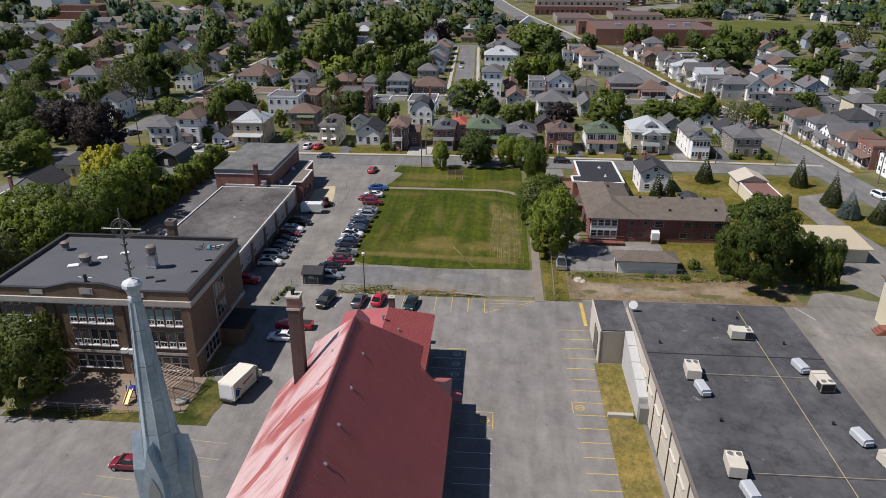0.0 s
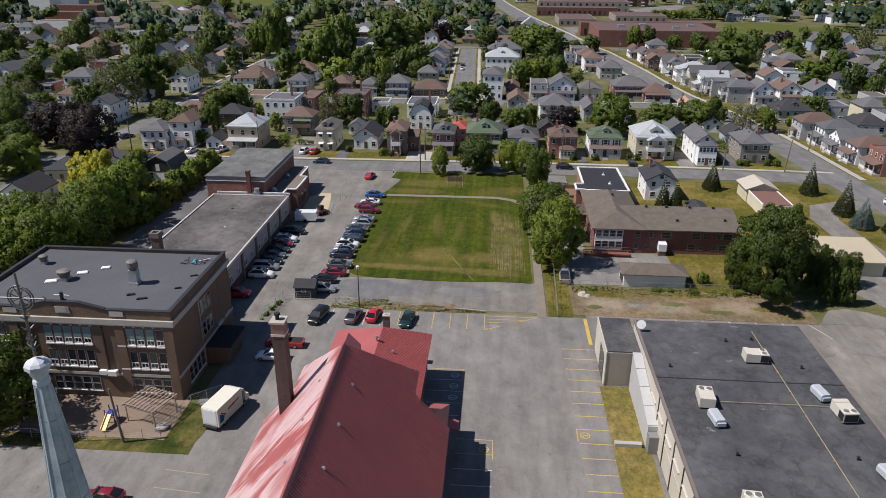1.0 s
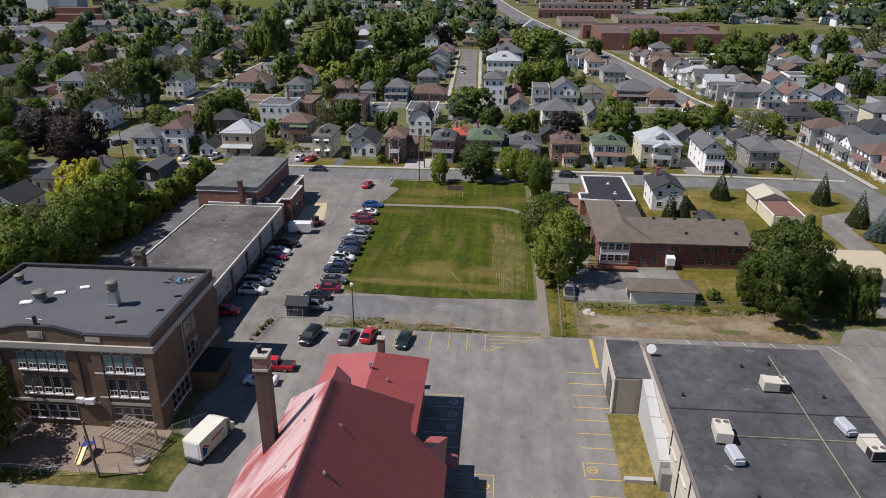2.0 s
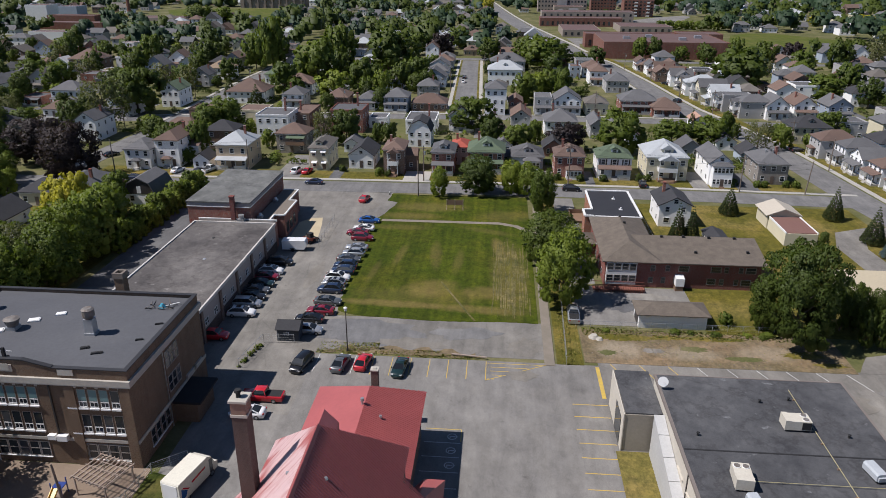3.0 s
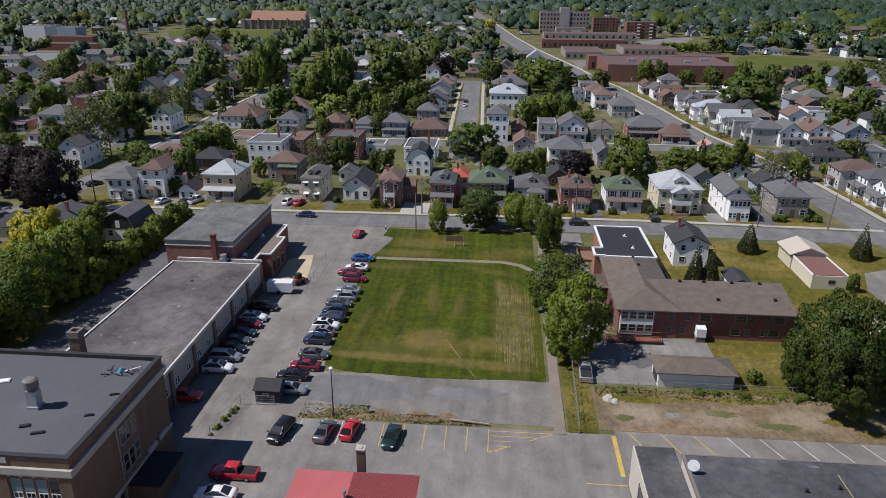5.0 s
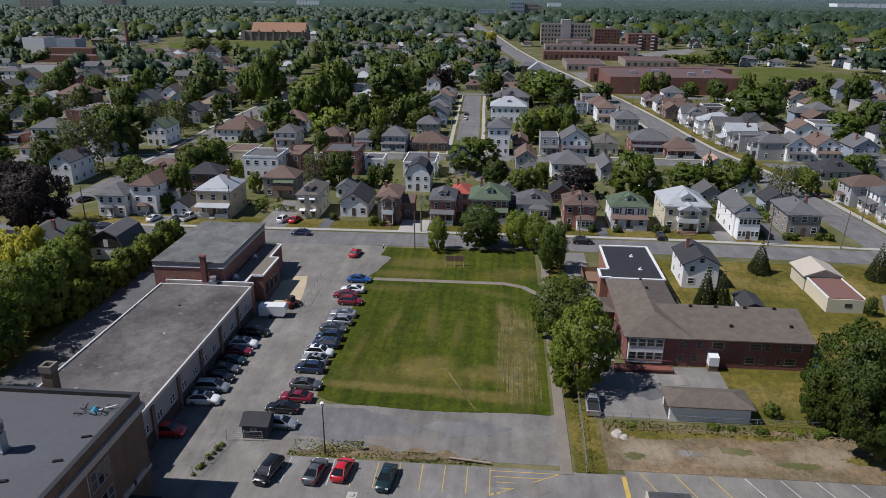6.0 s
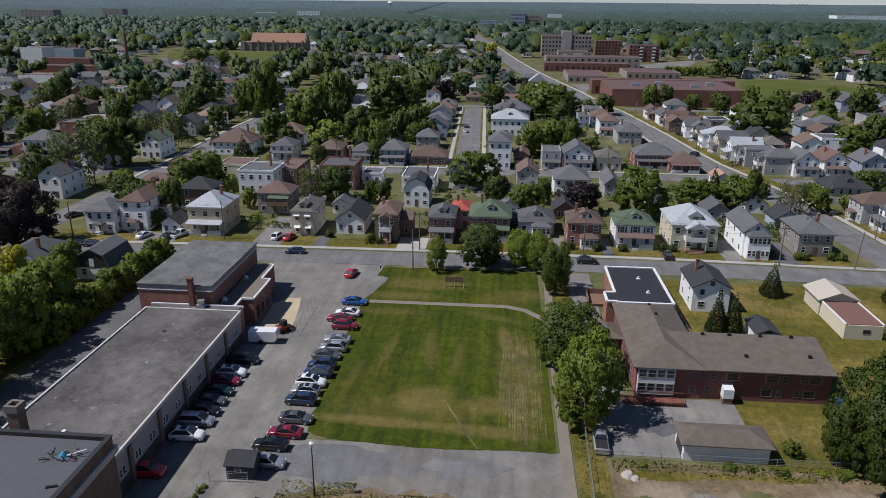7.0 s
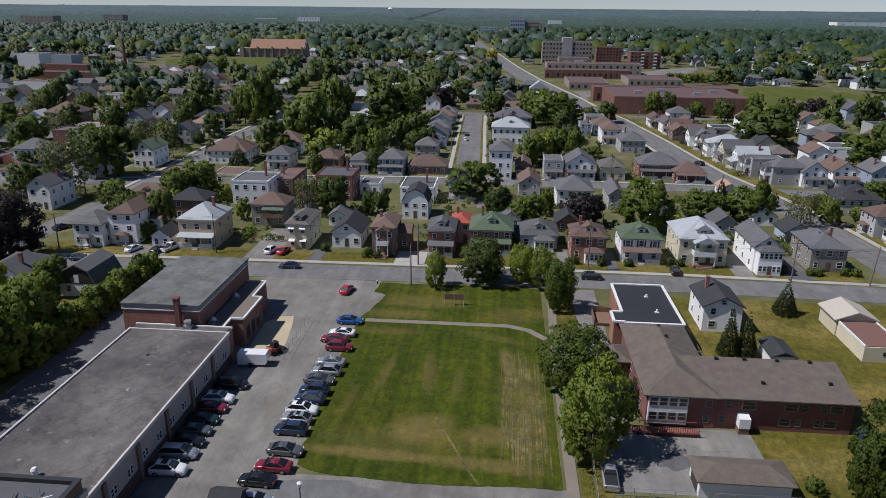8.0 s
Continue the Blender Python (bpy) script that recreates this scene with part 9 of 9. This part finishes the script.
for g, m, n in [(g, WALL[c], "walls") for g, c in zip(wall_sets, ("white", "grey", "brownbrick", "cream"))] + [(g, ROOF[c], "roofs") for g, c in zip(roof_sets, ("grey", "brown", "taupe", "silver"))]:
    tagged(part("distant_house_" + n, g, m), "many small distant houses among the trees", "houses", kind="stuff")
tagged(part("distant_house_windows", wins, PANE), "dark windows of many distant houses", "windows", kind="stuff")

for n, pts in (("apartment_car_park", [(112, 668), (124, 655), (150, 690), (186, 776), (184, 794), (150, 766), (116, 722)]), ("store_car_park", [(46, 558), (60, 560), (62, 526), (52, 524), (51, 506), (50, 506)])):
    setting(n, Geo().prism(pts, -0.2, 0.045), LOT, "asphalt car park among far buildings", "car park")
setting("avenue_sidewalk", strip([(x + 9.6, y) for x, y in AVENUE[1:8]], 2.2, 0.05), CONCRETE, "pale concrete sidewalk along the avenue", "sidewalk")
np_rng = np.random.default_rng(33)


def avenue_x(y):
    return float(np.interp(y, [p[1] for p in AVENUE], [p[0] for p in AVENUE]))


def rise(r):
    """The land lifts slowly towards the horizon."""
    return max(0.0, (r - 2800) / 1950 * 40.0)


def woods(name, n, y0, y1, cards, size, height, kinds, power, hmin=0.7):
    """Far woods: for each tree a few clumps of leaf sprays. Nearer ones stand closer together."""
    got = {}
    left = n
    while left > 0:
        y = y0 + (y1 - y0) * np_rng.random() ** power
        x = np_rng.uniform(-0.78, 0.6) * (y + 8) - 5
        left -= 1
        thick = 0.6 + 0.25 * math.sin(x / 31 + 1.4 * math.sin(y / 47)) + 0.25 * math.sin(y / 38 + 1.7 * math.sin(x / 59))
        if np_rng.random() > thick or open_to(x, y):
            continue
        if (y < 800 and -34 < x - avenue_x(y) < 32) or (y < 1900 and -16 < x - avenue_x(y) < 13):
            continue
        if (y < 2000 and (road_gap(x, y) < 13 or not free(x, y, 3))) or (y < 1300 and any(abs(x - a) < 8 and -11 < y - b < 12 for a, b in spots)):
            continue
        h = height * (hmin + 0.85 * np_rng.random() ** 1.6)
        w = h * (np_rng.uniform(0.8, 1.15) if y < 850 else np_rng.uniform(1.15, 1.6) if y < 1800 else np_rng.uniform(1.5, 2.2))
        far = math.hypot(x, y)
        z = rise(far)
        c = [(x, y, z + h * 0.5, w * 0.36)] + [(x + w * b * math.cos(a), y + w * b * math.sin(a), z + h * (1.02 - 1.5 * b * b - 0.3 * k), w * (0.14 + 0.1 * k)) for a, b, k in zip(np_rng.uniform(0, math.tau, 9), np_rng.uniform(0.1, 0.42, 9), np_rng.random(9))]
        # leaf colour steps with distance, so the haze sits in the colour
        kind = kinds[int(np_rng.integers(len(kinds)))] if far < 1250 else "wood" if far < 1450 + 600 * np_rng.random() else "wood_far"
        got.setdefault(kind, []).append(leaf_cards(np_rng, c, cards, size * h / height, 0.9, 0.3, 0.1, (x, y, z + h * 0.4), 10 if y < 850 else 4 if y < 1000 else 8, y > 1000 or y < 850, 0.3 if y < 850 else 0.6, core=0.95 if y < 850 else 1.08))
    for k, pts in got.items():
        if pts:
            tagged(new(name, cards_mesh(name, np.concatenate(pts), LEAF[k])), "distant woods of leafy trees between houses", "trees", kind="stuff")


def gardens(n):
    """Hedges, shrubs and low growth between the houses of the near blocks."""
    got = {"mid": [], "dark": [], "light": []}
    while n > 0:
        n -= 1
        y = 204 + 246 * np_rng.random()
        x = np_rng.uniform(-0.78, 0.6) * (y + 8) - 5
        if road_gap(x, y) < 7 or not free(x, y, 1) or any(abs(x - a) < 4.6 and -7.5 < y - b < 6 for a, b, r in taken):
            continue
        run, turn, h = int(np_rng.integers(1, 6)), np_rng.choice((0.0, math.pi / 2)), np_rng.uniform(0.7, 2.6)
        c = [(x + 1.1 * i * math.cos(turn), y + 1.1 * i * math.sin(turn), h * np_rng.uniform(0.3, 0.5), h * np_rng.uniform(0.42, 0.62)) for i in range(run)]
        got[("mid", "dark", "light", "dark")[int(np_rng.integers(4))]].append(leaf_cards(np_rng, c, 26 * run, 0.3, 0.9, 0.5, 0.2, (x, y, 0.2)))
    for k, pts in got.items():
        tagged(new("garden_shrubs", cards_mesh("garden_shrubs", np.concatenate(pts), LEAF[k])), "hedges and shrubs in the gardens between houses", "shrubs", kind="stuff")


gardens(1500)
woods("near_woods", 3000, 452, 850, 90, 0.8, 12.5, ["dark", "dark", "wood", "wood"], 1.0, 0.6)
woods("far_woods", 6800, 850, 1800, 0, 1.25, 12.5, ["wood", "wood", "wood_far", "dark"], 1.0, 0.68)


def canopy(y0, y1):
    """Unbroken woods towards the skyline: crown beside crown, each a bump of its own height, with hollows between."""
    step, turn = 1.0042, 0.00175
    rows, cols = int(math.log(y1 / y0) / math.log(step)), int(radians(78) / turn)
    r = y0 * step ** np.arange(rows)
    a = radians(49) + turn * np.arange(cols)
    R, A = np.meshgrid(r, a, indexing="ij")
    R = R * (1 + np_rng.uniform(-0.0012, 0.0012, R.shape))
    A = A + np_rng.uniform(-0.0006, 0.0006, A.shape)
    X, Y = R * np.cos(A), R * np.sin(A)
    swell = np.sin(X / 83 + 1.3 * np.sin(Y / 131)) * np.sin(Y / 107 + 1.1 * np.sin(X / 149))
    Z = 7.0 + 2.6 * swell + 4.2 * np_rng.random(R.shape) ** 0.8 + np.maximum(0.0, (R - 2800) / 1950 * 40.0)
    Z[0] = -1.0
    Z[np.abs(X - np.interp(Y, [p[1] for p in AVENUE], [p[0] for p in AVENUE])) < 12] -= 9.0
    me = bpy.data.meshes.new("horizon_woods")
    idx = np.arange(rows * cols).reshape(rows, cols)
    quads = np.stack([idx[:-1, :-1], idx[:-1, 1:], idx[1:, 1:], idx[1:, :-1]], -1).reshape(-1, 4)[:, ::-1]
    me.vertices.add(rows * cols)
    me.vertices.foreach_set("co", np.stack([X, Y, Z], -1).astype(np.float32).ravel())
    me.loops.add(4 * len(quads))
    me.loops.foreach_set("vertex_index", quads.astype(np.int32).ravel())
    me.polygons.add(len(quads))
    me.polygons.foreach_set("loop_start", np.arange(0, 4 * len(quads), 4, dtype=np.int32))
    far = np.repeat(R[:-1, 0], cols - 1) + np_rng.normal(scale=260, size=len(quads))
    # near, far and farthest rows take colours with more and more painted haze
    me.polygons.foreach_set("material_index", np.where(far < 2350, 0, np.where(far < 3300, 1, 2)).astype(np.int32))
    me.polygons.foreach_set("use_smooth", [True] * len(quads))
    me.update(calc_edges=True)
    for k in ("wood", "wood_far", "wood_haze_blue"):
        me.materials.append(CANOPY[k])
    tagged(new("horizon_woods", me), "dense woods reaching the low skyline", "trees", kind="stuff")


# crown colours with haze mixed in, each paler and bluer than the last
CANOPY = {k: mat("canopy_" + k, c, tuple(x * 0.62 for x in c), 0.9, 0.012, 0.16, 0.7, 0.6) for k, c in (("wood", (0.05, 0.085, 0.055)), ("wood_far", (0.066, 0.106, 0.086)), ("wood_haze_blue", (0.1, 0.146, 0.152)))}
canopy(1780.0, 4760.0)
# the land beyond, rising slowly to the skyline; its blue-grey is painted haze
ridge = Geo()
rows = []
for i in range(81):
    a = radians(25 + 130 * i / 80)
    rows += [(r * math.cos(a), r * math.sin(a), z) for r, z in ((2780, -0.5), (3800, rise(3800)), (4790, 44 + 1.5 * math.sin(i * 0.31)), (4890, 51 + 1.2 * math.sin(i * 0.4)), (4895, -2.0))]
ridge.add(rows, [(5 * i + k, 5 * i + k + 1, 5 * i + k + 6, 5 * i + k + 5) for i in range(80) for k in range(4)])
setting("backdrop", ridge, mat("hazy_hills", (0.1, 0.14, 0.15), (0.085, 0.12, 0.125), 1.0, 0.004, 0.03), "low wooded hills on the horizon, painted haze blue-grey", "hills")
